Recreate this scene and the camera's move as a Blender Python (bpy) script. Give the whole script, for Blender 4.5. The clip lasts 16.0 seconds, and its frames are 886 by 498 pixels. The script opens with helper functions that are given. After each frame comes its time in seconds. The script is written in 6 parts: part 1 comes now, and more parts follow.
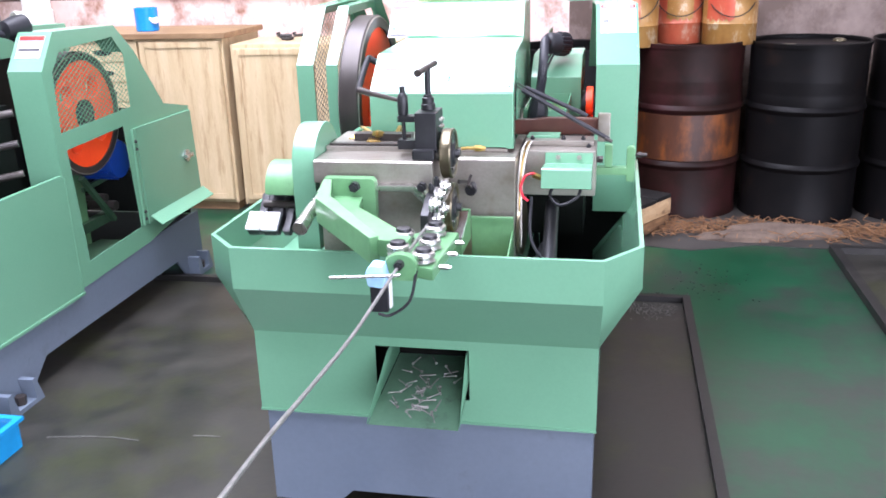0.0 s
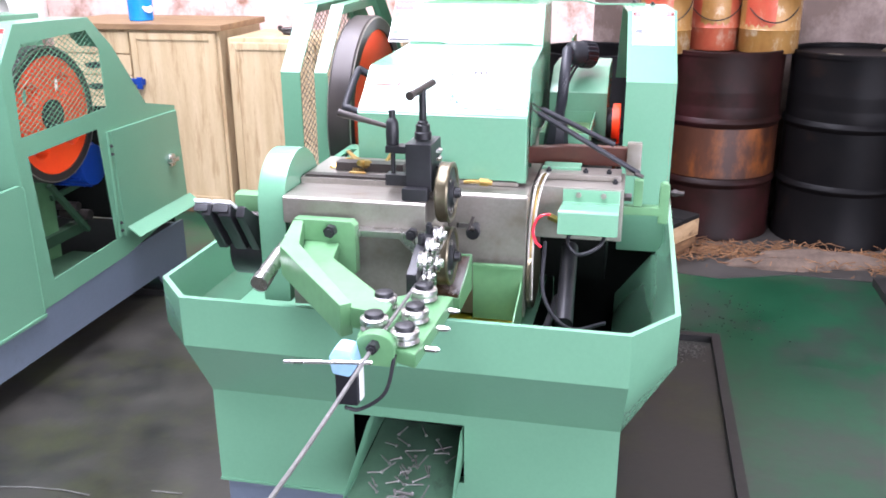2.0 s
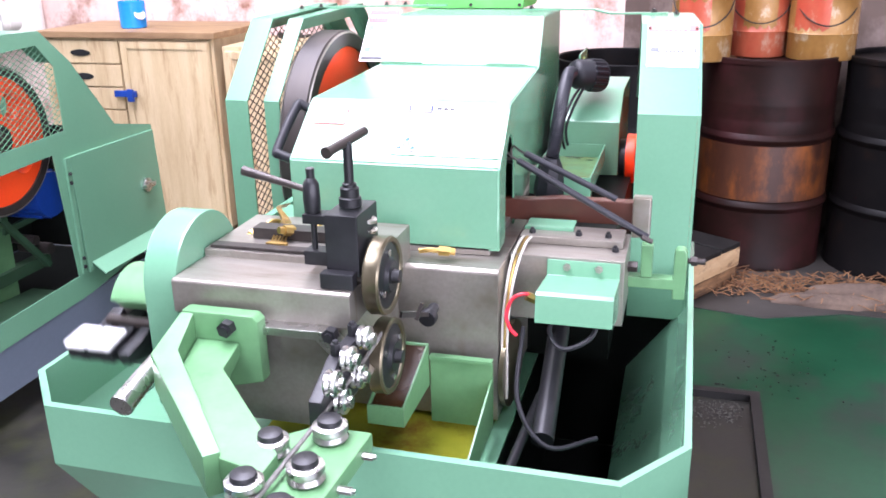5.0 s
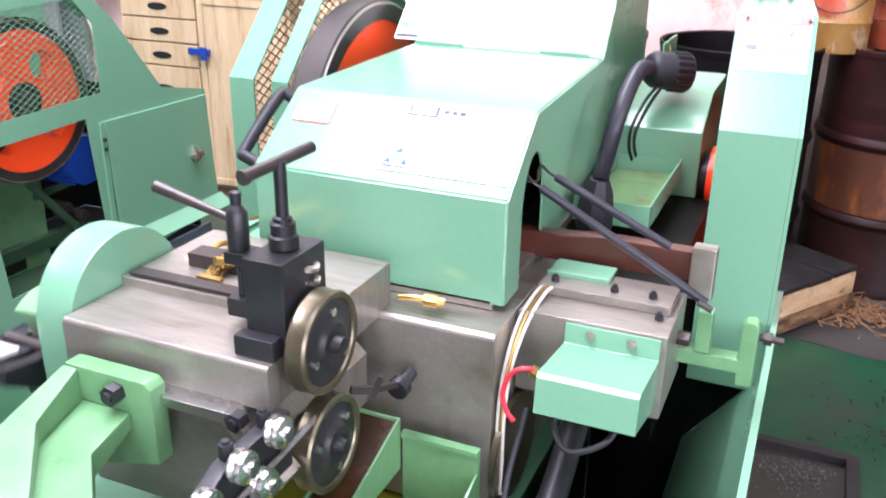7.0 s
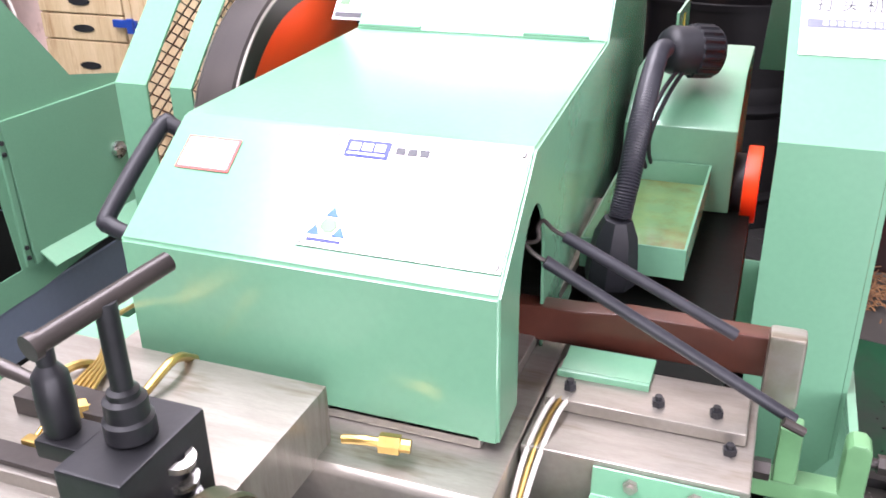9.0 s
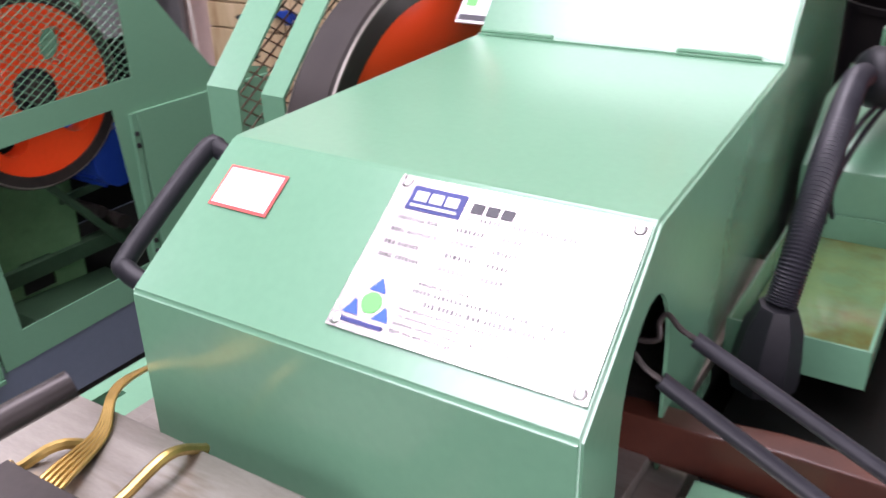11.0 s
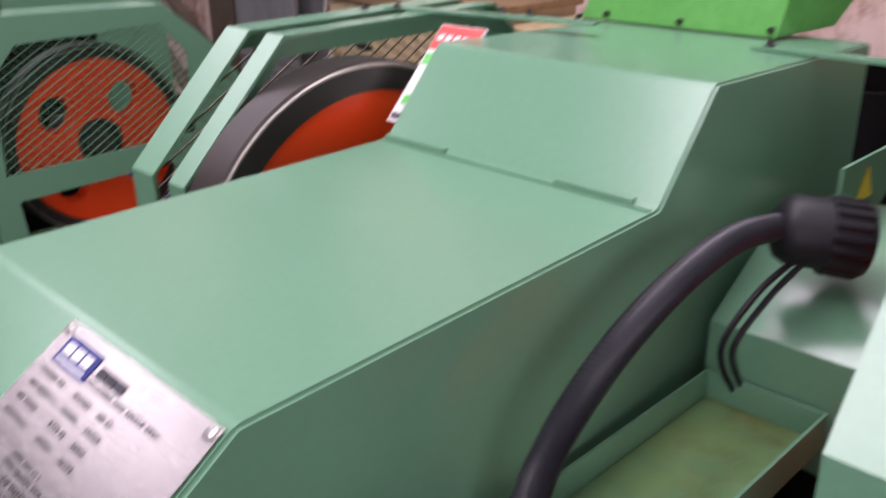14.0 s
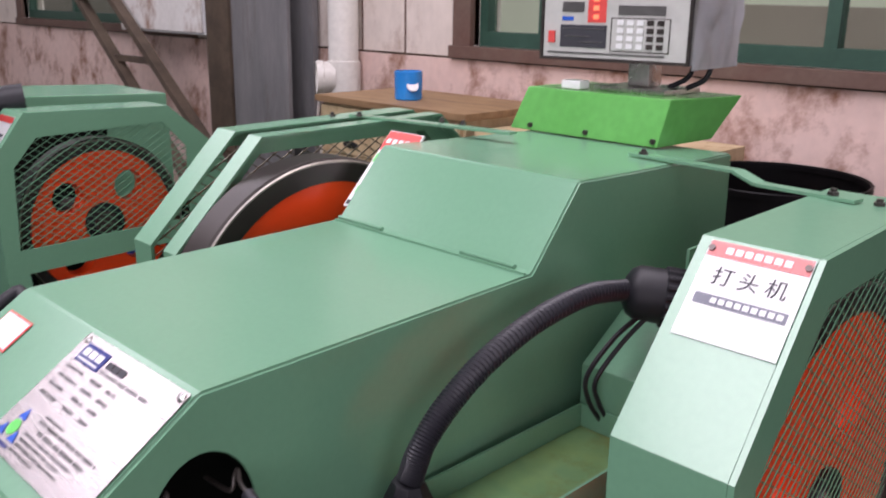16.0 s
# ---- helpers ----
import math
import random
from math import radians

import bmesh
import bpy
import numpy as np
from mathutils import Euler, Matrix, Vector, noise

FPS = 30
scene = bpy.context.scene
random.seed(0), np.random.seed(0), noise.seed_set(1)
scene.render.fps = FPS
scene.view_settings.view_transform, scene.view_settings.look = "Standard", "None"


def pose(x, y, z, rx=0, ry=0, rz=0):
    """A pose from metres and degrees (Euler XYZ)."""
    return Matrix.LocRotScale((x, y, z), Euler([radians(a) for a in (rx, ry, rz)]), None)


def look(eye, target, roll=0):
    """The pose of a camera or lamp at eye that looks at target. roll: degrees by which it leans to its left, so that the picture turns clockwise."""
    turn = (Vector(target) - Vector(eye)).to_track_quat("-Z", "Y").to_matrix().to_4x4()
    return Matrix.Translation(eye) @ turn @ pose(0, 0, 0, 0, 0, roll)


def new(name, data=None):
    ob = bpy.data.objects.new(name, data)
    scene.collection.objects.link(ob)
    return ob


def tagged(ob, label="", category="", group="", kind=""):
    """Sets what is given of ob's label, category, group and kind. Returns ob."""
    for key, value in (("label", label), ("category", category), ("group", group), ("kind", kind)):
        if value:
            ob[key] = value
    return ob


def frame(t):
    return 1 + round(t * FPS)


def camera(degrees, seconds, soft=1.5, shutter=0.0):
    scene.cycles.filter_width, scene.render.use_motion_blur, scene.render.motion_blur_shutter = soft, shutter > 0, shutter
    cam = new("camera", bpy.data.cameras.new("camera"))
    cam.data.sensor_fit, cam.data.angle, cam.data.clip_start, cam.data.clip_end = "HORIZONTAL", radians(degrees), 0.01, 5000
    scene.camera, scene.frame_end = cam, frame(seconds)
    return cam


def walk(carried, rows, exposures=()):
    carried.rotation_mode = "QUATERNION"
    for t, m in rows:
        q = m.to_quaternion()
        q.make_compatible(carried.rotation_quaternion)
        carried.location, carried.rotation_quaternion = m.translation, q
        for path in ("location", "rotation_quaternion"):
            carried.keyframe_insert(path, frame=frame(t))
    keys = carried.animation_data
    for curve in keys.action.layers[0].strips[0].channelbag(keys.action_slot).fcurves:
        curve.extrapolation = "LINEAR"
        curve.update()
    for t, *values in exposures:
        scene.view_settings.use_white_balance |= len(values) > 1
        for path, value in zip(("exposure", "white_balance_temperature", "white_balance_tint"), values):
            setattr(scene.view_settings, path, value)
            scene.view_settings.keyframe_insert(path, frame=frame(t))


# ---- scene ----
cam = camera(53.6, 16.0, 1.7, 0.4)
PATH = [
    (0, (0.422, 0.48, 1.372), (0.048, 2.337, 0.73), -1.7),
    (0.5, (0.467, 0.589, 1.374), (0.061, 2.433, 0.715), -1.7),
    (1, (0.485, 0.671, 1.375), (0.029, 2.503, 0.717), 0.2),
    (1.5, (0.443, 0.758, 1.373), (-0.047, 2.571, 0.686), -0.6),
    (2, (0.39, 0.847, 1.383), (-0.016, 2.69, 0.72), -0.3),
    (2.5, (0.375, 0.903, 1.378), (-0.007, 2.723, 0.64), -0.4),
    (3, (0.401, 1.007, 1.381), (-0.063, 2.834, 0.713), -1.2),
    (3.5, (0.469, 1.097, 1.397), (-0.002, 2.942, 0.784), -1.4),
    (6, (0.446, 1.466, 1.391), (-0.19, 3.223, 0.678), 0.6),
    (6.5, (0.467, 1.58, 1.392), (-0.295, 3.296, 0.702), 1.2),
    (7, (0.501, 1.681, 1.38), (-0.233, 3.386, 0.634), 0.8),
    (7.5, (0.499, 1.782, 1.359), (-0.207, 3.449, 0.508), -1.2),
    (8, (0.436, 1.914, 1.373), (-0.22, 3.616, 0.553), -0.9),
    (10.5, (0.328, 2.173, 1.349), (-0.38, 3.813, 0.449), -3.0),
    (11, (0.323, 2.269, 1.341), (-0.657, 3.791, 0.489), -1.5),
    (11.5, (0.335, 2.37, 1.335), (-0.733, 3.774, 0.393), -1.6),
    (12, (0.359, 2.42, 1.338), (-0.805, 3.75, 0.401), -0.3),
    (12.5, (0.367, 2.399, 1.338), (-0.758, 3.769, 0.412), 2.4),
    (13, (0.4, 2.4, 1.34), (-0.743, 3.74, 0.391), 2.4),
    (13.5, (0.452, 2.479, 1.346), (-0.865, 3.667, 0.421), 2.2),
    (13.7, (0.481, 2.513, 1.357), (-0.846, 3.709, 0.457), 1.3),
    (14, (0.527, 2.56, 1.384), (-0.788, 3.865, 0.631), -0.5),
    (14.3, (0.566, 2.573, 1.411), (-0.697, 3.98, 0.761), -2.3),
    (14.5, (0.588, 2.58, 1.427), (-0.677, 4.026, 0.871), -1.7),
    (15, (0.681, 2.519, 1.441), (-0.618, 3.987, 1.046), 0.7),
    (15.5, (0.737, 2.465, 1.445), (-0.568, 3.908, 0.982), 0.7),
    (16, (0.763, 2.439, 1.43), (-0.594, 3.803, 0.884), 0.9),
]
walk(cam, [(t, look(eye, target, roll)) for t, eye, target, roll in PATH],
     exposures=[(0, 0.34, 5900, 25), (3.5, 0.34, 6000, 28), (6.0, 0.30, 6000, 30), (8.2, 0.24, 6350, 28), (10.4, 0.0, 6400, 31), (11.0, -0.62, 6450, 34), (11.5, -1.02, 6600, 36), (12.0, -1.23, 6750, 38), (13.0, -1.37, 6750, 38), (13.6, -1.26, 6650, 37), (14.2, -1.18, 6600, 36), (14.5, -1.17, 6750, 43), (15.0, -0.95, 6650, 36), (16, -1.12, 6550, 32)])

# ---- light: grey daylight through roof lights and the open doorway behind ----
world = bpy.data.worlds.new("sky")
scene.world = world
world.use_nodes = True
wn = world.node_tree.nodes
sky = wn.new("ShaderNodeTexSky")
sky.sky_type, sky.sun_disc, sky.sun_elevation, sky.sun_rotation = "NISHITA", False, radians(50), radians(200)
world.node_tree.links.new(sky.outputs[0], wn["Background"].inputs[0])
wn["Background"].inputs[1].default_value = 0.08


def area_light(name, m, sx, sy, watts, colour=(1, 1, 1)):
    d = bpy.data.lights.new(name, "AREA")
    d.shape, d.size, d.size_y, d.energy, d.color = "RECTANGLE", sx, sy, watts, colour
    ob = new(name, d)
    ob.matrix_world = m
    return ob


SKYLIGHTS = [(-5.6, 2.5, 5.2), (-1.0, 2.5, 5.2), (2.0, 0.4, 4.6)]
for (sx, sy, sl), watts in zip(SKYLIGHTS, (330, 580, 150)):
    area_light("roof_light", pose(sx, sy, 4.62), 1.8, sl - 0.2, watts, (0.96, 0.99, 1.0))
# unseen fill from the east, added to brighten the second machine's side
area_light("east_fill_light", look((5.9, -0.6, 2.2), (-1.5, 3.0, 0.7)), 4.2, 2.4, 270, (0.97, 0.99, 1.0))
area_light("door_light", look((3.2, -3.9, 1.9), (-1.2, 3.0, 0.8)), 4.4, 3.2, 390, (0.97, 0.99, 1.0))


# ---- materials ----
def rgb(h):
    c = [int(h[i:i + 2], 16) / 255 for i in (0, 2, 4)]
    return tuple(v / 12.92 if v < 0.04045 else ((v + 0.055) / 1.055) ** 2.4 for v in c) + (1,)


def material(name, a, b, rough=0.5, metal=0.0, scale=6.0, bump=0.1, fine=120.0, rough_b=None, stretch=(1, 1, 1), c=None, c_amount=0.5, c_scale=2.0, coat=0.0, dirty=0.25, gloss=0.5):
    """Colours a and b mixed by noise at two sizes, patches of c, uneven gloss and fine relief."""
    m = bpy.data.materials.new(name)
    m.use_nodes = True
    n, l = m.node_tree.nodes, m.node_tree.links
    bsdf = n["Principled BSDF"]
    tc = n.new("ShaderNodeTexCoord")
    mp = n.new("ShaderNodeMapping")
    mp.inputs["Scale"].default_value = stretch
    l.new(tc.outputs["Object"], mp.inputs[0])
    big = n.new("ShaderNodeTexNoise")
    big.inputs["Scale"].default_value, big.inputs["Detail"].default_value, big.inputs["Roughness"].default_value = scale, 6, 0.65
    small = n.new("ShaderNodeTexNoise")
    small.inputs["Scale"].default_value, small.inputs["Detail"].default_value = fine, 4
    l.new(mp.outputs[0], big.inputs["Vector"])
    l.new(mp.outputs[0], small.inputs["Vector"])
    ramp = n.new("ShaderNodeValToRGB")
    ramp.color_ramp.elements[0].position, ramp.color_ramp.elements[1].position = 0.3, 0.7
    ramp.color_ramp.elements[0].color, ramp.color_ramp.elements[1].color = a, b
    l.new(big.outputs[0], ramp.inputs[0])
    col = ramp.outputs[0]
    if c:
        patch = n.new("ShaderNodeTexNoise")
        patch.inputs["Scale"].default_value, patch.inputs["Detail"].default_value, patch.inputs["Roughness"].default_value = c_scale, 8, 0.7
        l.new(mp.outputs[0], patch.inputs["Vector"])
        pr = n.new("ShaderNodeValToRGB")
        pr.color_ramp.elements[0].position, pr.color_ramp.elements[1].position = 1 - c_amount - 0.08, 1 - c_amount + 0.08
        l.new(patch.outputs[0], pr.inputs[0])
        mx = n.new("ShaderNodeMix")
        mx.data_type = "RGBA"
        l.new(pr.outputs[0], mx.inputs["Factor"])
        l.new(col, mx.inputs["A"])
        mx.inputs["B"].default_value = c
        col = mx.outputs["Result"]
    dirt = n.new("ShaderNodeMix")
    dirt.data_type, dirt.blend_type = "RGBA", "MULTIPLY"
    dirt.inputs["Factor"].default_value = dirty
    l.new(col, dirt.inputs["A"])
    l.new(small.outputs[0], dirt.inputs["B"])
    l.new(dirt.outputs["Result"], bsdf.inputs["Base Color"])
    rr = n.new("ShaderNodeMapRange")
    rr.inputs["To Min"].default_value, rr.inputs["To Max"].default_value = rough, rough_b if rough_b is not None else rough + 0.12
    l.new(big.outputs[0], rr.inputs[0])
    l.new(rr.outputs[0], bsdf.inputs["Roughness"])
    bsdf.inputs["Metallic"].default_value = metal
    bsdf.inputs["Coat Weight"].default_value = coat
    bsdf.inputs["Specular IOR Level"].default_value = gloss
    bp = n.new("ShaderNodeBump")
    bp.inputs["Strength"].default_value, bp.inputs["Distance"].default_value = bump, 0.002
    l.new(small.outputs[0], bp.inputs["Height"])
    l.new(bp.outputs[0], bsdf.inputs["Normal"])
    return m


def glow(name, colour, power):
    m = bpy.data.materials.new(name)
    m.use_nodes = True
    bsdf = m.node_tree.nodes["Principled BSDF"]
    bsdf.inputs["Base Color"].default_value = colour
    bsdf.inputs["Emission Color"].default_value = colour
    bsdf.inputs["Emission Strength"].default_value = power
    return m


GREEN = material("green_enamel", (0.128, 0.300, 0.186, 1), (0.142, 0.322, 0.204, 1), 0.17, 0, 1.6, 0.012, 140, 0.29, dirty=0.10, gloss=0.75)
GREEN_CAST = material("green_cast_enamel", (0.095, 0.24, 0.105, 1), (0.145, 0.32, 0.15, 1), 0.25, 0, 9, 0.12, 60, 0.42, c=(0.05, 0.12, 0.06, 1), c_amount=0.30, c_scale=8)
# darker copy of the machine green, for oily parts in the shaded interior
GREEN_SHADE = material("oily_shade_green_enamel", (0.03, 0.075, 0.04, 1), (0.05, 0.11, 0.06, 1), 0.35, 0, 9, 0.12, 60)
GREEN_BRIGHT = material("bright_green_enamel", (0.10, 0.40, 0.09, 1), (0.12, 0.44, 0.11, 1), 0.2, 0, 5, 0.05, 70, 0.3)
GREY = material("grey_blue_enamel", (0.115, 0.145, 0.19, 1), (0.135, 0.165, 0.21, 1), 0.42, 0, 3, 0.03, 70, dirty=0.15, c=(0.07, 0.08, 0.095, 1), c_amount=0.3, c_scale=3)
ORANGE = material("orange_enamel", (0.95, 0.062, 0.006, 1), (1.0, 0.085, 0.010, 1), 0.35, 0, 6, 0.05, 80, dirty=0.12)
STEEL = material("oily_ground_steel", (0.29, 0.262, 0.225, 1), (0.43, 0.40, 0.355, 1), 0.25, 0.7, 7, 0.06, 160, 0.42, (1, 6, 1), (0.19, 0.15, 0.10, 1), 0.36, 5)
BRIGHT_STEEL = material("bright_steel", (0.62, 0.61, 0.59, 1), (0.75, 0.74, 0.72, 1), 0.2, 1.0, 20, 0.04, 150, 0.35)
DARK_STEEL = material("dark_rim_steel", (0.030, 0.025, 0.024, 1), (0.07, 0.058, 0.052, 1), 0.32, 0.4, 8, 0.08, 120)
BLACK = material("black_oxide_steel", (0.012, 0.012, 0.014, 1), (0.03, 0.03, 0.034, 1), 0.35, 0.3, 12, 0.08, 110)
RUBBER = material("black_rubber", (0.010, 0.010, 0.013, 1), (0.020, 0.020, 0.024, 1), 0.42, 0, 15, 0.05, 110, gloss=0.28)
GREY_RUBBER = material("dark_grey_plastic_hose", (0.016, 0.016, 0.021, 1), (0.030, 0.030, 0.037, 1), 0.35, 0, 15, 0.05, 110, gloss=0.35)
BRASS = material("oily_brass", (0.45, 0.30, 0.09, 1), (0.62, 0.42, 0.14, 1), 0.25, 0.9, 25, 0.05, 140)
BRONZE = material("oil_stained_bronze", (0.12, 0.10, 0.06, 1), (0.22, 0.19, 0.13, 1), 0.25, 0.8, 20, 0.05, 140)
BROWN = material("oily_brown_lever", (0.05, 0.015, 0.010, 1), (0.095, 0.029, 0.017, 1), 0.26, 0.0, 8, 0.1, 60)
OIL = material("yellow_cutting_oil", (0.26, 0.27, 0.016, 1), (0.36, 0.34, 0.03, 1), 0.05, 0, 4, 0.02, 30, 0.12, c=(0.17, 0.085, 0.010, 1), c_amount=0.42, c_scale=5)
# near-black for oily metal and for shade inside the machines alike
SUMP_SHADE = material("near_black_oil_shade", (0.003, 0.0035, 0.003, 1), (0.007, 0.008, 0.007, 1), 0.4, 0, 6, 0.1, 50, gloss=0.1)
WHITE_LABEL = material("white_label", (0.78, 0.78, 0.78, 1), (0.83, 0.83, 0.83, 1), 0.4, 0, 10, 0.02, 60)
RED_LABEL = material("red_label", (0.75, 0.07, 0.06, 1), (0.8, 0.09, 0.08, 1), 0.4, 0, 10, 0.02, 60)
INK = material("dark_label_print", (0.03, 0.03, 0.04, 1), (0.05, 0.05, 0.06, 1), 0.5, 0, 10, 0.02, 60)
GREY_INK = material("etched_grey_print", (0.24, 0.235, 0.235, 1), (0.32, 0.315, 0.31, 1), 0.26, 0.85, 10, 0.02, 60)
NAVY = material("navy_label_print", (0.01, 0.02, 0.16, 1), (0.015, 0.03, 0.2, 1), 0.45, 0, 10, 0.02, 60)
BLUE_PRINT = material("blue_label_print", (0.01, 0.09, 0.5, 1), (0.015, 0.11, 0.55, 1), 0.45, 0, 10, 0.02, 60)
GREEN_PRINT = material("green_label_print", (0.10, 0.6, 0.12, 1), (0.12, 0.65, 0.14, 1), 0.45, 0, 10, 0.02, 60)
PLATE = material("brushed_aluminium_plate", (0.50, 0.46, 0.455, 1), (0.60, 0.56, 0.55, 1), 0.24, 0.85, 12, 0.02, 200, 0.30, (1, 12, 1), dirty=0.15)
WOOD = material("pale_varnished_wood", (0.50, 0.365, 0.20, 1), (0.66, 0.51, 0.31, 1), 0.5, 0, 3, 0.15, 60, 0.65, (5, 5, 0.6), (0.36, 0.22, 0.10, 1), 0.39, 4)
WOOD_DIRTY = material("stained_wood_top", (0.20, 0.11, 0.05, 1), (0.38, 0.24, 0.12, 1), 0.55, 0, 4, 0.2, 60, 0.7, (1, 4, 4))
RAW_WOOD = material("rough_pallet_wood", (0.09, 0.042, 0.018, 1), (0.34, 0.185, 0.085, 1), 0.45, 0, 12, 0.3, 50, 0.8, (1, 1, 4), (0.035, 0.018, 0.010, 1), 0.46, 7)
DRUM = material("black_drum_paint", (0.003, 0.003, 0.0035, 1), (0.006, 0.005, 0.005, 1), 0.38, 0.0, 5, 0.15, 40, 0.48, c=(0.014, 0.008, 0.006, 1), c_amount=0.33, c_scale=4, gloss=0.09)
DRUM_RUST = material("rusty_brown_drum_paint", (0.007, 0.0035, 0.003, 1), (0.022, 0.008, 0.006, 1), 0.34, 0.0, 4, 0.2, 40, 0.55, c=(0.028, 0.008, 0.008, 1), c_amount=0.45, c_scale=3.2, gloss=0.12)
RUST_BAND = material("orange_rust_on_drum_paint", (0.025, 0.009, 0.006, 1), (0.07, 0.022, 0.009, 1), 0.3, 0.0, 7, 0.2, 40, 0.5, (1, 1, 0.45), (0.20, 0.058, 0.010, 1), 0.43, 5.5)
TIN = material("rusty_tinplate", (0.22, 0.095, 0.018, 1), (0.40, 0.215, 0.06, 1), 0.32, 0.1, 5, 0.2, 60, 0.5, (1, 1, 0.6), (0.60, 0.50, 0.36, 1), 0.36, 14)
TIN_RED = material("rusty_red_tinplate", (0.42, 0.05, 0.025, 1), (0.46, 0.13, 0.06, 1), 0.32, 0.1, 5, 0.2, 60, 0.5, (1, 1, 0.6), (0.55, 0.42, 0.3, 1), 0.37, 11)
PALE_BARK = material("pale_split_wood_with_bark", (0.40, 0.24, 0.11, 1), (0.60, 0.42, 0.24, 1), 0.6, 0, 6, 0.4, 50, 0.8, (1, 1, 3), (0.10, 0.045, 0.02, 1), 0.40, 9)
STRAW = material("straw_litter", (0.09, 0.035, 0.015, 1), (0.26, 0.13, 0.05, 1), 0.8, 0, 30, 0.5, 60)
SACK = material("dirty_sacking", (0.055, 0.036, 0.026, 1), (0.13, 0.09, 0.065, 1), 0.85, 0, 12, 0.6, 90)
PINK_WALL = material("dirty_pink_wall_paint", (0.71, 0.51, 0.445, 1), (0.79, 0.60, 0.535, 1), 0.65, 0, 2.2, 0.25, 25, 0.8, (1, 1, 0.8), (0.26, 0.115, 0.062, 1), 0.42, 3.4)
UPPER_WALL = material("dusty_buff_wall", (0.66, 0.58, 0.51, 1), (0.78, 0.69, 0.62, 1), 0.7, 0, 2.5, 0.2, 25, 0.85, (1, 1, 0.5), (0.34, 0.23, 0.17, 1), 0.36, 2.4)
GRIMY_WALL = material("grimy_brown_wall_paint", (0.17, 0.125, 0.108, 1), (0.29, 0.22, 0.19, 1), 0.65, 0, 2.4, 0.25, 25, 0.8, (1, 1, 0.8), (0.10, 0.065, 0.05, 1), 0.46, 2.2)
PLAIN_WALL = material("grey_plaster", (0.42, 0.41, 0.39, 1), (0.52, 0.51, 0.48, 1), 0.8, 0, 2, 0.2, 25)
ROOF = material("grey_roof_sheet", (0.28, 0.29, 0.30, 1), (0.36, 0.37, 0.38, 1), 0.6, 0, 2, 0.1, 25)
FLOOR = material("worn_green_floor_paint", (0.003, 0.037, 0.016, 1), (0.006, 0.064, 0.028, 1), 0.22, 0, 1.6, 0.15, 25, 0.45, c=(0.024, 0.032, 0.026, 1), c_amount=0.48, c_scale=1.7)
WHITE_NYLON = material("white_nylon_block", (0.80, 0.80, 0.80, 1), (0.86, 0.86, 0.86, 1), 0.35, 0, 10, 0.03, 60, dirty=0.1)
SLUDGE = material("brown_oil_sludge", (0.016, 0.007, 0.003, 1), (0.055, 0.024, 0.008, 1), 0.12, 0, 9, 0.3, 40, 0.35)
CHUTE_GREEN = material("scraped_green_chute", (0.10, 0.20, 0.13, 1), (0.14, 0.28, 0.18, 1), 0.3, 0, 8, 0.08, 60, 0.45, c=(0.05, 0.065, 0.055, 1), c_amount=0.42, c_scale=7)
WIRE_STEEL = material("drawn_wire_steel", (0.17, 0.165, 0.16, 1), (0.30, 0.29, 0.275, 1), 0.3, 0.5, 90, 0.1, 150, 0.5)
GREEN_OIL = material("thin_stained_oil", (0.12, 0.27, 0.14, 1), (0.17, 0.26, 0.09, 1), 0.06, 0, 5, 0.03, 40, 0.12, c=(0.15, 0.085, 0.006, 1), c_amount=0.44, c_scale=2.2)
FADED_RED = material("faded_red_print", (0.62, 0.16, 0.15, 1), (0.68, 0.20, 0.19, 1), 0.4, 0, 10, 0.02, 60)
FADED_INK = material("faded_dark_print", (0.12, 0.13, 0.17, 1), (0.17, 0.18, 0.22, 1), 0.4, 0, 10, 0.02, 60)
YELLOW_MARK = material("yellow_warning_print", (0.75, 0.55, 0.03, 1), (0.82, 0.62, 0.05, 1), 0.4, 0, 10, 0.02, 60)
CONCRETE = material("oil_dark_concrete", (0.018, 0.016, 0.014, 1), (0.052, 0.047, 0.042, 1), 0.45, 0, 3, 0.3, 35, 0.7)
PAN = material("oily_steel_sheet_floor", (0.008, 0.008, 0.007, 1), (0.030, 0.028, 0.022, 1), 0.24, 0.0, 5, 0.35, 38, 0.62, c=(0.026, 0.029, 0.010, 1), c_amount=0.44, c_scale=2.6)
PAN_RIM = material("dark_rim_iron", (0.012, 0.012, 0.012, 1), (0.03, 0.028, 0.026, 1), 0.4, 0.3, 8, 0.15, 50)
WORN_SEAM = material("worn_bare_metal", (0.08, 0.078, 0.07, 1), (0.19, 0.185, 0.17, 1), 0.4, 0.4, 30, 0.2, 90, 0.6)
WINDOW_GREEN = material("dark_green_window_paint", (0.02, 0.065, 0.045, 1), (0.035, 0.095, 0.065, 1), 0.45, 0, 6, 0.1, 50)
WINDOW_BROWN = material("brown_sill_paint", (0.12, 0.06, 0.045, 1), (0.15, 0.10, 0.075, 1), 0.6, 0, 5, 0.2, 40)
IRON_COLUMN = material("grey_painted_iron", (0.16, 0.16, 0.165, 1), (0.25, 0.245, 0.245, 1), 0.5, 0.1, 4, 0.15, 40, 0.65, (3, 3, 0.5), (0.12, 0.085, 0.06, 1), 0.35, 3)
RUSTY_IRON = material("brown_rusty_iron", (0.055, 0.038, 0.026, 1), (0.13, 0.092, 0.062, 1), 0.6, 0.1, 6, 0.2, 40)
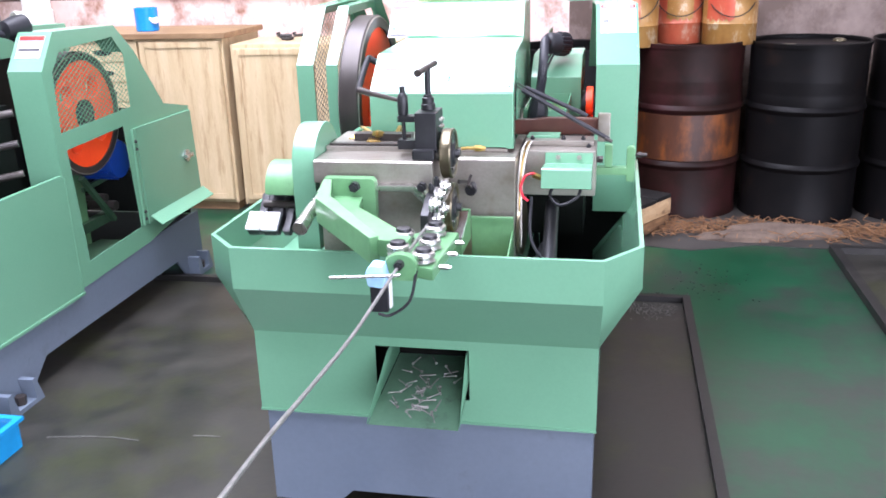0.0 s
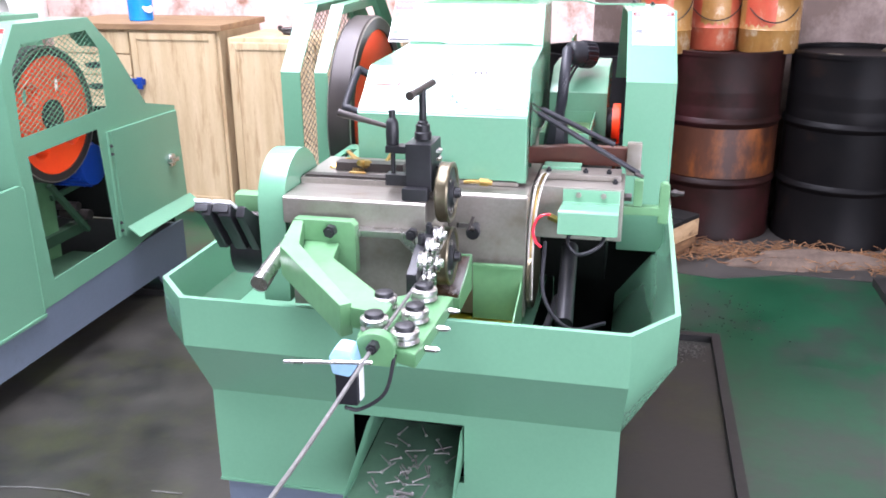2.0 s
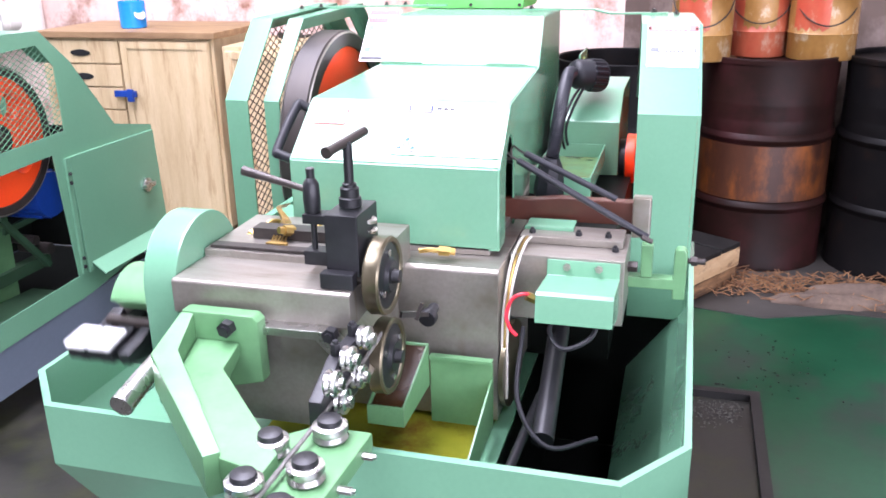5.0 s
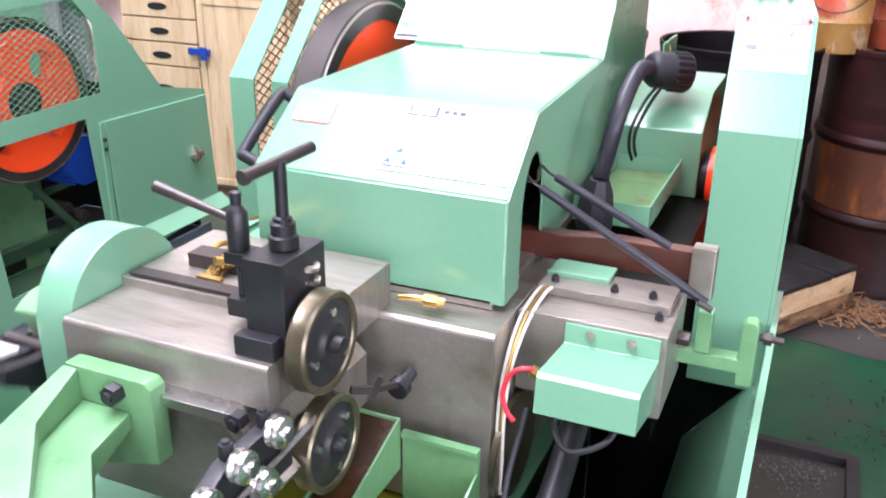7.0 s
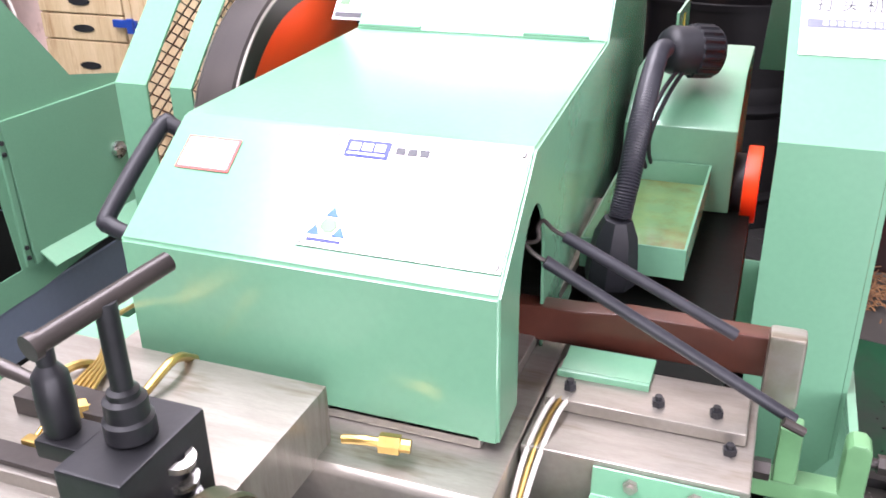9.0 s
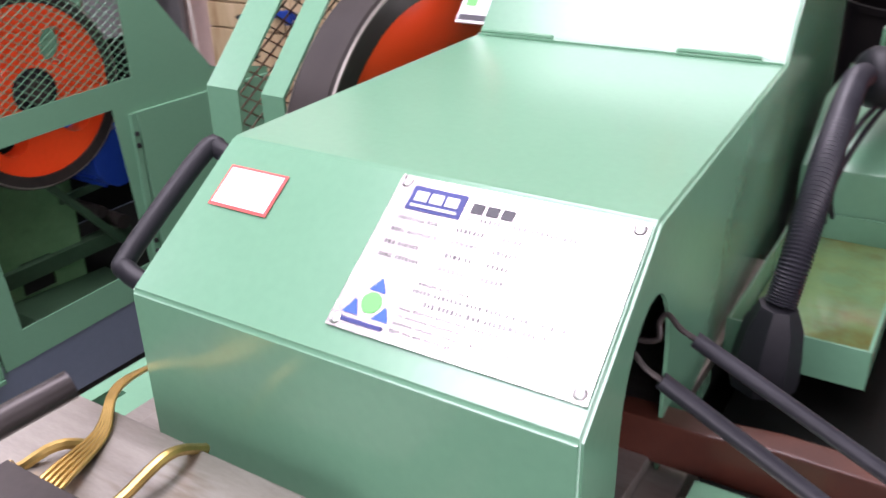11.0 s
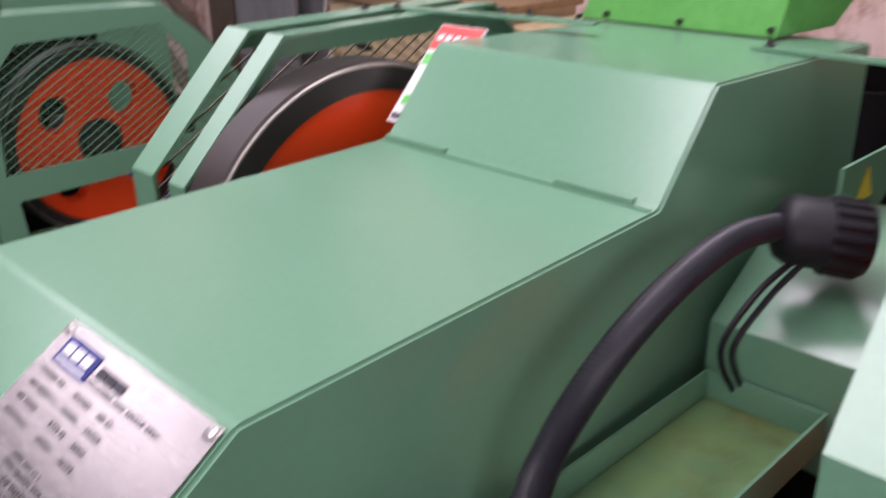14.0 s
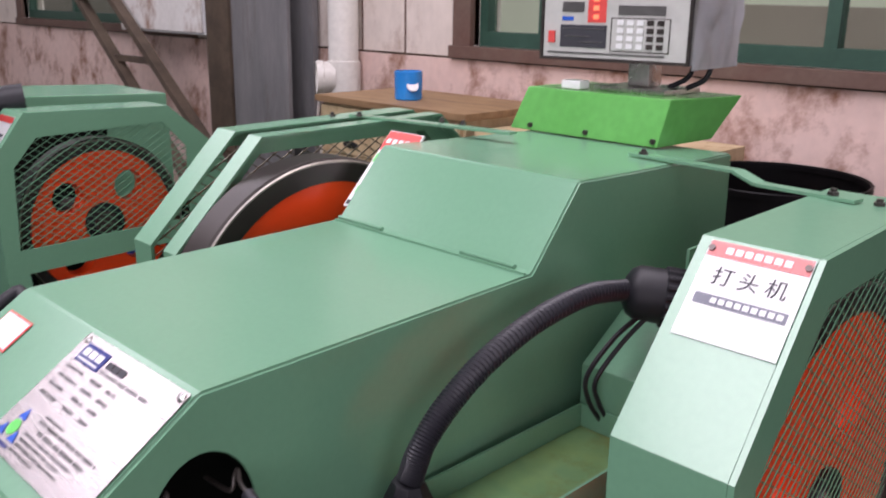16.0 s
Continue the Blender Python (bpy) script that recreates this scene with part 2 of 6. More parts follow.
PVC = material("white_plastic_pipe", (0.70, 0.67, 0.61, 1), (0.78, 0.76, 0.71, 1), 0.35, 0, 4, 0.03, 40, 0.45, c=(0.5, 0.42, 0.33, 1), c_amount=0.28, c_scale=5)
WHITE_PAINT = material("stained_white_enamel", (0.66, 0.66, 0.66, 1), (0.76, 0.76, 0.76, 1), 0.4, 0, 5, 0.05, 50, 0.5, c=(0.38, 0.27, 0.2, 1), c_amount=0.3, c_scale=6)
CUP_BLUE = material("blue_glazed_mug", (0.01, 0.23, 0.66, 1), (0.015, 0.27, 0.72, 1), 0.15, 0, 6, 0.02, 40)
BIN_BLUE = material("blue_plastic_bin", (0.005, 0.24, 0.55, 1), (0.01, 0.29, 0.62, 1), 0.35, 0, 6, 0.05, 40)
MOTOR_BLUE = material("blue_motor_enamel", (0.006, 0.04, 0.26, 1), (0.01, 0.055, 0.32, 1), 0.35, 0, 6, 0.05, 40)
CLOTH_BLUE = material("pale_blue_cloth", (0.30, 0.55, 0.80, 1), (0.42, 0.66, 0.88, 1), 0.7, 0, 30, 0.3, 90)
RED_WIRE = material("red_cable", (0.75, 0.02, 0.04, 1), (0.8, 0.03, 0.05, 1), 0.35, 0, 10, 0.02, 40)
WHITE_WIRE = material("white_cable", (0.6, 0.56, 0.5, 1), (0.68, 0.64, 0.58, 1), 0.4, 0, 10, 0.02, 40)
STAINED_WHITE = material("rust_stained_white_paint", (0.66, 0.64, 0.60, 1), (0.78, 0.77, 0.74, 1), 0.45, 0, 3, 0.1, 40, 0.3, (1, 1, 0.7), (0.26, 0.13, 0.07, 1), 0.36, 3.0)
CASE_GREY = material("grey_console_face", (0.50, 0.50, 0.47, 1), (0.56, 0.56, 0.53, 1), 0.45, 0, 6, 0.03, 60)
CLEAR_WRAP = material("clear_wrap_film", (0.62, 0.63, 0.66, 1), (0.75, 0.76, 0.79, 1), 0.08, 0, 6, 0.5, 14, 0.2)
RED_GLOW, ORANGE_GLOW = glow("red_digits", (0.9, 0.05, 0.03, 1), 1.2), glow("orange_lamp", (1.0, 0.22, 0.1, 1), 1.6)
GLASS = bpy.data.materials.new("window_glass")
GLASS.use_nodes = True
gb = GLASS.node_tree.nodes["Principled BSDF"]
gb.inputs["Base Color"].default_value, gb.inputs["Roughness"].default_value, gb.inputs["Transmission Weight"].default_value, gb.inputs["IOR"].default_value = (0.75, 0.82, 0.78, 1), 0.08, 1.0, 1.1
SKYLIGHT_GLASS = glow("translucent_roof_sheet", (0.86, 0.9, 0.92, 1), 0.8)


# ---- mesh helpers ----
def box(bm, x0, x1, y0, y1, z0, z1):
    v = [bm.verts.new(p) for p in ((x0, y0, z0), (x1, y0, z0), (x1, y1, z0), (x0, y1, z0), (x0, y0, z1), (x1, y0, z1), (x1, y1, z1), (x0, y1, z1))]
    for f in ((3, 2, 1, 0), (4, 5, 6, 7), (0, 1, 5, 4), (1, 2, 6, 5), (2, 3, 7, 6), (3, 0, 4, 7)):
        bm.faces.new([v[i] for i in f])


def lift(axis, a, p):
    return {"x": (a, p[0], p[1]), "y": (p[0], a, p[1]), "z": (p[0], p[1], a)}[axis]


def prism(bm, pts, axis, a, b):
    """A polygon (the two other axes in order) pushed from a to b along axis."""
    lo, hi = [bm.verts.new(lift(axis, a, p)) for p in pts], [bm.verts.new(lift(axis, b, p)) for p in pts]
    bm.faces.new(lo)
    bm.faces.new(hi[::-1])
    for i in range(len(pts)):
        j = (i + 1) % len(pts)
        bm.faces.new((lo[j], lo[i], hi[i], hi[j]))


def holed(bm, outer, holes, axis, a, b):
    """A plate with openings."""
    edges = []
    for loop in (outer, *holes):
        vs = [bm.verts.new(lift(axis, a, p)) for p in loop]
        edges += [bm.edges.new((vs[i], vs[(i + 1) % len(vs)])) for i in range(len(vs))]
    faces = [g for g in bmesh.ops.triangle_fill(bm, edges=edges, use_beauty=True)["geom"] if isinstance(g, bmesh.types.BMFace)]
    ext = bmesh.ops.extrude_face_region(bm, geom=faces)["geom"]
    k = "xyz".index(axis)
    for v in ext:
        if isinstance(v, bmesh.types.BMVert):
            v.co[k] = b


def circle(cx, cy, r, n=24, start=0.0):
    return [(cx + r * math.cos(start + 2 * math.pi * i / n), cy + r * math.sin(start + 2 * math.pi * i / n)) for i in range(n)]


def frame_of(d):
    d = Vector(d).normalized()
    u = d.orthogonal().normalized()
    return u, d.cross(u)


def cyl(bm, p0, p1, r0, r1=None, seg=20):
    p0, p1 = Vector(p0), Vector(p1)
    u, w = frame_of(p1 - p0)
    r1 = r0 if r1 is None else r1
    rings = []
    for p, r in ((p0, r0), (p1, r1)):
        rings.append([bm.verts.new(p + r * (math.cos(2 * math.pi * i / seg) * u + math.sin(2 * math.pi * i / seg) * w)) for i in range(seg)])
    bm.faces.new(rings[0][::-1])
    bm.faces.new(rings[1])
    for i in range(seg):
        j = (i + 1) % seg
        bm.faces.new((rings[0][i], rings[0][j], rings[1][j], rings[1][i]))


def lathe(bm, c, d, profile, seg=40):
    """A closed profile of (radius, height) turned round the axis d through c."""
    c, d = Vector(c), Vector(d).normalized()
    u, w = frame_of(d)
    rings = []
    for r, h in profile:
        rings.append([bm.verts.new(c + h * d + r * (math.cos(2 * math.pi * i / seg) * u + math.sin(2 * math.pi * i / seg) * w)) for i in range(seg)])
    n = len(profile)
    for k in range(n):
        a, b = rings[k], rings[(k + 1) % n]
        for i in range(seg):
            j = (i + 1) % seg
            bm.faces.new((a[i], a[j], b[j], b[i]))


def smooth_path(pts, steps=6):
    """A Catmull-Rom line through the points."""
    p = [Vector(q) for q in pts]
    p = [2 * p[0] - p[1], *p, 2 * p[-1] - p[-2]]
    out = []
    for i in range(1, len(p) - 2):
        for s in range(steps):
            t = s / steps
            out.append(0.5 * (2 * p[i] + (p[i + 1] - p[i - 1]) * t + (2 * p[i - 1] - 5 * p[i] + 4 * p[i + 1] - p[i + 2]) * t ** 2 + (3 * p[i] - p[i - 1] - 3 * p[i + 1] + p[i + 2]) * t ** 3))
    return out + [p[-2]]


def tube(bm, pts, r, seg=10, ribs=False):
    pts = [Vector(p) for p in pts]
    d0 = (pts[1] - pts[0]).normalized()
    u = d0.orthogonal().normalized()
    rings = []
    for i, p in enumerate(pts):
        d = (pts[min(i + 1, len(pts) - 1)] - pts[max(i - 1, 0)]).normalized()
        u = (u - u.dot(d) * d).normalized()
        w = d.cross(u)
        rr = r * (1.0 if not ribs or i % 2 else 0.86)
        rings.append([bm.verts.new(p + rr * (math.cos(2 * math.pi * k / seg) * u + math.sin(2 * math.pi * k / seg) * w)) for k in range(seg)])
    for a, b in zip(rings, rings[1:]):
        for i in range(seg):
            j = (i + 1) % seg
            bm.faces.new((a[i], a[j], b[j], b[i]))
    bm.faces.new(rings[0][::-1])
    bm.faces.new(rings[-1])


def beam(bm, p0, p1, w, h, up=(0, 0, 1)):
    """A bar of width w and height h from p0 to p1."""
    p0, p1 = Vector(p0), Vector(p1)
    d = (p1 - p0).normalized()
    s = d.cross(Vector(up)).normalized()
    t = s.cross(d)
    v = [bm.verts.new(p + a * w / 2 * s + b * h / 2 * t) for p in (p0, p1) for a, b in ((-1, -1), (1, -1), (1, 1), (-1, 1))]
    for f in ((3, 2, 1, 0), (4, 5, 6, 7), (0, 1, 5, 4), (1, 2, 6, 5), (2, 3, 7, 6), (3, 0, 4, 7)):
        bm.faces.new([v[i] for i in f])


ORIGIN = {}


def finish(ob_name, bm, mat, bev=0.0):
    bmesh.ops.recalc_face_normals(bm, faces=bm.faces)
    if bev:
        sharp = [e for e in bm.edges if len(e.link_faces) == 2 and e.calc_face_angle() > 0.6]
        bmesh.ops.bevel(bm, geom=sharp, offset=bev, segments=2, profile=0.6, affect="EDGES", clamp_overlap=True)
    for f in bm.faces:
        f.smooth = True
    for e in bm.edges:
        if len(e.link_faces) != 2 or e.calc_face_angle() > 0.6:
            e.smooth = False
    me = bpy.data.meshes.new(ob_name)
    bm.to_mesh(me)
    bm.free()
    me.materials.append(mat)
    return me


def thing(name, at, label, category, group=""):
    """An Empty at the thing's base, which its parts hang under."""
    ob = new(name)
    ob.location = at
    ob.empty_display_size = 0.05
    ORIGIN[ob] = Vector(at)
    return tagged(ob, label, category, group)


OFFSET = Vector((0, 0, 0))
SPUN = set()


def part(name, bm, mat, parent, label="", bev=0.0, kind=""):
    """A mesh under its thing; OFFSET sets a whole group of fittings on the machine."""
    bmesh.ops.translate(bm, vec=(Vector((0, 0, 0)) if parent in SPUN else OFFSET) - ORIGIN[parent], verts=bm.verts)
    ob = new(name, finish(name, bm, mat, bev))
    ob.parent = parent
    ORIGIN[ob] = ORIGIN[parent]
    if bev:
        ob.modifiers.new("even_normals", "WEIGHTED_NORMAL").keep_sharp = True
    return tagged(ob, label, kind=kind)


def solid(name, bm, mat, label, category, bev=0.0, kind="", group="", at=(0, 0, 0)):
    """A thing of one mesh."""
    bmesh.ops.translate(bm, vec=-Vector(at), verts=bm.verts)
    ob = new(name, finish(name, bm, mat, bev))
    ob.location = at
    ORIGIN[ob] = Vector(at)
    return tagged(ob, label, category, group, kind)


def spinning(name, bm, mat, parent, hub, label="", bev=0.0):
    """A part meshed round its own hub, to be keyed in motions()."""
    ob = new(name, finish(name, bm, mat, bev))
    ob.parent = parent
    SPUN.add(ob)
    ob.location = Vector(hub) - ORIGIN[parent]
    ORIGIN[ob] = Vector((0, 0, 0))
    return tagged(ob, label)


def clip_line(p, d, poly):
    """The stretch of the line p + s d inside a convex polygon."""
    lo, hi = -9.0, 9.0
    area = sum(poly[i][0] * poly[(i + 1) % len(poly)][1] - poly[(i + 1) % len(poly)][0] * poly[i][1] for i in range(len(poly)))
    for i in range(len(poly)):
        a, b = poly[i], poly[(i + 1) % len(poly)]
        nx, ny = (-(b[1] - a[1]), b[0] - a[0]) if area > 0 else (b[1] - a[1], -(b[0] - a[0]))
        num, den = nx * (p[0] - a[0]) + ny * (p[1] - a[1]), nx * d[0] + ny * d[1]
        if abs(den) < 1e-9:
            if num < 0:
                return None
        elif den > 0:
            lo = max(lo, -num / den)
        else:
            hi = min(hi, -num / den)
    return (lo, hi) if hi - lo > 0.004 else None


def expanded_mesh(bm, poly, x, pitch=0.017, w=0.0022, slope=0.6):
    """Diamond mesh of thin strands filling a convex polygon (y, z) at x."""
    ys, zs = [p[0] for p in poly], [p[1] for p in poly]
    k = math.hypot(1, slope)
    for sign in (1, -1):
        d = (1 / k, sign * slope / k)
        c0, c1 = min(zs) - slope * (max(ys) - min(ys)) - 0.1, max(zs) + slope * (max(ys) - min(ys)) + 0.1
        n = int((c1 - c0) / pitch)
        for i in range(n):
            p = (min(ys) if sign > 0 else min(ys), c0 + i * pitch)
            s = clip_line(p, d, poly)
            if s:
                a = (x + 0.001 * sign, p[0] + s[0] * d[0], p[1] + s[0] * d[1])
                b = (x + 0.001 * sign, p[0] + s[1] * d[0], p[1] + s[1] * d[1])
                beam(bm, a, b, w, w, (1, 0, 0))


# ---- the workshop ----
def structure(name, bm, mat, label, bev=0.0):
    return solid(name, bm, mat, label, name.split("_")[0], bev, "structure")


WY = 5.65
bm = bmesh.new()
box(bm, -9, 6, -4.2, 8, -0.2, 0)
structure("floor", bm, FLOOR, "worn green painted workshop floor with oily patches")
bm = bmesh.new()
box(bm, -1.75, 0.715, 0.2, 3.87, 0.0005, 0.005)
structure("floor_pan", bm, PAN, "dark oily steel sheet on the floor under the machines")
bm = bmesh.new()
for a in (((-1.78, 3.87), (0.745, 3.89)), ((0.715, 0.2), (0.745, 3.87))):
    box(bm, a[0][0], a[1][0], a[0][1], a[1][1] if a[1][1] != 3.89 else 3.90, 0.001, 0.03)
structure("trim_pan", bm, PAN_RIM, "raised dark iron rim round the oil pan")
bm = bmesh.new()
box(bm, 1.45, 3.6, 1.6, 4.58, 0.0005, 0.005)
structure("floor_pan_east", bm, PAN, "second dark oily steel sheet on the floor")
bm = bmesh.new()
box(bm, 1.42, 1.46, 1.6, 4.60, 0.001, 0.035)
box(bm, 1.46, 3.6, 4.56, 4.60, 0.001, 0.035)
structure("trim_pan_east", bm, PAN_RIM, "raised dark iron rim of the second pan")
bm = bmesh.new()
prism(bm, [(0.45, 4.62), (0.8, 4.55), (1.1, 4.66), (1.5, 4.63), (1.9, 4.75), (3.4, 4.78), (3.4, WY), (-1.4, WY), (-1.4, 4.9), (0.2, 4.75)], "z", 0.0005, 0.003)
structure("floor_edge", bm, CONCRETE, "bare oil-stained concrete along the wall")

bm = bmesh.new()
for a, b in (((-1.24, 2.548), (-1.13, 2.569)), ((-1.13, 2.569), (-1.035, 2.577)), ((-1.035, 2.577), (-0.95, 2.570)), ((-0.798, 2.622), (-0.712, 2.627))):
    beam(bm, (*a, 0.0065), (*b, 0.0065), 0.005, 0.003)
structure("trim_pan_seam", bm, WORN_SEAM, "worn pale weld seams across the floor sheet")
bm = bmesh.new()
rc = random.Random(11)
for i in range(240):
    x, y, a, l = 0.615 + rc.gauss(0, 0.06), 3.79 + rc.gauss(0, 0.045), rc.uniform(0, 6.28), rc.uniform(0.002, 0.009)
    if x < 0.70 and y < 3.86:
        beam(bm, (x, y, 0.0075), (x + l * math.cos(a), y + l * math.sin(a), 0.0080), 0.0022, 0.002)
solid("swarf_chips", bm, WORN_SEAM, "pale metal chips scattered in the pan corner", "swarf", kind="stuff")

bm = bmesh.new()
for i in range(60):
    x, y, a, l = 0.84 + rc.gauss(0, 0.11), 4.10 + rc.gauss(0, 0.14), rc.uniform(0, 6.28), rc.uniform(0.003, 0.010)
    if y > 3.92:
        beam(bm, (x, y, 0.002), (x + l * math.cos(a), y + l * math.sin(a), 0.003), 0.004, 0.003)
solid("floor_crumbs", bm, PAN_RIM, "dark dirt crumbs lying on the painted floor", "dirt", kind="stuff")

W1 = (-2.25, -0.15, 1.215, 2.60)
W2 = (-8.0, -5.0, 1.215, 2.60)
SEAM = 1.147
bm = bmesh.new()
box(bm, 0.15, 6, WY, WY + 0.2, 0, SEAM)
structure("wall_north_east", bm, GRIMY_WALL, "grimy brown-pink lower wall behind the drums")
bm = bmesh.new()
box(bm, -9, 0.15, WY, WY + 0.2, 0, SEAM)
structure("wall_north_lower", bm, PINK_WALL, "dirty pink painted lower wall with brown stains")
bm = bmesh.new()
xs = [-9, W2[0], W2[1], W1[0], W1[1], 6]
for i in (0, 2, 4):
    box(bm, xs[i], xs[i + 1], WY + 0.012, WY + 0.2, SEAM + 0.012, 4.6)
for w in (W1, W2):
    box(bm, w[0], w[1], WY + 0.012, WY + 0.2, SEAM + 0.012, w[2])
    box(bm, w[0], w[1], WY + 0.012, WY + 0.2, w[3], 4.6)
structure("wall_north_upper", bm, UPPER_WALL, "dusty buff upper wall of large panels")
bm = bmesh.new()
box(bm, -9, 6, WY + 0.02, WY + 0.1, SEAM, SEAM + 0.012)
structure("trim_seam", bm, RUSTY_IRON, "dark joint between the wall panels")
bm = bmesh.new()
for x in (-2.75, -3.1, -5.0):
    box(bm, x, x + 0.008, WY + 0.006, WY + 0.014, SEAM + 0.01, 4.6)
structure("trim_upright_seams", bm, WINDOW_BROWN, "narrow upright joints in the upper wall")
bm = bmesh.new()
box(bm, -9.2, -9, -4.2, WY + 0.2, 0, 4.6)
structure("wall_west", bm, PLAIN_WALL, "grey plaster side wall")
# the opening in this unseen wall is added for the east fill light
bm = bmesh.new()
box(bm, 6, 6.2, -4.2, -2.8, 0, 4.6)
box(bm, 6, 6.2, 1.6, WY + 0.2, 0, 4.6)
box(bm, 6, 6.2, -2.8, 1.6, 0, 0.9)
box(bm, 6, 6.2, -2.8, 1.6, 3.5, 4.6)
structure("wall_east", bm, PLAIN_WALL, "grey plaster side wall with an unseen opening for the east fill light")
bm = bmesh.new()
box(bm, -9, 0.9, -4.2, -4, 0, 4.6)
box(bm, 5.5, 6, -4.2, -4, 0, 4.6)
box(bm, 0.9, 5.5, -4.2, -4, 3.6, 4.6)
structure("wall_south", bm, PLAIN_WALL, "grey plaster wall with a wide open doorway")
bm = bmesh.new()
cuts = [-9.2] + [v for sx, sy, sl in SKYLIGHTS for v in (sx - 0.95, sx + 0.95)] + [6.2]
for i in range(0, len(cuts), 2):
    box(bm, cuts[i], cuts[i + 1], -4.2, WY + 0.2, 4.6, 4.75)
for sx, sy, sl in SKYLIGHTS:
    box(bm, sx - 0.95, sx + 0.95, -4.2, sy - sl / 2, 4.6, 4.75)
    box(bm, sx - 0.95, sx + 0.95, sy + sl / 2, WY + 0.2, 4.6, 4.75)
structure("ceiling", bm, ROOF, "grey sheet roof with long roof lights")


def wall_window(name, w, bars):
    win = new(name)
    win.location = ((w[0] + w[1]) / 2, WY, w[2])
    ORIGIN[win] = Vector(win.location)
    tagged(win, "green framed workshop window with dusty panes and brown sill", "window", "", "structure")
    bm = bmesh.new()
    y0, y1 = WY + 0.05, WY + 0.12
    box(bm, w[0], w[1], y0, y1, w[2], w[2] + 0.07)
    box(bm, w[0], w[1], y0, y1, w[3] - 0.06, w[3])
    box(bm, w[0], w[0] + 0.05, y0, y1, w[2] + 0.07, w[3] - 0.06)
    box(bm, w[1] - 0.05, w[1], y0, y1, w[2] + 0.07, w[3] - 0.06)
    for x in bars:
        box(bm, x - 0.025, x + 0.025, y0 + 0.004, y1 - 0.004, w[2] + 0.07, w[3] - 0.06)
    part("window_frame", bm, WINDOW_GREEN, win)
    bm = bmesh.new()
    box(bm, w[0] - 0.14, w[1] + 0.12, WY - 0.03, WY + 0.05, w[2] - 0.06, w[2])
    box(bm, w[0] - 0.12, w[0], WY - 0.02, WY + 0.05, w[2], w[3])
    part("window_sill", bm, WINDOW_BROWN, win, "dirty brown sill and jamb", 0.004)
    edges = [w[0] + 0.05, *bars, w[1] - 0.05]
    for a, b in zip(edges, edges[1:]):
        bm = bmesh.new()
        box(bm, a + 0.02, b - 0.02, y0 + 0.03, y0 + 0.036, w[2] + 0.07, w[3] - 0.06)
        part("pane", bm, GLASS, win).visible_shadow = False


wall_window("window_1", W1, (-1.86, -1.50, -1.19, -0.54))
wall_window("window_2", W2, (-7.0, -6.1))
# flat backdrop whose own glow stands in for daylight outside
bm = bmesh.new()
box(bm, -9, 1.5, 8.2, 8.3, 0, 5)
BACK = material("pale_glowing_backdrop", (0.34, 0.37, 0.31, 1), (0.46, 0.48, 0.42, 1), 0.8, 0, 0.9, 0.1, 8)
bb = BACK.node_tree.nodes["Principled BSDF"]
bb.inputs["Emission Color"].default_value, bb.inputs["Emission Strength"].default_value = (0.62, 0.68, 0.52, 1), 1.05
structure("backdrop", bm, BACK, "pale backdrop glowing for the daylight outside the windows")
# weaker glowing band added across the lower part of the right panes
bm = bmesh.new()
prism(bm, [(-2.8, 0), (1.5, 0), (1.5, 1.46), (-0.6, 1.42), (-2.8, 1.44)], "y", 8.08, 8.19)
LOW = material("dim_glowing_backdrop", (0.24, 0.21, 0.17, 1), (0.34, 0.30, 0.25, 1), 0.8, 0, 1.4, 0.1, 8)
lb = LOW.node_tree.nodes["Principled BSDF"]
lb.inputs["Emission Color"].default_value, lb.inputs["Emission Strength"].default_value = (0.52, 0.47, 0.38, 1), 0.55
structure("backdrop_low", bm, LOW, "dim brown-grey glowing band along the foot of the backdrop")

# iron column, conduit pipe, switch box, ladder frame
bm = bmesh.new()
prism(bm, [(-4.02, 5.40), (-3.45, 5.40), (-3.45, 5.43), (-3.72, 5.43), (-3.72, 5.58), (-3.45, 5.58), (-3.45, 5.62), (-4.02, 5.62), (-4.02, 5.58), (-3.76, 5.58), (-3.76, 5.43), (-4.02, 5.43)], "z", 0, 4.6)
structure("column", bm, IRON_COLUMN, "grey painted iron column against the wall", 0.003)
bm = bmesh.new()
box(bm, -4.30, -4.04, 5.39, 5.6, 0, 4.6)
structure("trim_post", bm, RUSTY_IRON, "brown rusty iron post beside the column", 0.004)
pipe = thing("drain_pipe", (-3.13, 5.55, 0), "white stained plastic drain pipe on the wall", "pipe")
bm = bmesh.new()
cyl(bm, (-3.13, 5.55, 1.10), (-3.13, 5.55, 4.6), 0.084, seg=28)
part("tube", bm, PVC, pipe)
bm = bmesh.new()
cyl(bm, (-3.13, 5.55, 0.93), (-3.13, 5.55, 1.10), 0.093, seg=28)
part("socket", bm, PVC, pipe, "", 0.006)
bm = bmesh.new()
lathe(bm, (-3.15, 5.50, 1.01), (-0.55, -0.83, 0), [(0.0005, 0), (0.082, 0), (0.086, 0.06), (0.092, 0.065), (0.092, 0.10), (0.080, 0.10), (0.074, 0.05), (0.0005, 0.05)], 28)
part("elbow", bm, PVC, pipe, "open side branch of the pipe")
bm = bmesh.new()
tube(bm, smooth_path([(-3.40, 5.6, 0.95), (-3.38, 5.55, 0.75), (-3.28, 5.5, 0.55), (-3.26, 5.5, 0.0)]), 0.008)
solid("thin_cable", bm, WHITE_WIRE, "thin white cable hanging down the wall", "cable")
sw = thing("switch_box", (-5.55, 5.5, 1.25), "white stained steel switch box on a bracket", "switch box")
bm = bmesh.new()
box(bm, -5.52, -4.36, 5.42, 5.64, 1.19, 1.90)
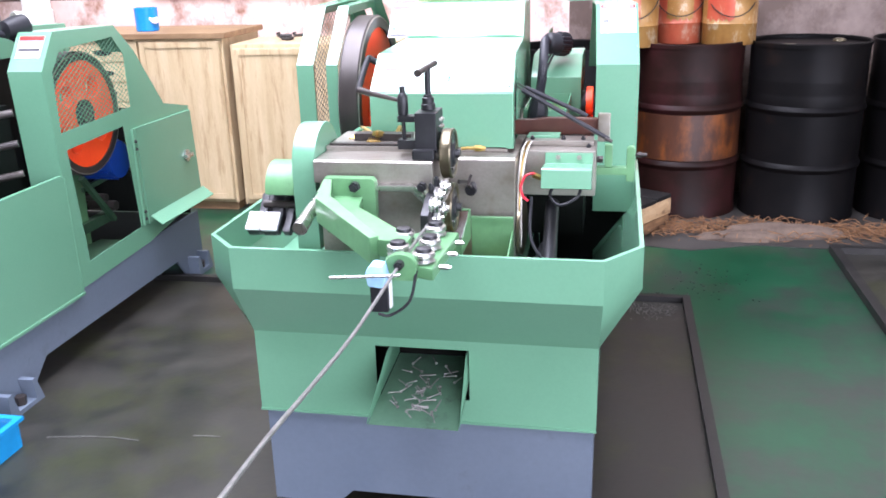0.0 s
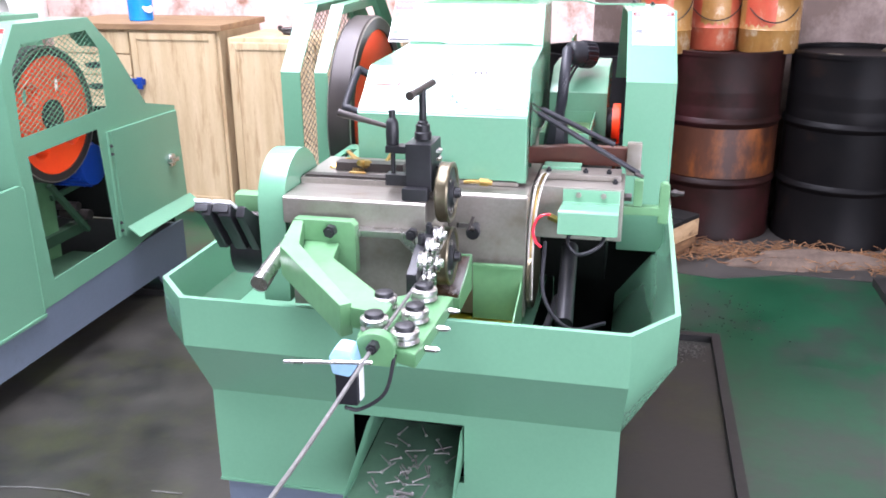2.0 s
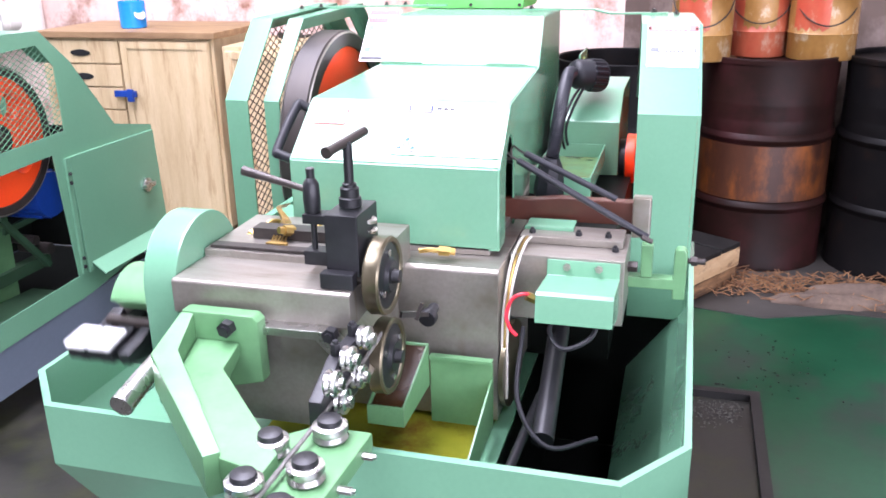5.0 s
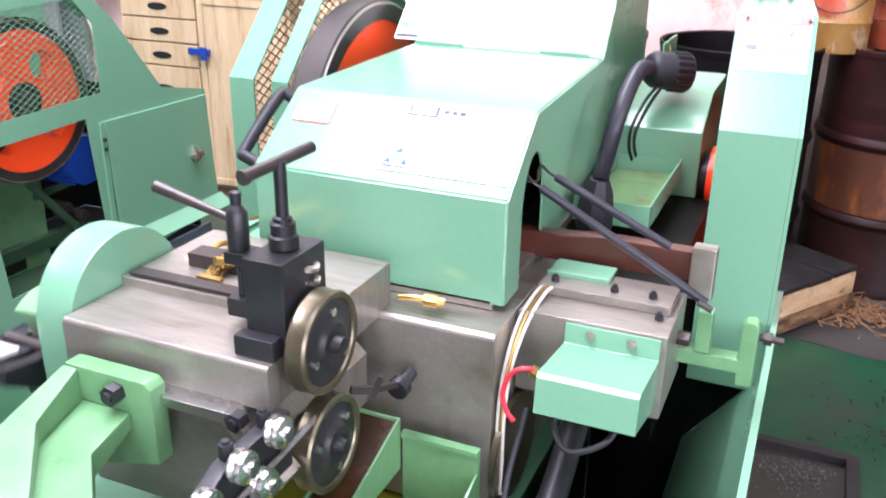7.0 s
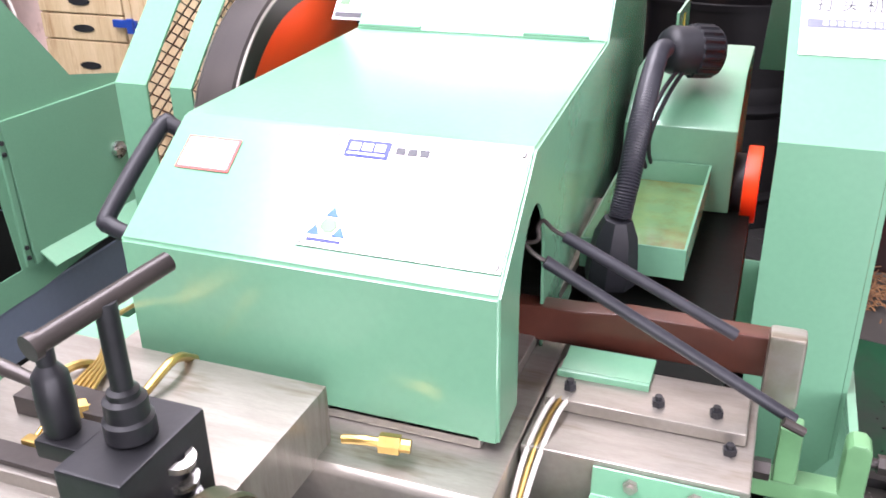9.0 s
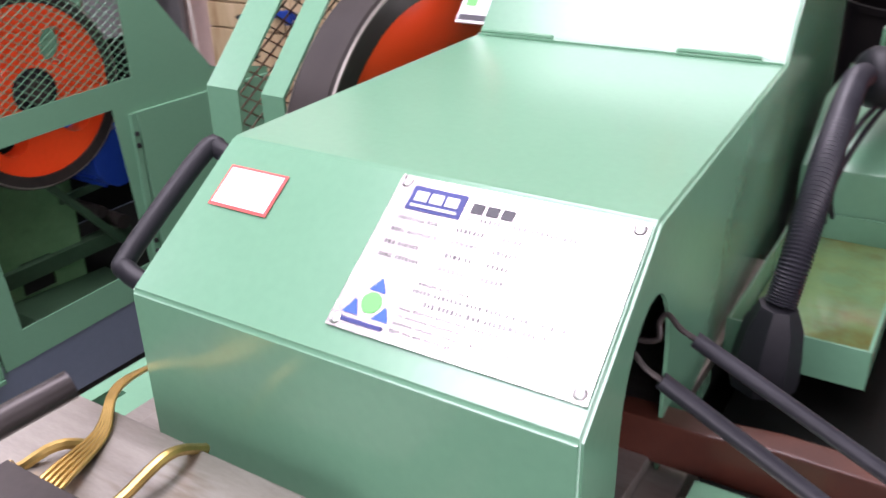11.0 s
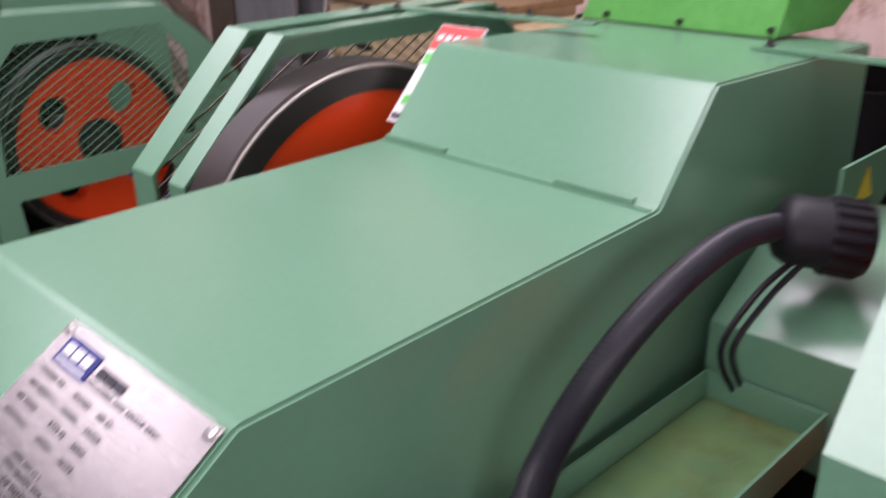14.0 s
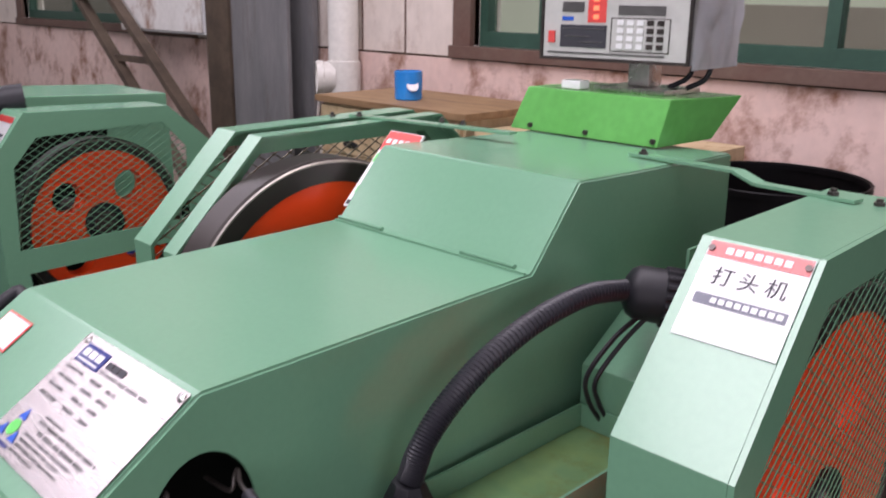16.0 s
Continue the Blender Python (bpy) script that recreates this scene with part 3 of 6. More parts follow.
part("case", bm, WHITE_PAINT, sw, "", 0.01)
bm = bmesh.new()
box(bm, -5.50, -4.38, 5.405, 5.418, 1.205, 1.885)
part("door", bm, STAINED_WHITE, sw, "rust-stained white door", 0.006)
bm = bmesh.new()
cyl(bm, (-5.44, 5.405, 1.54), (-5.44, 5.365, 1.54), 0.03)
box(bm, -5.52, -5.40, 5.362, 5.372, 1.525, 1.555)
part("latch", bm, BRIGHT_STEEL, sw)
ladder = thing("ladder_frame", (-5.3, 5.2, 0), "dark rusty iron ladder frame leaning at the wall", "ladder")
RAILS = (((-6.75, 5.34, 2.0), (-4.30, 5.3, 0.11)), ((-5.65, 5.345, 1.55), (-3.75, 5.3, 0.19)))
for a, b in RAILS:
    bm = bmesh.new()
    beam(bm, a, b, 0.045, 0.075, (0, 1, 0))
    part("rail", bm, RUSTY_IRON, ladder)
for z_ in (1.42, 1.0, 0.62, 0.34):
    bm = bmesh.new()
    ends = [Vector((a[0] + (a[2] - z_) * (b[0] - a[0]) / (a[2] - b[2]), 5.33, z_)) for a, b in RAILS]
    beam(bm, ends[0], ends[1], 0.05, 0.04)
    part("rung", bm, RUSTY_IRON, ladder)


# ---- wooden cabinets ----
def panel_door(parent, x0, x1, y, z0, z1):
    bm = bmesh.new()
    box(bm, x0, x1, y - 0.02, y, z0, z1)
    d = part("door", bm, WOOD, parent, "", 0.003)
    bm = bmesh.new()
    w = 0.035
    box(bm, x0 + 0.004, x0 + w, y - 0.027, y - 0.0205, z0 + 0.004, z1 - 0.004)
    box(bm, x1 - w, x1 - 0.004, y - 0.027, y - 0.0205, z0 + 0.004, z1 - 0.004)
    box(bm, x0 + w, x1 - w, y - 0.027, y - 0.0205, z1 - w, z1 - 0.004)
    box(bm, x0 + w, x1 - w, y - 0.027, y - 0.0205, z0 + 0.004, z0 + w)
    part("stile", bm, WOOD, d, "", 0.002)


CY = 5.0
cab = thing("wooden_cabinet", (-2.13, 5.24, 0), "pale wooden cabinet with drawers and doors, scuffed", "cabinet")
bm = bmesh.new()
box(bm, -2.60, -1.665, CY, 5.5, 0.05, 0.965)
part("body", bm, WOOD, cab, "", 0.004)
bm = bmesh.new()
box(bm, -2.62, -1.64, CY - 0.035, 5.52, 0.965, 0.995)
part("top", bm, WOOD_DIRTY, cab, "stained dirty wooden top", 0.004)
bm = bmesh.new()
box(bm, -2.58, -1.68, CY + 0.02, 5.48, 0, 0.05)
part("plinth", bm, WOOD_DIRTY, cab)
z = 0.952
for h in (0.115, 0.11, 0.11, 0.2, 0.2, 0.18):
    bm = bmesh.new()
    box(bm, -2.595, -2.165, CY - 0.018, CY - 0.001, z - h + 0.008, z)
    dr = part("drawer", bm, WOOD, cab, "", 0.003)
    bm = bmesh.new()
    prism(bm, [(-2.375 + 0.055 * math.cos(a), z - h / 2 + 0.016 * math.sin(a)) for a in [i * math.pi / 8 for i in range(16)]], "y", CY - 0.022, CY - 0.0185)
    part("grip", bm, BLACK, dr, "dark recessed finger grip")
    z -= h
panel_door(cab, -2.15, -1.68, CY, 0.07, 0.952)
bm = bmesh.new()
box(bm, -2.20, -2.085, CY - 0.045, CY - 0.028, 0.69, 0.72)
box(bm, -2.12, -2.09, CY - 0.06, CY - 0.045, 0.67, 0.73)
part("latch", bm, MOTOR_BLUE, cab, "dark blue hasp and lock", 0.003)
cab2 = thing("low_cabinet", (-1.33, 5.2, 0), "lower pale wooden cabinet with a plain door", "cabinet")
bm = bmesh.new()
box(bm, -1.63, -0.72, CY + 0.01, 5.5, 0.04, 0.93)
part("body", bm, WOOD, cab2, "", 0.004)
panel_door(cab2, -1.61, -1.16, CY + 0.01, 0.07, 0.91)
panel_door(cab2, -1.15, -0.74, CY + 0.01, 0.07, 0.91)
bm = bmesh.new()
box(bm, -1.62, -0.73, CY + 0.03, 5.48, 0, 0.04)
part("plinth", bm, WOOD_DIRTY, cab2)
bm = bmesh.new()
for i in range(9):
    a = Vector((-1.4 + random.uniform(-0.06, 0.06), 5.2 + random.uniform(-0.05, 0.05), 0.936 + i * 0.004))
    b = a + Vector((random.uniform(-0.08, 0.08), random.uniform(-0.05, 0.05), 0.0))
    cyl(bm, a, b, 0.008, seg=8)
solid("loose_bolts", bm, DARK_STEEL, "small heap of dark bolts on the low cabinet", "bolts", at=(-1.4, 5.2, 0.93))

MUG = Vector((-2.18, 5.16, 0.995))
mug = thing("mug", MUG, "blue glazed mug with a white round mark", "mug")
bm = bmesh.new()
lathe(bm, MUG, (0, 0, 1), [(0.0005, 0.0), (0.057, 0.0), (0.062, 0.006), (0.064, 0.126), (0.060, 0.128), (0.057, 0.012), (0.0005, 0.01)], 32)
part("body", bm, CUP_BLUE, mug)
bm = bmesh.new()
m_ = Vector((0.90, -0.43, 0))
cyl(bm, MUG + m_ * 0.0595 + Vector((0, 0, 0.064)), MUG + m_ * 0.0655 + Vector((0, 0, 0.068)), 0.027, seg=24)
part("mark", bm, WHITE_LABEL, mug, "white round mark")


# ---- oil drums, tins, crate, litter ----
def oil_drum(name, x, y, mat, label, turn, lid=0.022):
    d = thing(name, (x, y, 0), label, "oil drum", "oil drums along the wall")
    r, h = 0.285, 0.90
    prof = [(0.0005, 0.02), (r - 0.01, 0.02), (r - 0.008, 0.0), (r + 0.004, 0.0), (r + 0.004, 0.016), (r, 0.024)]
    for zc in (0.285, 0.575):
        prof += [(r, zc - 0.022), (r + 0.006, zc - 0.016), (r + 0.012, zc), (r + 0.006, zc + 0.016), (r, zc + 0.022)]
    for k in range(4):
        prof += [(r, 0.645 + k * 0.022), (r - 0.003, 0.656 + k * 0.022)]
    prof += [(r, h - 0.03), (r, h - 0.02)]
    bm = bmesh.new()
    lathe(bm, (x, y, 0), (0, 0, 1), prof + [(r - 0.004, h - lid), (0.0005, h - lid)], 56)
    part("shell", bm, mat, d)
    bm = bmesh.new()
    lathe(bm, (x, y, 0), (0, 0, 1), [(r - 0.006, h - 0.021), (r + 0.005, h - 0.021), (r + 0.006, h - 0.002), (r + 0.001, h + 0.002), (r - 0.006, h - 0.003)], 56)
    part("chime", bm, mat, d, "rolled top rim")
    for a, rr in ((turn, 0.035), (turn + 2.9, 0.022)) if lid < 0.1 else ():
        bm = bmesh.new()
        cx, cy = x + 0.2 * math.cos(a), y + 0.2 * math.sin(a)
        lathe(bm, (cx, cy, h - 0.021), (0, 0, 1), [(0.0005, 0.0), (rr + 0.012, 0.0), (rr + 0.01, 0.008), (rr, 0.014), (0.0005, 0.012)], 20)
        part("bung", bm, BRONZE, d)
    if mat is DRUM_RUST:
        bm = bmesh.new()
        lathe(bm, (x, y, 0), (0, 0, 1), [(r - 0.002, 0.312), (r + 0.0012, 0.314), (r + 0.0012, 0.548), (r - 0.002, 0.550)], 56)
        part("rust_band", bm, RUST_BAND, d, "orange rust between the hoops")
    d.rotation_euler = (0, 0, turn)
    return d


oil_drum("oil_drum", 0.79, 5.34, DRUM_RUST, "rust-brown oil drum with worn dark paint", 0.4)
oil_drum("oil_drum", 1.385, 5.30, DRUM, "black glossy oil drum with dented hoops", 2.0)
oil_drum("oil_drum", 1.99, 5.34, DRUM, "black oil drum at the end of the row", 1.2)
oil_drum("oil_drum", 0.20, 5.12, DRUM, "open black oil drum behind the heading machine", 1.0, 0.4)
oil_drum("oil_drum", -0.44, 5.15, DRUM, "open dark oil drum behind the control box", 2.4, 0.4)


def tin_pail(x, y, z, mat, label, r=0.125, h=0.34, turn=0.0):
    p = thing("tin_pail", (x, y, z), label, "pail", "tin pails on the drums")
    bm = bmesh.new()
    prof = [(0.0005, 0.0), (r * 0.97, 0.0), (r, 0.006), (r, 0.10), (r + 0.004, 0.106), (r, 0.112), (r, h * 0.75), (r + 0.004, h * 0.77), (r, h * 0.79), (r, h - 0.012), (r + 0.006, h - 0.006), (r + 0.003, h), (r - 0.004, h - 0.01), (r - 0.006, h - 0.03), (0.0005, h - 0.03)]
    lathe(bm, (x, y, z), (0, 0, 1), prof, 36)
    part("body", bm, mat, p)
    bm = bmesh.new()
    tube(bm, smooth_path([(x + (r + 0.006) * math.cos(a) * math.cos(turn), y - (r + 0.012) * abs(math.sin(a)) * 1.02 - 0.004, z + h * 0.8 - 0.13 * math.sin(a)) for a in [i * math.pi / 6 for i in range(7)]], 4), 0.003, 6)
    part("handle", bm, DARK_STEEL, p, "thin wire handle")
    bm = bmesh.new()
    n, lo, hi = 12, [], []
    for k in range(n + 1):
        a = -math.pi / 2 - 0.55 + turn + 1.1 * k / n
        cx, cy = x + (r + 0.0012) * math.cos(a), y + (r + 0.0012) * math.sin(a)
        lo.append(bm.verts.new((cx, cy, z + 0.125 + 0.01 * math.sin(2.3 * k))))
        hi.append(bm.verts.new((cx, cy, z + 0.245 + 0.008 * math.sin(1.7 * k + 1))))
    for k in range(n):
        bm.faces.new((lo[k], lo[k + 1], hi[k + 1], hi[k]))
    part("label", bm, TIN_RED if mat is not TIN_RED else TIN, p, "torn rust-stained label")


DT = 0.882
tin_pail(0.50, 5.22, DT, TIN, "rusty tinplate pail with a torn label", turn=-0.3)
tin_pail(0.735, 5.40, DT, TIN_RED, "red and rust tinplate pail with wire handle")
tin_pail(0.985, 5.32, DT, TIN, "yellow-brown rusty tinplate pail", r=0.135, turn=-0.5)

crate = thing("wooden_crate", (0.45, 4.84, 0), "low wooden crate with dark plank top and pale bark-edged side", "crate")
CRM = Matrix.Translation((0.49, 4.555, 0)) @ Matrix.Rotation(math.atan2(0.355, 0.23), 4, "Z")
CRL, CRD = 0.423, 0.36


def crate_part(name, b, mat, label="", bev=0.004):
    """A board in the crate's own axes: along its front, into it, up."""
    bm = bmesh.new()
    box(bm, *b)
    bm.transform(CRM)
    return part(name, bm, mat, crate, label, bev)


for k in range(3):
    w = CRL / 3
    crate_part("plank", (w * k + 0.005, w * (k + 1) - 0.005, 0.0, CRD, 0.162 - 0.003 * (k % 2), 0.182 - 0.003 * (k % 2)), PAN_RIM, "dark oily top plank")
crate_part("front_board", (0.0, CRL, 0.002, 0.022, 0.078, 0.160), PALE_BARK, "pale split board with peeling bark")
crate_part("front_board", (0.006, CRL - 0.012, 0.006, 0.026, 0.012, 0.074), RAW_WOOD, "dirty lower board")
for y0, y1 in ((0.024, 0.07), (CRD - 0.05, CRD)):
    crate_part("batten", (0.03, CRL - 0.03, y0, y1, 0.0, 0.158), RAW_WOOD)
for x0 in (0.0, CRL - 0.02):
    crate_part("side_board", (x0, x0 + 0.02, 0.072, CRD - 0.052, 0.02, 0.156), RAW_WOOD)

bm = bmesh.new()
rs = random.Random(4)
for i in range(1500):
    x, y = rs.uniform(0.62, 2.4), 4.86 + rs.gauss(0, 0.075)
    a, l = rs.uniform(0, math.pi), rs.uniform(0.03, 0.09)
    p = Vector((x, y, rs.uniform(0.004, 0.035)))
    beam(bm, p, p + Vector((l * math.cos(a), l * math.sin(a) * 0.6, rs.uniform(-0.003, 0.02))), 0.004, 0.002)
solid("straw_litter", bm, STRAW, "brown straw litter strewn at the foot of the drums", "litter", kind="stuff")


def sack(x, y, sx, sy, h, seed):
    bm = bmesh.new()
    n, m = 28, 14
    rows = []
    for j in range(m + 1):
        row = []
        for i in range(n):
            a, e = 2 * math.pi * i / n, math.pi / 2 * j / m
            k = 1 + 0.22 * noise.noise((3 * math.cos(a), 3 * math.sin(a), seed + 2 * e))
            row.append(bm.verts.new((x + sx * k * math.cos(a) * math.cos(e), y + sy * k * math.sin(a) * math.cos(e), max(0.001, h * math.sin(e) * (1 + 0.3 * noise.noise((5 * math.cos(a), 5 * math.sin(a), seed)))))))
        rows.append(row)
    for r0, r1 in zip(rows, rows[1:]):
        for i in range(n):
            bm.faces.new((r0[i], r0[(i + 1) % n], r1[(i + 1) % n], r1[i]))
    bm.faces.new(rows[0][::-1])
    solid("sack", bm, SACK, "dirty flat sack lying on the concrete", "sack", at=(x, y, 0))


sack(1.25, 4.83, 0.30, 0.07, 0.06, 1)
sack(1.05, 4.74, 0.22, 0.05, 0.045, 5)

# blue parts bin in front of the other machine
pb = thing("parts_bin", (-1.46, 2.39, 0), "blue plastic parts bin full of small pieces", "bin")
bm = bmesh.new()
x0, x1, y0, y1, h, t = -1.655, -1.285, 2.215, 2.495, 0.088, 0.008
box(bm, x0, x1, y0, y1, 0.001, 0.012)
for b in ((x0, x1, y0, y0 + t), (x0, x1, y1 - t, y1), (x0, x0 + t, y0 + t, y1 - t), (x1 - t, x1, y0 + t, y1 - t)):
    box(bm, *b, 0.012, h)
part("tub", bm, BIN_BLUE, pb, "", 0.002)
for b in ((x0 - 0.012, x1 + 0.012, y0 - 0.012, y0 + t), (x0 - 0.012, x1 + 0.012, y1 - t, y1 + 0.012), (x0 - 0.012, x0 + t, y0 + t, y1 - t), (x1 - t, x1 + 0.012, y0 + t, y1 - t)):
    bm = bmesh.new()
    box(bm, *b, h + 0.0005, h + 0.012)
    part("rim", bm, BIN_BLUE, pb)
for k in range(6):
    bm = bmesh.new()
    xx = x0 + 0.04 + k * 0.058
    box(bm, xx, xx + 0.012, y0 - 0.007, y0 - 0.0005, 0.02, h)
    part("rib", bm, BIN_BLUE, pb)
ring = bmesh.new()
for k in range(5):
    lathe(ring, (-1.42 + 0.04 * (k % 3), 2.36 + 0.05 * (k % 2), 0.05 + 0.016 * k), (0.3 * (k % 3), 0.5, 1), [(0.02, 0), (0.034, 0), (0.034, 0.012), (0.02, 0.012)], 18)
solid("steel_rings", ring, BRIGHT_STEEL, "bright steel rings lying in the bin", "rings", at=(-1.40, 2.38, 0.05))


# ---- the heading machine ----
HOOD = [(2.632, 0.900), (2.632, 1.040), (2.761, 1.122), (3.213, 1.121), (3.304, 1.219), (3.74, 1.203), (3.75, 0.86)]


def skew(bm):
    for v in bm.verts:
        v.co.x -= 0.058 * (v.co.y - 2.632)


def fly_wheel(parent, hub, outward, r_rim, width, name="flywheel", holes=4, hole_r=0.036, hole_d=0.115, turn=0.25, hub_r=0.045):
    """Dark steel rim round an orange web with round holes, built about its hub with the axle along x."""
    bm = bmesh.new()
    w = width / 2
    lathe(bm, (0, 0, 0), (1, 0, 0), [(r_rim * 0.86, -w), (r_rim - 0.006, -w), (r_rim, -w + 0.006), (r_rim, w - 0.006), (r_rim - 0.006, w), (r_rim * 0.86, w)], 72)
    rim = spinning(name, bm, DARK_STEEL, parent, hub, "flywheel with dark steel rim and orange web")
    bm = bmesh.new()
    holed(bm, circle(0, 0, r_rim * 0.865, 56), [circle(hole_d * math.cos(turn + 2 * math.pi * k / holes), hole_d * math.sin(turn + 2 * math.pi * k / holes), hole_r, 20) for k in range(holes)], "x", -w * 0.8, w * 0.8)
    part("web", bm, ORANGE, rim, "orange painted web")
    bm = bmesh.new()
    for k in (-1, 1):
        lathe(bm, (0, 0, 0), (1, 0, 0), [(r_rim - 0.0075, k * (w - 0.001)), (r_rim - 0.0075, k * (w + 0.0006)), (r_rim - 0.0050, k * (w + 0.0006)), (r_rim - 0.0030, k * (w - 0.0022))], 72)
    part("edge_ring", bm, STEEL, rim, "thin bright ring along the edge of the rim")
    bm = bmesh.new()
    cyl(bm, (-w * 1.1, 0, 0), (w * 1.1, 0, 0), hub_r, seg=28)
    part("hub", bm, BLACK, rim, "", 0.003)
    bm = bmesh.new()
    box(bm, w * 1.1, w * 1.1 + 0.006, -0.008, 0.008, 0.012, 0.03)
    part("key", bm, BRIGHT_STEEL, rim)
    return rim


def open_box(bm, x0, x1, y0, y1, z0, z1, t=0.003):
    """A tub of one skin: outer walls, rim, inner walls and floor."""
    rings = [[bm.verts.new((x, y, z)) for x, y in ((x0 + k, y0 + k), (x1 - k, y0 + k), (x1 - k, y1 - k), (x0 + k, y1 - k))] for k, z in ((0, z0), (0, z1), (t, z1), (t, z0 + t))]
    bm.faces.new(rings[0][::-1])
    bm.faces.new(rings[-1])
    for a, b in zip(rings, rings[1:]):
        for i in range(4):
            bm.faces.new((a[i], a[(i + 1) % 4], b[(i + 1) % 4], b[i]))


def bolt(parent, p, d, r=0.008, h=0.008, mat=None, name="bolt"):
    bm = bmesh.new()
    d = Vector(d).normalized()
    p = Vector(p)
    cyl(bm, p, p + d * h, r, seg=6)
    cyl(bm, p + d * h, p + d * (h + 0.004), r * 0.55, seg=10)
    return part(name, bm, mat or BLACK, parent)


mach = thing("heading_machine", (0, 3.0, 0), "green enamelled cold heading machine on a grey base, running", "machine")

# base with arched cut-outs
bm = bmesh.new()
XL, XR, YF, YB = -0.43, 0.397, 2.362, 3.95
t = 0.012
prism(bm, [(XL, 0), (-0.26, 0), (-0.215, 0.045), (0.16, 0.045), (0.205, 0), (XR, 0), (XR, 0.272), (XL, 0.272)], "y", YF, YF + t)
for x in (XL, XR - t):
    prism(bm, [(YF + t, 0), (2.52, 0), (2.6, 0.09), (3.7, 0.09), (3.78, 0), (YB, 0), (YB, 0.272), (YF + t, 0.272)], "x", x, x + t)
box(bm, XL + t, XR - t, YB - t, YB, 0, 0.272)
part("base", bm, GREY, mach, "grey-blue enamelled steel base", 0.0015)
# lower green body
XL, XR, YF = -0.44, 0.404, 2.352
bm = bmesh.new()
CH = (-0.131, 0.100, 0.345, 0.471)
holed(bm, [(XL, 0.272), (XR, 0.272), (XR, 0.494), (XL, 0.494)], [[(CH[0], CH[2] - 0.008), (CH[1], CH[2] - 0.008), (CH[1], CH[3]), (CH[0], CH[3])]], "y", YF, YF + 0.003)
part("front_panel", bm, GREEN, mach)
for b in ((XL, XL + 0.003, YF + 0.003, YB, 0.272, 0.494), (XR - 0.003, XR, YF + 0.003, YB, 0.272, 0.494), (XL, XR, YB, YB + 0.003, 0.272, 0.494)):
    bm = bmesh.new()
    box(bm, *b)
    part("side_panel", bm, GREEN, mach)
bm = bmesh.new()
box(bm, XL + 0.003, XR - 0.003, YF + 0.003, YB, 0.274, 0.278)
part("floor_panel", bm, GREEN, mach)
bm = bmesh.new()
box(bm, XL - 0.001, XR + 0.001, YF - 0.004, YF - 0.0005, 0.274, 0.280)
part("hem", bm, GREEN, mach)
# flared skirt and tray rim
foot = [(XL, 3.2), (XL, YF), (XL, YF), (XR, YF), (XR, YF), (XR, 3.2)]
rimo = [(-0.518, 3.2), (-0.518, 2.338), (-0.432, 2.244), (0.412, 2.240), (0.496, 2.350), (0.496, 3.2)]
rimi = [(-0.508, 3.2), (-0.508, 2.343), (-0.428, 2.256), (0.408, 2.252), (0.486, 2.354), (0.486, 3.2)]
bm = bmesh.new()
rimb = [(-0.475, 3.2), (-0.475, 2.378), (-0.41, 2.30), (0.39, 2.297), (0.455, 2.385), (0.455, 3.2)]
levels = [([(x, y) for x, y in foot], 0.494), (rimo, 0.647), (rimo, 0.747), (rimi, 0.747), (rimi, 0.65), (rimb, 0.602)]
rings = [[bm.verts.new((x, y, z)) for x, y in ring] for ring, z in levels]
for a, b in zip(rings, rings[1:]):
    for i in range(5):
        vs = []
        for v in (a[i], a[i + 1], b[i + 1], b[i]):
            if all((v.co - q.co).length > 1e-6 for q in vs):
                vs.append(v)
        if len(vs) > 2:
            bm.faces.new(vs)
bmesh.ops.remove_doubles(bm, verts=bm.verts, dist=1e-5)
part("tray_rim", bm, GREEN, mach, "flared tray with folded rim")
bm = bmesh.new()
prism(bm, [(-0.473, 2.380), (-0.409, 2.302), (0.206, 2.299), (0.206, 3.6), (-0.473, 3.6)], "z", 0.596, 0.602)
part("tray_floor", bm, GREEN, mach)
bm = bmesh.new()
prism(bm, [(-0.19, 2.34), (-0.15, 2.296), (0.178, 2.294), (0.178, 3.0), (-0.20, 3.0)], "z", 0.604, 0.612)
part("oil_pool", bm, OIL, mach, "yellow cutting oil lying in the tray")
# open pit under the slide: flared lining, folded lip, oily walls near-black for its shade
bm = bmesh.new()
lip = [(0.206, 2.356), (0.358, 2.356), (0.370, 2.372), (0.370, 3.074)]
top = [(0.206, 2.2975), (0.39, 2.2975), (0.4548, 2.385), (0.4548, 3.074)]
rows = [[bm.verts.new((x, y, z)) for (x, y), z in zip(r, zs)] for r, zs in ((lip, (0.482,) * 4), (lip, (0.488,) * 4), (top, (0.6015,) * 4))]
for a, b in zip(rows, rows[1:]):
    for i in range(3):
        bm.faces.new((a[i], a[i + 1], b[i + 1], b[i]))
bmesh.ops.solidify(bm, geom=bm.faces[:], thickness=0.003)
part("pit_lining", bm, GREEN, mach, "flared green inner side of the tray")
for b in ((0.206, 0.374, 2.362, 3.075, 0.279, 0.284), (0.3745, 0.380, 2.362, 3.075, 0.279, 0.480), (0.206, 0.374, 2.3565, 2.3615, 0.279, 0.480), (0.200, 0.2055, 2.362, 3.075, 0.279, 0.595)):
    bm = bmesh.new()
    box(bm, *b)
    part("pit_wall", bm, SUMP_SHADE, mach, "oily pit wall, near-black for the shade in the pit")
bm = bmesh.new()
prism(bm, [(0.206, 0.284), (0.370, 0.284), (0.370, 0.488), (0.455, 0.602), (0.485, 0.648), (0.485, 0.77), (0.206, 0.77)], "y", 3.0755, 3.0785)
part("pit_wall", bm, SUMP_SHADE, mach)
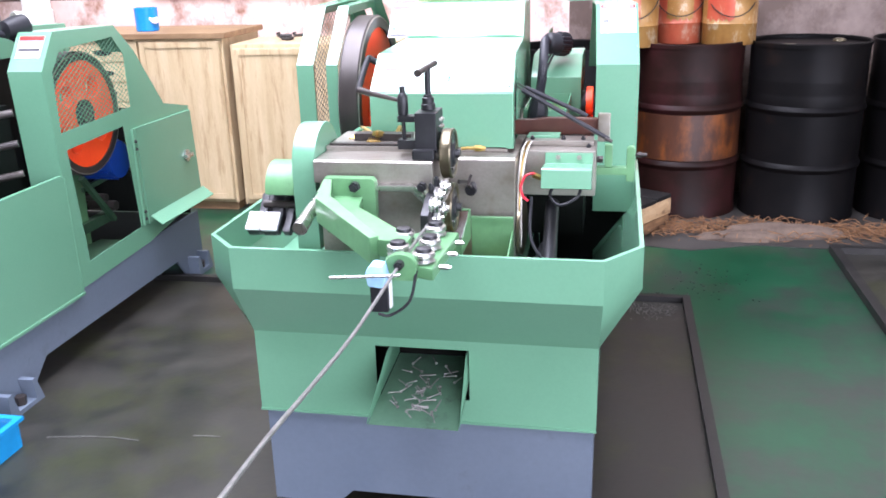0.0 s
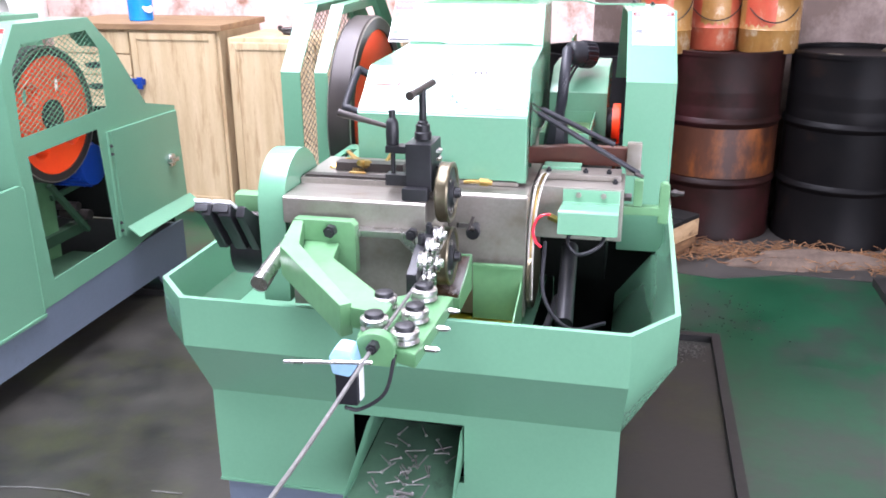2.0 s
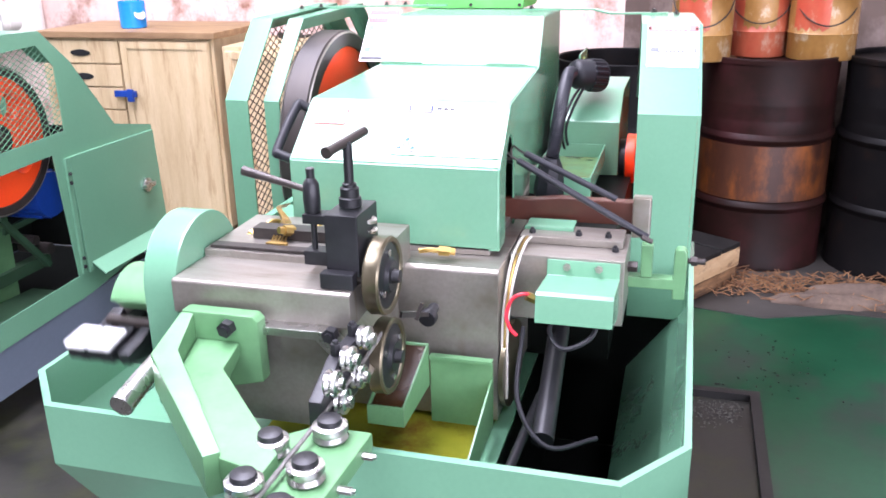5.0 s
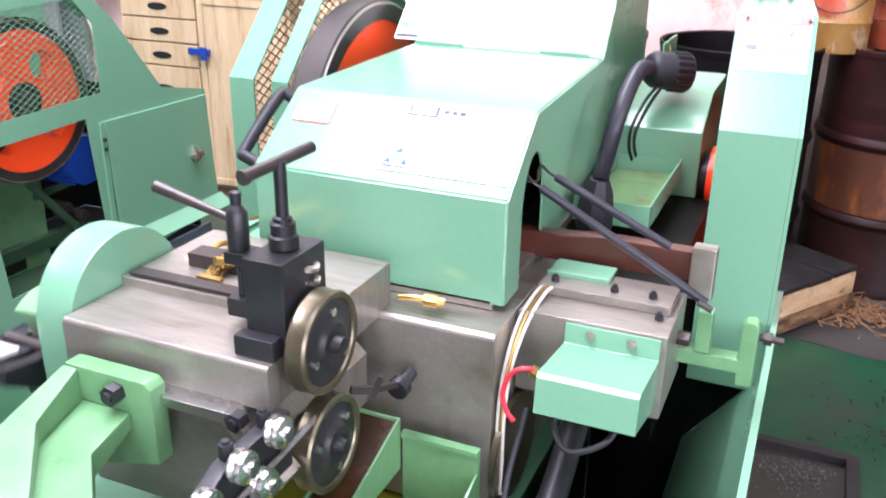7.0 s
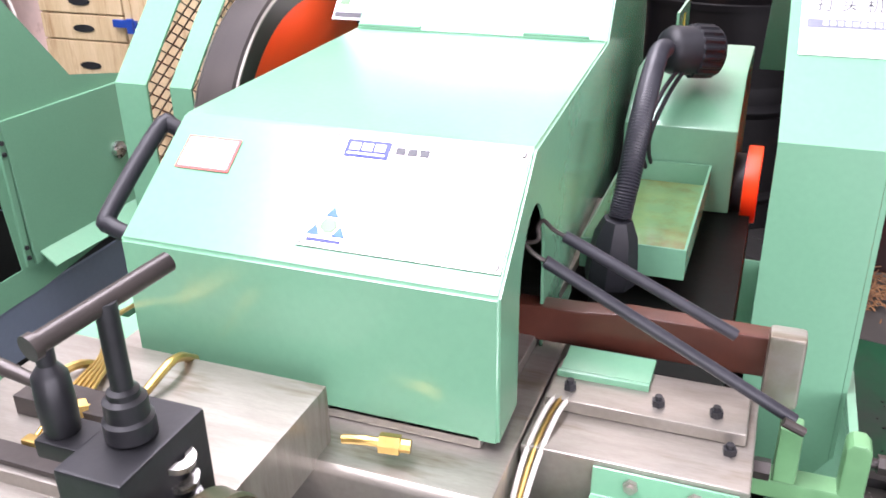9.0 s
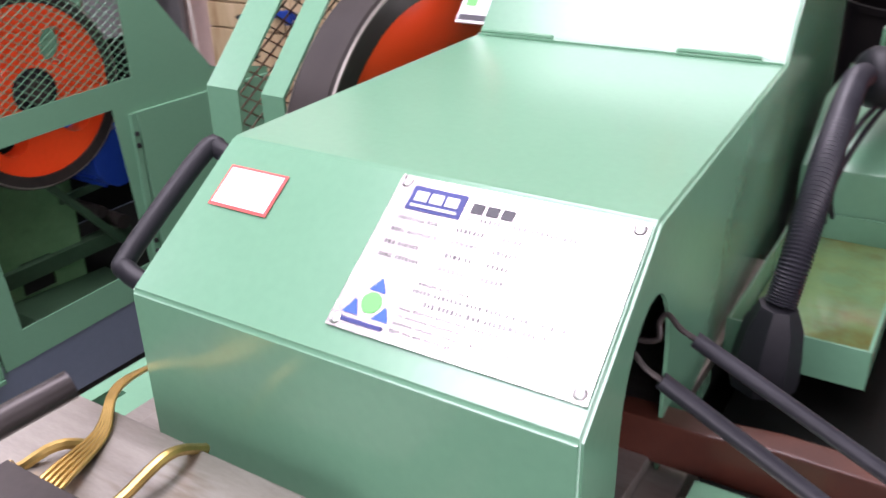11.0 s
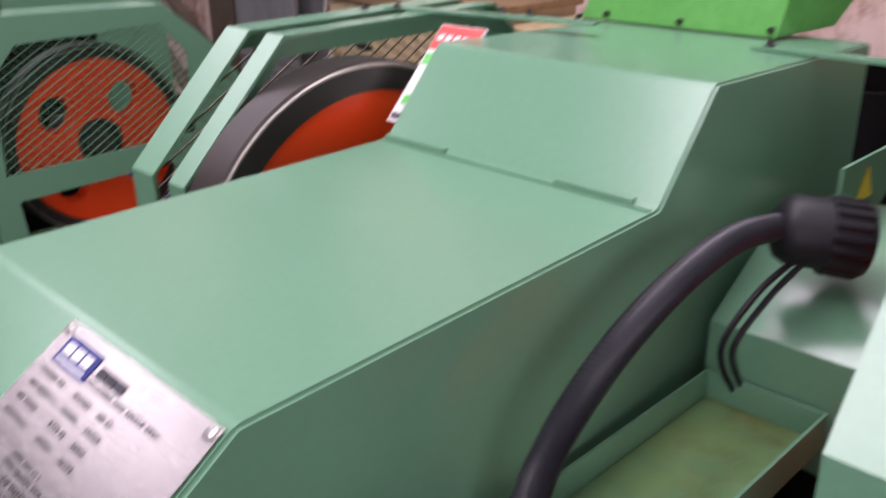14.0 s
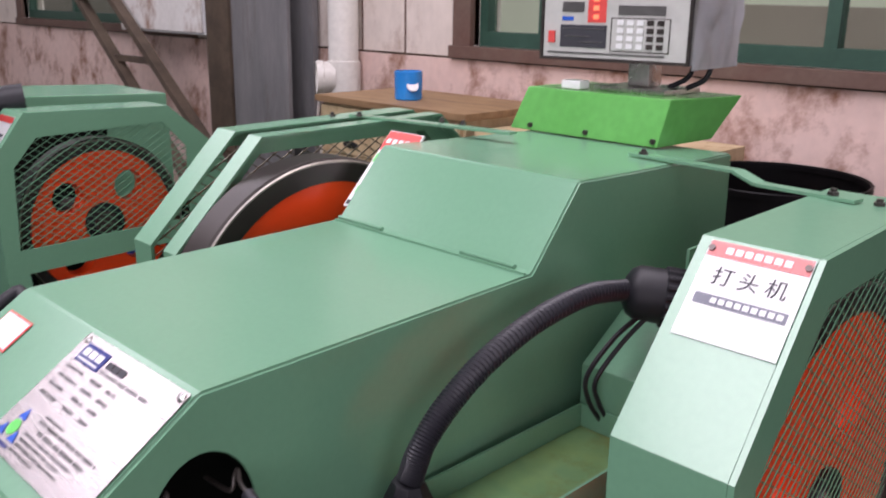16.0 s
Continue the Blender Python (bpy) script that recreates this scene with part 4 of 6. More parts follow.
# chute
bm = bmesh.new()
A, B_ = (2.455, 0.405), (2.192, 0.347)
for x0, x1 in ((-0.118, 0.088),):
    v = [bm.verts.new(p) for p in ((-0.095, A[0], A[1]), (0.096, A[0], A[1]), (0.099, B_[0], B_[1]), (-0.112, B_[0], B_[1]))]
    bm.faces.new(v)
    bmesh.ops.solidify(bm, geom=bm.faces[:], thickness=0.004)
chute = part("chute", bm, CHUTE_GREEN, mach, "sloping delivery chute")
for xt, xb in ((-0.0965, -0.1145), (0.0955, 0.1015)):
    bm = bmesh.new()
    v = [bm.verts.new(p) for p in ((xt, A[0], A[1] + 0.002), (xb, B_[0], B_[1] - 0.002), (xb, B_[0] + 0.004, B_[1] + 0.006), (xt, 2.335, 0.466), (xt, A[0], 0.466))]
    bm.faces.new(v)
    bmesh.ops.solidify(bm, geom=bm.faces[:], thickness=0.003)
    part("cheek", bm, GREEN, chute)
# near-black panel stands for the shaded inside behind the chute
bm = bmesh.new()
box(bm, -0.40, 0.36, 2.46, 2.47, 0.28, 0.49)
part("inner_panel", bm, SUMP_SHADE, mach)

# steel bed and feed housing
bm = bmesh.new()
prism(bm, [(2.568, 0.62), (2.568, 0.884), (2.574, 0.890), (2.86, 0.890), (2.86, 0.62)], "x", -0.24, 0.188)
part("bed", bm, STEEL, mach, "oily ground steel machine bed", 0.003)
# rear of the bed takes the shade under the hood in its colour
bm = bmesh.new()
box(bm, -0.24, 0.155, 2.8605, 3.25, 0.62, 0.888)
part("rear_bed", bm, SUMP_SHADE, mach, "rear bed, near-black for the shade under the hood")
bm = bmesh.new()
box(bm, -0.2, 0.16, 2.632, 3.2, 0.891, 0.905)
part("bed_plate", bm, STEEL, mach, "", 0.002)
OFFSET = Vector((0.010, -0.018, 0.015))
bm = bmesh.new()
prism(bm, [(2.342, 0.868), (2.342, 0.916), (2.346, 0.920), (2.44, 0.920), (2.44, 0.932), (2.62, 0.932), (2.62, 0.868)], "x", -0.253, 0.022)
part("feed_housing", bm, STEEL, mach, "ground steel feed housing", 0.002)
bm = bmesh.new()
prism(bm, [(-0.245, 0.70), (-0.03, 0.70), (0.018, 0.76), (0.018, 0.83), (-0.02, 0.866), (-0.245, 0.866)], "y", 2.352, 2.56)
part("housing_front", bm, STEEL, mach, "", 0.002)
bm = bmesh.new()
prism(bm, [(-0.20, 0.858), (-0.022, 0.858), (0.036, 0.798), (0.052, 0.806), (-0.012, 0.871), (-0.20, 0.869)], "y", 2.318, 2.350)
part("cover_strip", bm, BRIGHT_STEEL, mach, "bent bright steel strip", 0.001)
bm = bmesh.new()
box(bm, -0.245, -0.03, 2.445, 2.465, 0.9325, 0.9375)
box(bm, -0.20, -0.06, 2.50, 2.53, 0.9325, 0.950)
part("way_strip", bm, DARK_STEEL, mach, "dark slideway strip", 0.001)
# half-round belt cover
bm = bmesh.new()
prism(bm, [(2.452 + 0.097 * math.cos(math.pi * i / 24), 0.890 + 0.097 * math.sin(math.pi * i / 24)) for i in range(25)] + [(2.355, 0.70), (2.549, 0.70)], "x", -0.310, -0.2545)
part("half_round_cover", bm, GREEN, mach, "half-round green gear cover", 0.004)
# clamp tower with tee screw and lever
bm = bmesh.new()
box(bm, -0.022, 0.027, 2.372, 2.455, 0.933, 1.022)
tower = part("clamp_tower", bm, BLACK, mach, "black clamp tower with spring window", 0.003)
bm = bmesh.new()
box(bm, -0.025, 0.024, 2.352, 2.3715, 0.9205, 0.944)
part("clamp_foot", bm, BLACK, mach, "", 0.003)
for k in range(4):
    bm = bmesh.new()
    lathe(bm, (0.0225, 2.425, 0.955 + 0.015 * k), (0.25, 0, 1), [(0.006, 0), (0.013, 0), (0.013, 0.005), (0.006, 0.005)], 16)
    part("spring_coil", bm, BRIGHT_STEEL, tower)
bm = bmesh.new()
lathe(bm, (0.002, 2.415, 1.024), (0, 0, 1), [(0.0005, 0), (0.016, 0), (0.016, 0.012), (0.0135, 0.014), (0.0135, 0.026), (0.010, 0.028), (0.010, 0.032), (0.0068, 0.034), (0.0068, 0.092), (0.0005, 0.092)], 24)
part("tee_screw", bm, BLACK, mach)
bm = bmesh.new()
cyl(bm, (-0.009, 2.372, 1.110), (0.010, 2.464, 1.120), 0.0066, seg=16)
cyl(bm, (-0.009, 2.372, 1.110), (-0.010, 2.367, 1.1095), 0.0082, seg=16)
part("tee_handle", bm, DARK_STEEL, mach)
bm = bmesh.new()
box(bm, -0.068, -0.0225, 2.402, 2.432, 0.996, 1.010)
part("clamp_bridge", bm, BLACK, mach, "", 0.002)
bm = bmesh.new()
cyl(bm, (-0.057, 2.417, 0.935), (-0.057, 2.417, 1.0), 0.0045, seg=14)
part("clamp_stud", bm, BLACK, mach)
bm = bmesh.new()
lathe(bm, (-0.057, 2.417, 1.0105), (0, 0, 1), [(0.0005, 0), (0.0115, 0), (0.0125, 0.02), (0.0115, 0.042), (0.009, 0.046), (0.006, 0.05), (0.0065, 0.064), (0.0005, 0.066)], 22)
part("lever_boss", bm, BLACK, mach)
bm = bmesh.new()
cyl(bm, (-0.06, 2.417, 1.042), (-0.160, 2.414, 1.067), 0.0042, 0.0072, 14)
part("clamp_lever", bm, DARK_STEEL, mach)
bm = bmesh.new()
box(bm, -0.070, -0.0235, 2.404, 2.432, 0.9335, 0.955)
part("stud_block", bm, BLACK, mach, "", 0.002)
# feed rolls
FEED = []
for zc in (0.941, 0.815):
    bm = bmesh.new()
    lathe(bm, (0, 0, 0), (1, 0, 0), [(0.046, -0.012), (0.055, -0.013), (0.057, -0.010), (0.0555, 0.0), (0.057, 0.008), (0.055, 0.011), (0.049, 0.010), (0.046, 0.005)], 48)
    rl = spinning("feed_roll", bm, BRONZE, mach, (0.059, 2.390, zc), "oil-stained grooved feed roll")
    bm = bmesh.new()
    lathe(bm, (0, 0, 0), (1, 0, 0), [(0.0005, -0.010), (0.0495, -0.010), (0.0495, 0.0075), (0.030, 0.0085), (0.026, 0.011), (0.022, 0.015), (0.011, 0.015), (0.009, 0.025), (0.0005, 0.025)], 40)
    part("roll_face", bm, BLACK, rl, "black roll face with hub")
    for k in range(3):
        bm = bmesh.new()
        a = 2 * math.pi * k / 3
        cyl(bm, (0.0086, 0.034 * math.cos(a), 0.034 * math.sin(a)), (0.0115, 0.034 * math.cos(a), 0.034 * math.sin(a)), 0.005, seg=8)
        part("screw", bm, BRIGHT_STEEL, rl)
    bm = bmesh.new()
    cyl(bm, (0.010, 2.408, zc - 0.015), (0.04, 2.408, zc - 0.015), 0.018)
    part("roll_shaft", bm, STEEL, mach)
    FEED.append(rl)
# knob and little arms on the bed front
bm = bmesh.new()
cyl(bm, (0.076, 2.568, 0.812), (0.076, 2.540, 0.809), 0.009)
cyl(bm, (0.076, 2.542, 0.809), (0.075, 2.527, 0.807), 0.0145)
part("knob", bm, BLACK, mach, "", 0.003)
bm = bmesh.new()
beam(bm, (0.062, 2.44, 0.852), (0.080, 2.46, 0.846), 0.006, 0.009)
beam(bm, (0.080, 2.458, 0.838), (0.089, 2.462, 0.864), 0.006, 0.006, (0, 1, 0))
beam(bm, (0.078, 2.46, 0.845), (0.076, 2.528, 0.816), 0.007, 0.007)
part("finger_arm", bm, DARK_STEEL, mach)

# bracket and wire straightener
def hull(bm, top, depth):
    """A plate with an uneven top outline, going down by depth (a number, or one for each corner)."""
    ds = depth if isinstance(depth, (list, tuple)) else [depth] * len(top)
    a, b = [bm.verts.new(q) for q in top], [bm.verts.new((q[0], q[1], q[2] - d)) for q, d in zip(top, ds)]
    bm.faces.new(a)
    bm.faces.new(b[::-1])
    for i in range(len(top)):
        j = (i + 1) % len(top)
        bm.faces.new((a[j], a[i], b[i], b[j]))


bm = bmesh.new()
prism(bm, [(-0.218, 0.76), (-0.100, 0.79), (-0.100, 0.882), (-0.108, 0.890), (-0.218, 0.890)], "y", 2.305, 2.330)
part("bracket_plate", bm, GREEN_CAST, mach, "", 0.004)
bm = bmesh.new()
hull(bm, [(-0.218, 2.305, 0.888), (-0.198, 2.305, 0.888), (-0.176, 2.225, 0.872), (-0.03, 2.065, 0.838), (-0.045, 2.05, 0.838), (-0.205, 2.205, 0.872)], 0.055)
part("bracket_cheek", bm, GREEN_CAST, mach, "", 0.003)
bm = bmesh.new()
hull(bm, [(-0.197, 2.304, 0.850), (-0.130, 2.304, 0.850), (-0.118, 2.235, 0.846), (0.030, 2.085, 0.832), (0.030, 2.045, 0.832), (-0.03, 2.06, 0.832), (-0.175, 2.222, 0.846)], [0.02, 0.02, 0.03, 0.035, 0.035, 0.035, 0.03])
part("bracket_arm", bm, GREEN_CAST, mach, "cast green bracket arm", 0.003)
bolt(mach, (-0.145, 2.305, 0.872), (0, -1, 0), 0.012, 0.014)
OFFSET = Vector((0, 0, 0))
bm = bmesh.new()
prism(bm, [(0.006, 1.985), (0.050, 1.965), (0.108, 1.940), (0.118, 2.165), (0.045, 2.165), (-0.004, 2.12)], "z", 0.803, 0.8275)
st = part("straightener_bar", bm, GREEN_CAST, mach, "green wire straightener bar", 0.005)
bm = bmesh.new()
prism(bm, [(0.046 + 0.030 * math.cos(math.pi * k / 8), 0.830 + 0.022 * math.sin(math.pi * k / 8)) for k in range(9)] + [(0.016, 0.800), (0.076, 0.800)], "y", 1.945, 1.966)
part("end_plate", bm, GREEN_CAST, mach, "", 0.003)
bolt(mach, (0.046, 1.945, 0.834), (0, -1, 0), 0.009, 0.016)
for x, y in ((0.019, 2.092), (0.027, 2.010), (0.074, 2.138), (0.080, 2.052), (0.084, 1.975)):
    bm = bmesh.new()
    lathe(bm, (x, y, 0.829), (0, 0, 1), [(0.0005, 0), (0.020, 0), (0.022, 0.003), (0.019, 0.008), (0.022, 0.013), (0.0215, 0.019), (0.017, 0.021), (0.0005, 0.021)], 28)
    r_ = part("straightening_roller", bm, BRIGHT_STEEL, mach)
    bm = bmesh.new()
    lathe(bm, (x, y, 0.8505), (0, 0, 1), [(0.0005, 0), (0.0155, 0), (0.0145, 0.006), (0.008, 0.008), (0.0005, 0.008)], 12)
    part("nut", bm, BLACK, r_)
for y in (2.13, 2.06, 1.985):
    bolt(mach, (0.112, y, 0.816), (1, 0, 0), 0.005, 0.018, BRIGHT_STEEL)
OFFSET = Vector((0.010, -0.018, 0.015))
bm = bmesh.new()
prism(bm, [(2.175, 0.80), (2.175, 0.848), (2.24, 0.876), (2.345, 0.876), (2.345, 0.80)], "x", 0.028, 0.046)
part("upright_straightener", bm, BLACK, mach, "black upright straightener block", 0.003)
for y, z in ((2.195, 0.866), (2.25, 0.872), (2.31, 0.874), (2.22, 0.828), (2.28, 0.832)):
    bm = bmesh.new()
    lathe(bm, (0.0465, y, z), (1, 0, 0), [(0.0005, 0), (0.016, 0), (0.017, 0.003), (0.0145, 0.007), (0.017, 0.011), (0.016, 0.015), (0.008, 0.017), (0.008, 0.022), (0.0005, 0.022)], 22)
    part("straightening_roller", bm, BRIGHT_STEEL, mach)
bolt(mach, (0.004, 2.318, 0.872), (0, -1, 0), 0.011, 0.014)
for y in (2.25, 2.31):
    bolt(mach, (0.037, y, 0.876), (0, 0, 1), 0.007, 0.016)
# eccentric feed rocker on the end of the housing
ROCK = (-0.341, 2.417, 0.845)
bm = bmesh.new()
prism(bm, [(0.068 * math.cos(a), 0.068 * math.sin(a)) for a in [math.radians(20 + 10 * i) for i in range(17)]] + [(-0.03, -0.01), (0.03, -0.01)], "x", -0.034, 0.036)
rocker = spinning("rocker", bm, GREEN_CAST, mach, ROCK, "rocking green feed eccentric with steel blocks")
for x0, x1 in ((-0.060, -0.040), (-0.026, 0.000), (0.010, 0.028)):
    bm = bmesh.new()
    prism(bm, [(0.028, -0.012), (-0.022, -0.010), (-0.060, -0.052), (-0.096, -0.080), (-0.080, -0.096), (-0.030, -0.078), (0.020, -0.062)], "x", x0, x1)
    part("fork", bm, BLACK, rocker, "", 0.004)
for x0, x1 in ((-0.078, -0.044), (-0.040, -0.002)):
    bm = bmesh.new()
    prism(bm, [(-0.0985, -0.0795), (-0.0585, -0.0485), (-0.0625, -0.0430), (-0.1025, -0.0740)], "x", x0, x1)
    part("clamp_block", bm, WHITE_NYLON, rocker, "white nylon block", 0.002)
    bm = bmesh.new()
    prism(bm, [(-0.097, -0.0805), (-0.058, -0.0497), (-0.050, -0.062), (-0.088, -0.094)], "x", x0 + 0.003, x1 - 0.003)
    part("block_holder", bm, BLACK, rocker, "", 0.002)
bm = bmesh.new()
cyl(bm, (-0.05, -0.04, -0.03), (0.03, -0.04, -0.03), 0.009)
part("pin", bm, DARK_STEEL, rocker)
bm = bmesh.new()
cyl(bm, (-0.40, 2.435, 0.83), (-0.311, 2.435, 0.83), 0.022)
part("rocker_shaft", bm, STEEL, mach)
bm = bmesh.new()
lathe(bm, (-0.395, 2.45, 0.775), (1, 0, 0), [(0.0005, 0), (0.055, 0), (0.055, 0.082), (0.0005, 0.082)], 32)
part("eccentric_disc", bm, BLACK, mach)
bm = bmesh.new()
cyl(bm, (-0.226, 2.352, 0.862), (-0.228, 2.16, 0.815), 0.0095, 0.0165, 22)
part("steel_bar", bm, BRIGHT_STEEL, mach, "polished steel crank bar", 0.003)

OFFSET = Vector((0, 0, 0))
# hood
bm = bmesh.new()
side = HOOD
v0 = [bm.verts.new((-0.19, y, z)) for y, z in side]
v1 = [bm.verts.new((0.176, y, z)) for y, z in side]
for i in range(len(side) - 1):
    bm.faces.new((v0[i], v1[i], v1[i + 1], v0[i + 1]))
bm.faces.new(v0[::-1])
arch = [(2.815, 0.862), (2.812, 0.985)] + [(2.757 + 0.055 * math.cos(math.radians(10 * k)), 0.992 + 0.077 * math.sin(math.radians(10 * k))) for k in range(1, 19)] + [(2.700, 0.895)]
loop = v1 + [bm.verts.new((0.176, y, z)) for y, z in arch]
bm.faces.new(loop)
bmesh.ops.recalc_face_normals(bm, faces=bm.faces)
bmesh.ops.bevel(bm, geom=[e for e in bm.edges if len(e.link_faces) == 2 and e.calc_face_angle() > 0.15], offset=0.0028, segments=3, affect="EDGES")
skew(bm)
hood = part("hood", bm, GREEN, mach, "green sheet steel hood over the crank")
skin = hood.modifiers.new("sheet", "SOLIDIFY")
skin.thickness, skin.offset = 0.003, -1
hood.modifiers.new("even_normals", "WEIGHTED_NORMAL").keep_sharp = True
# near-black box keeps the inside of the arch as dark as its shade
bm = bmesh.new()
box(bm, -0.17, 0.11, 2.70, 3.6, 0.906, 1.06)
skew(bm)
part("crank_body", bm, SUMP_SHADE, mach, "crank housing box, near-black for the shade inside the hood")
# hinge along the crease of the hood
bm = bmesh.new()
for a, b in ((-0.185, -0.09), (0.06, 0.15)):
    cyl(bm, (a, 3.211, 1.1245), (b, 3.211, 1.1245), 0.003, seg=8)
box(bm, -0.185, 0.172, 3.202, 3.205, 1.1215, 1.1235)
skew(bm)
part("hinge", bm, GREEN, mach, "thin painted hinge")
# grab handle on the far side of the hood
bm = bmesh.new()
tube(bm, smooth_path([(-0.19, 2.762, 1.092), (-0.214, 2.762, 1.106), (-0.224, 2.752, 1.106), (-0.224, 2.662, 1.049), (-0.214, 2.650, 1.042), (-0.19, 2.650, 1.034)], 5), 0.0085, 12)
part("grab_handle", bm, RUBBER, mach, "black bow handle")
# name plate on the slope
SL = Vector((0, 2.761 - 2.632, 1.122 - 1.040)).normalized()
SN = Vector((0, -SL.z, SL.y))


def on_slope(u, v, lift_=0.0015):
    """A point of the slope: u to the right, v up the slope from its lower edge."""
    p = Vector((u, 2.632, 1.040)) + v * SL + lift_ * SN
    p.x -= 0.058 * (p.y - 2.632)
    return p


def slope_patch(name, pts, mat, parent, lift_, thick=0.0006, label=""):
    bm = bmesh.new()
    lo, hi = [bm.verts.new(on_slope(u, v, lift_)) for u, v in pts], [bm.verts.new(on_slope(u, v, lift_ + thick)) for u, v in pts]
    bm.faces.new(lo[::-1])
    bm.faces.new(hi)
    for i in range(len(pts)):
        j = (i + 1) % len(pts)
        bm.faces.new((lo[i], lo[j], hi[j], hi[i]))
    return part(name, bm, mat, parent, label)


PX0, PX1, PV0, PV1 = -0.0145, 0.1715, 0.021, 0.148
plate = slope_patch("name_plate", [(PX0, PV0), (PX1, PV0), (PX1, PV1), (PX0, PV1)], PLATE, mach, 0.0012, 0.001, "brushed aluminium name plate with printing")
PT = 0.0024
rect = lambda u0, u1, v0, v1: [(u0, v0), (u1, v0), (u1, v1), (u0, v1)]
slope_patch("emblem", rect(PX0 + 0.014, PX0 + 0.058, PV1 - 0.028, PV1 - 0.008), NAVY, plate, PT, label="dark blue emblem block")
for k in range(3):
    u = PX0 + 0.0185 + 0.0125 * k
    slope_patch("emblem_bar", rect(u, u + 0.0100, PV1 - 0.0205, PV1 - 0.0125), WHITE_LABEL, plate, PT + 0.0008)
slope_patch("emblem_bar", rect(PX0 + 0.0175, PX0 + 0.0545, PV1 - 0.0255, PV1 - 0.0235), WHITE_LABEL, plate, PT + 0.0008)
rp = random.Random(2)


def print_row(u0, u1, v, h, mat, gap=0.5):
    """One line of unreadable print: short strokes in word-like runs."""
    bm = bmesh.new()
    u = u0
    while u < u1:
        for k in range(rp.randint(3, 8)):
            w = h * rp.uniform(0.45, 0.75)
            if u + w > u1:
                break
            vs = [bm.verts.new(on_slope(a, b, PT)) for a, b in ((u, v - h * rp.uniform(0.85, 1)), (u + w, v - h), (u + w, v - h * rp.uniform(0, 0.2)), (u, v))]
            bm.faces.new(vs)
            u += w + h * 0.22
        u += h * gap
    bmesh.ops.solidify(bm, geom=bm.faces[:], thickness=0.0004)
    part("print_line", bm, mat, plate)


for k in range(3):
    u = PX0 + 0.064 + 0.0115 * k
    slope_patch("title_bar", rect(u, u + 0.0092, PV1 - 0.0205, PV1 - 0.0125), INK, plate, PT)
print_row(PX0 + 0.061, PX0 + 0.150, PV1 - 0.0225, 0.0042, GREY_INK)
for k in range(4):
    v = PV1 - 0.0335 - 0.0105 * k
    print_row(PX0 + 0.012, PX0 + (0.048, 0.050, 0.044, 0.047)[k], v, 0.0036, GREY_INK)
    for a, b in ((0.058, 0.084), (0.090, 0.112)):
        slope_patch("value_field", rect(PX0 + a, PX0 + b + 0.004 * (k % 2), v - 0.0052, v + 0.0012), WHITE_LABEL, plate, PT - 0.0012)
        print_row(PX0 + a + 0.002, PX0 + b - 0.002, v, 0.0040, GREY_INK)
print_row(PX0 + 0.052, PX0 + 0.092, PV0 + 0.047, 0.0028, GREY_INK)
print_row(PX0 + 0.050, PX0 + 0.160, PV0 + 0.0415, 0.0036, GREY_INK)
print_row(PX0 + 0.062, PX0 + 0.150, PV0 + 0.034, 0.0042, GREY_INK)
for k in range(4):
    print_row(PX0 + 0.047, PX0 + (0.140, 0.128, 0.132, 0.095)[k], PV0 + 0.0265 - 0.0055 * k, 0.0026, GREY_INK)
tx, tv, s = PX0 + 0.026, PV0 + 0.024, 0.016
for cx, cv in ((tx, tv + 0.013), (tx - 0.012, tv - 0.007), (tx + 0.012, tv - 0.007)):
    slope_patch("triangle_mark", [(cx - 0.0065, cv - 0.005), (cx + 0.0065, cv - 0.005), (cx, cv + 0.006)], BLUE_PRINT, plate, PT)
slope_patch("round_mark", circle(tx, tv - 0.001, 0.0078, 18), GREEN_PRINT, plate, PT)
slope_patch("print_bar", rect(tx - 0.016, tx + 0.016, tv - 0.0185, tv - 0.0155), NAVY, plate, PT)
for u, v in ((PX0 + 0.006, PV0 + 0.006), (PX1 - 0.006, PV0 + 0.006), (PX1 - 0.006, PV1 - 0.006), (PX0 + 0.006, PV1 - 0.006)):
    bm = bmesh.new()
    lathe(bm, on_slope(u, v, 0.0022), SN, [(0.0003, 0), (0.0048, 0), (0.0040, 0.0018), (0.0015, 0.0026), (0.0003, 0.0026)], 14)
    part("rivet", bm, BRIGHT_STEEL, plate)
rs_ = slope_patch("red_sticker", [(-0.169, 0.086), (-0.110, 0.086), (-0.110, 0.125), (-0.169, 0.125)], RED_LABEL, mach, 0.0012, 0.0004, "white sticker with a red edge")
slope_patch("sticker_field", [(-0.1665, 0.0885), (-0.1125, 0.0885), (-0.1125, 0.1225), (-0.1665, 0.1225)], WHITE_LABEL, rs_, 0.0018, 0.0004)

# left guard: two frames with mesh, the flywheel inside
GL = [(3.045, 0.62), (3.045, 1.058), (3.205, 1.220), (3.60, 1.226), (3.85, 1.00), (3.85, 0.62)]
GLi = [(3.075, 0.65), (3.075, 1.043), (3.220, 1.188), (3.585, 1.193), (3.815, 0.98), (3.815, 0.65)]
for x0, x1, nm in ((-0.532, -0.526, "outer_guard_frame"), (-0.438, -0.432, "inner_guard_frame")):
    bm = bmesh.new()
    holed(bm, GL, [GLi], "x", x0, x1)
    part(nm, bm, GREEN, mach)
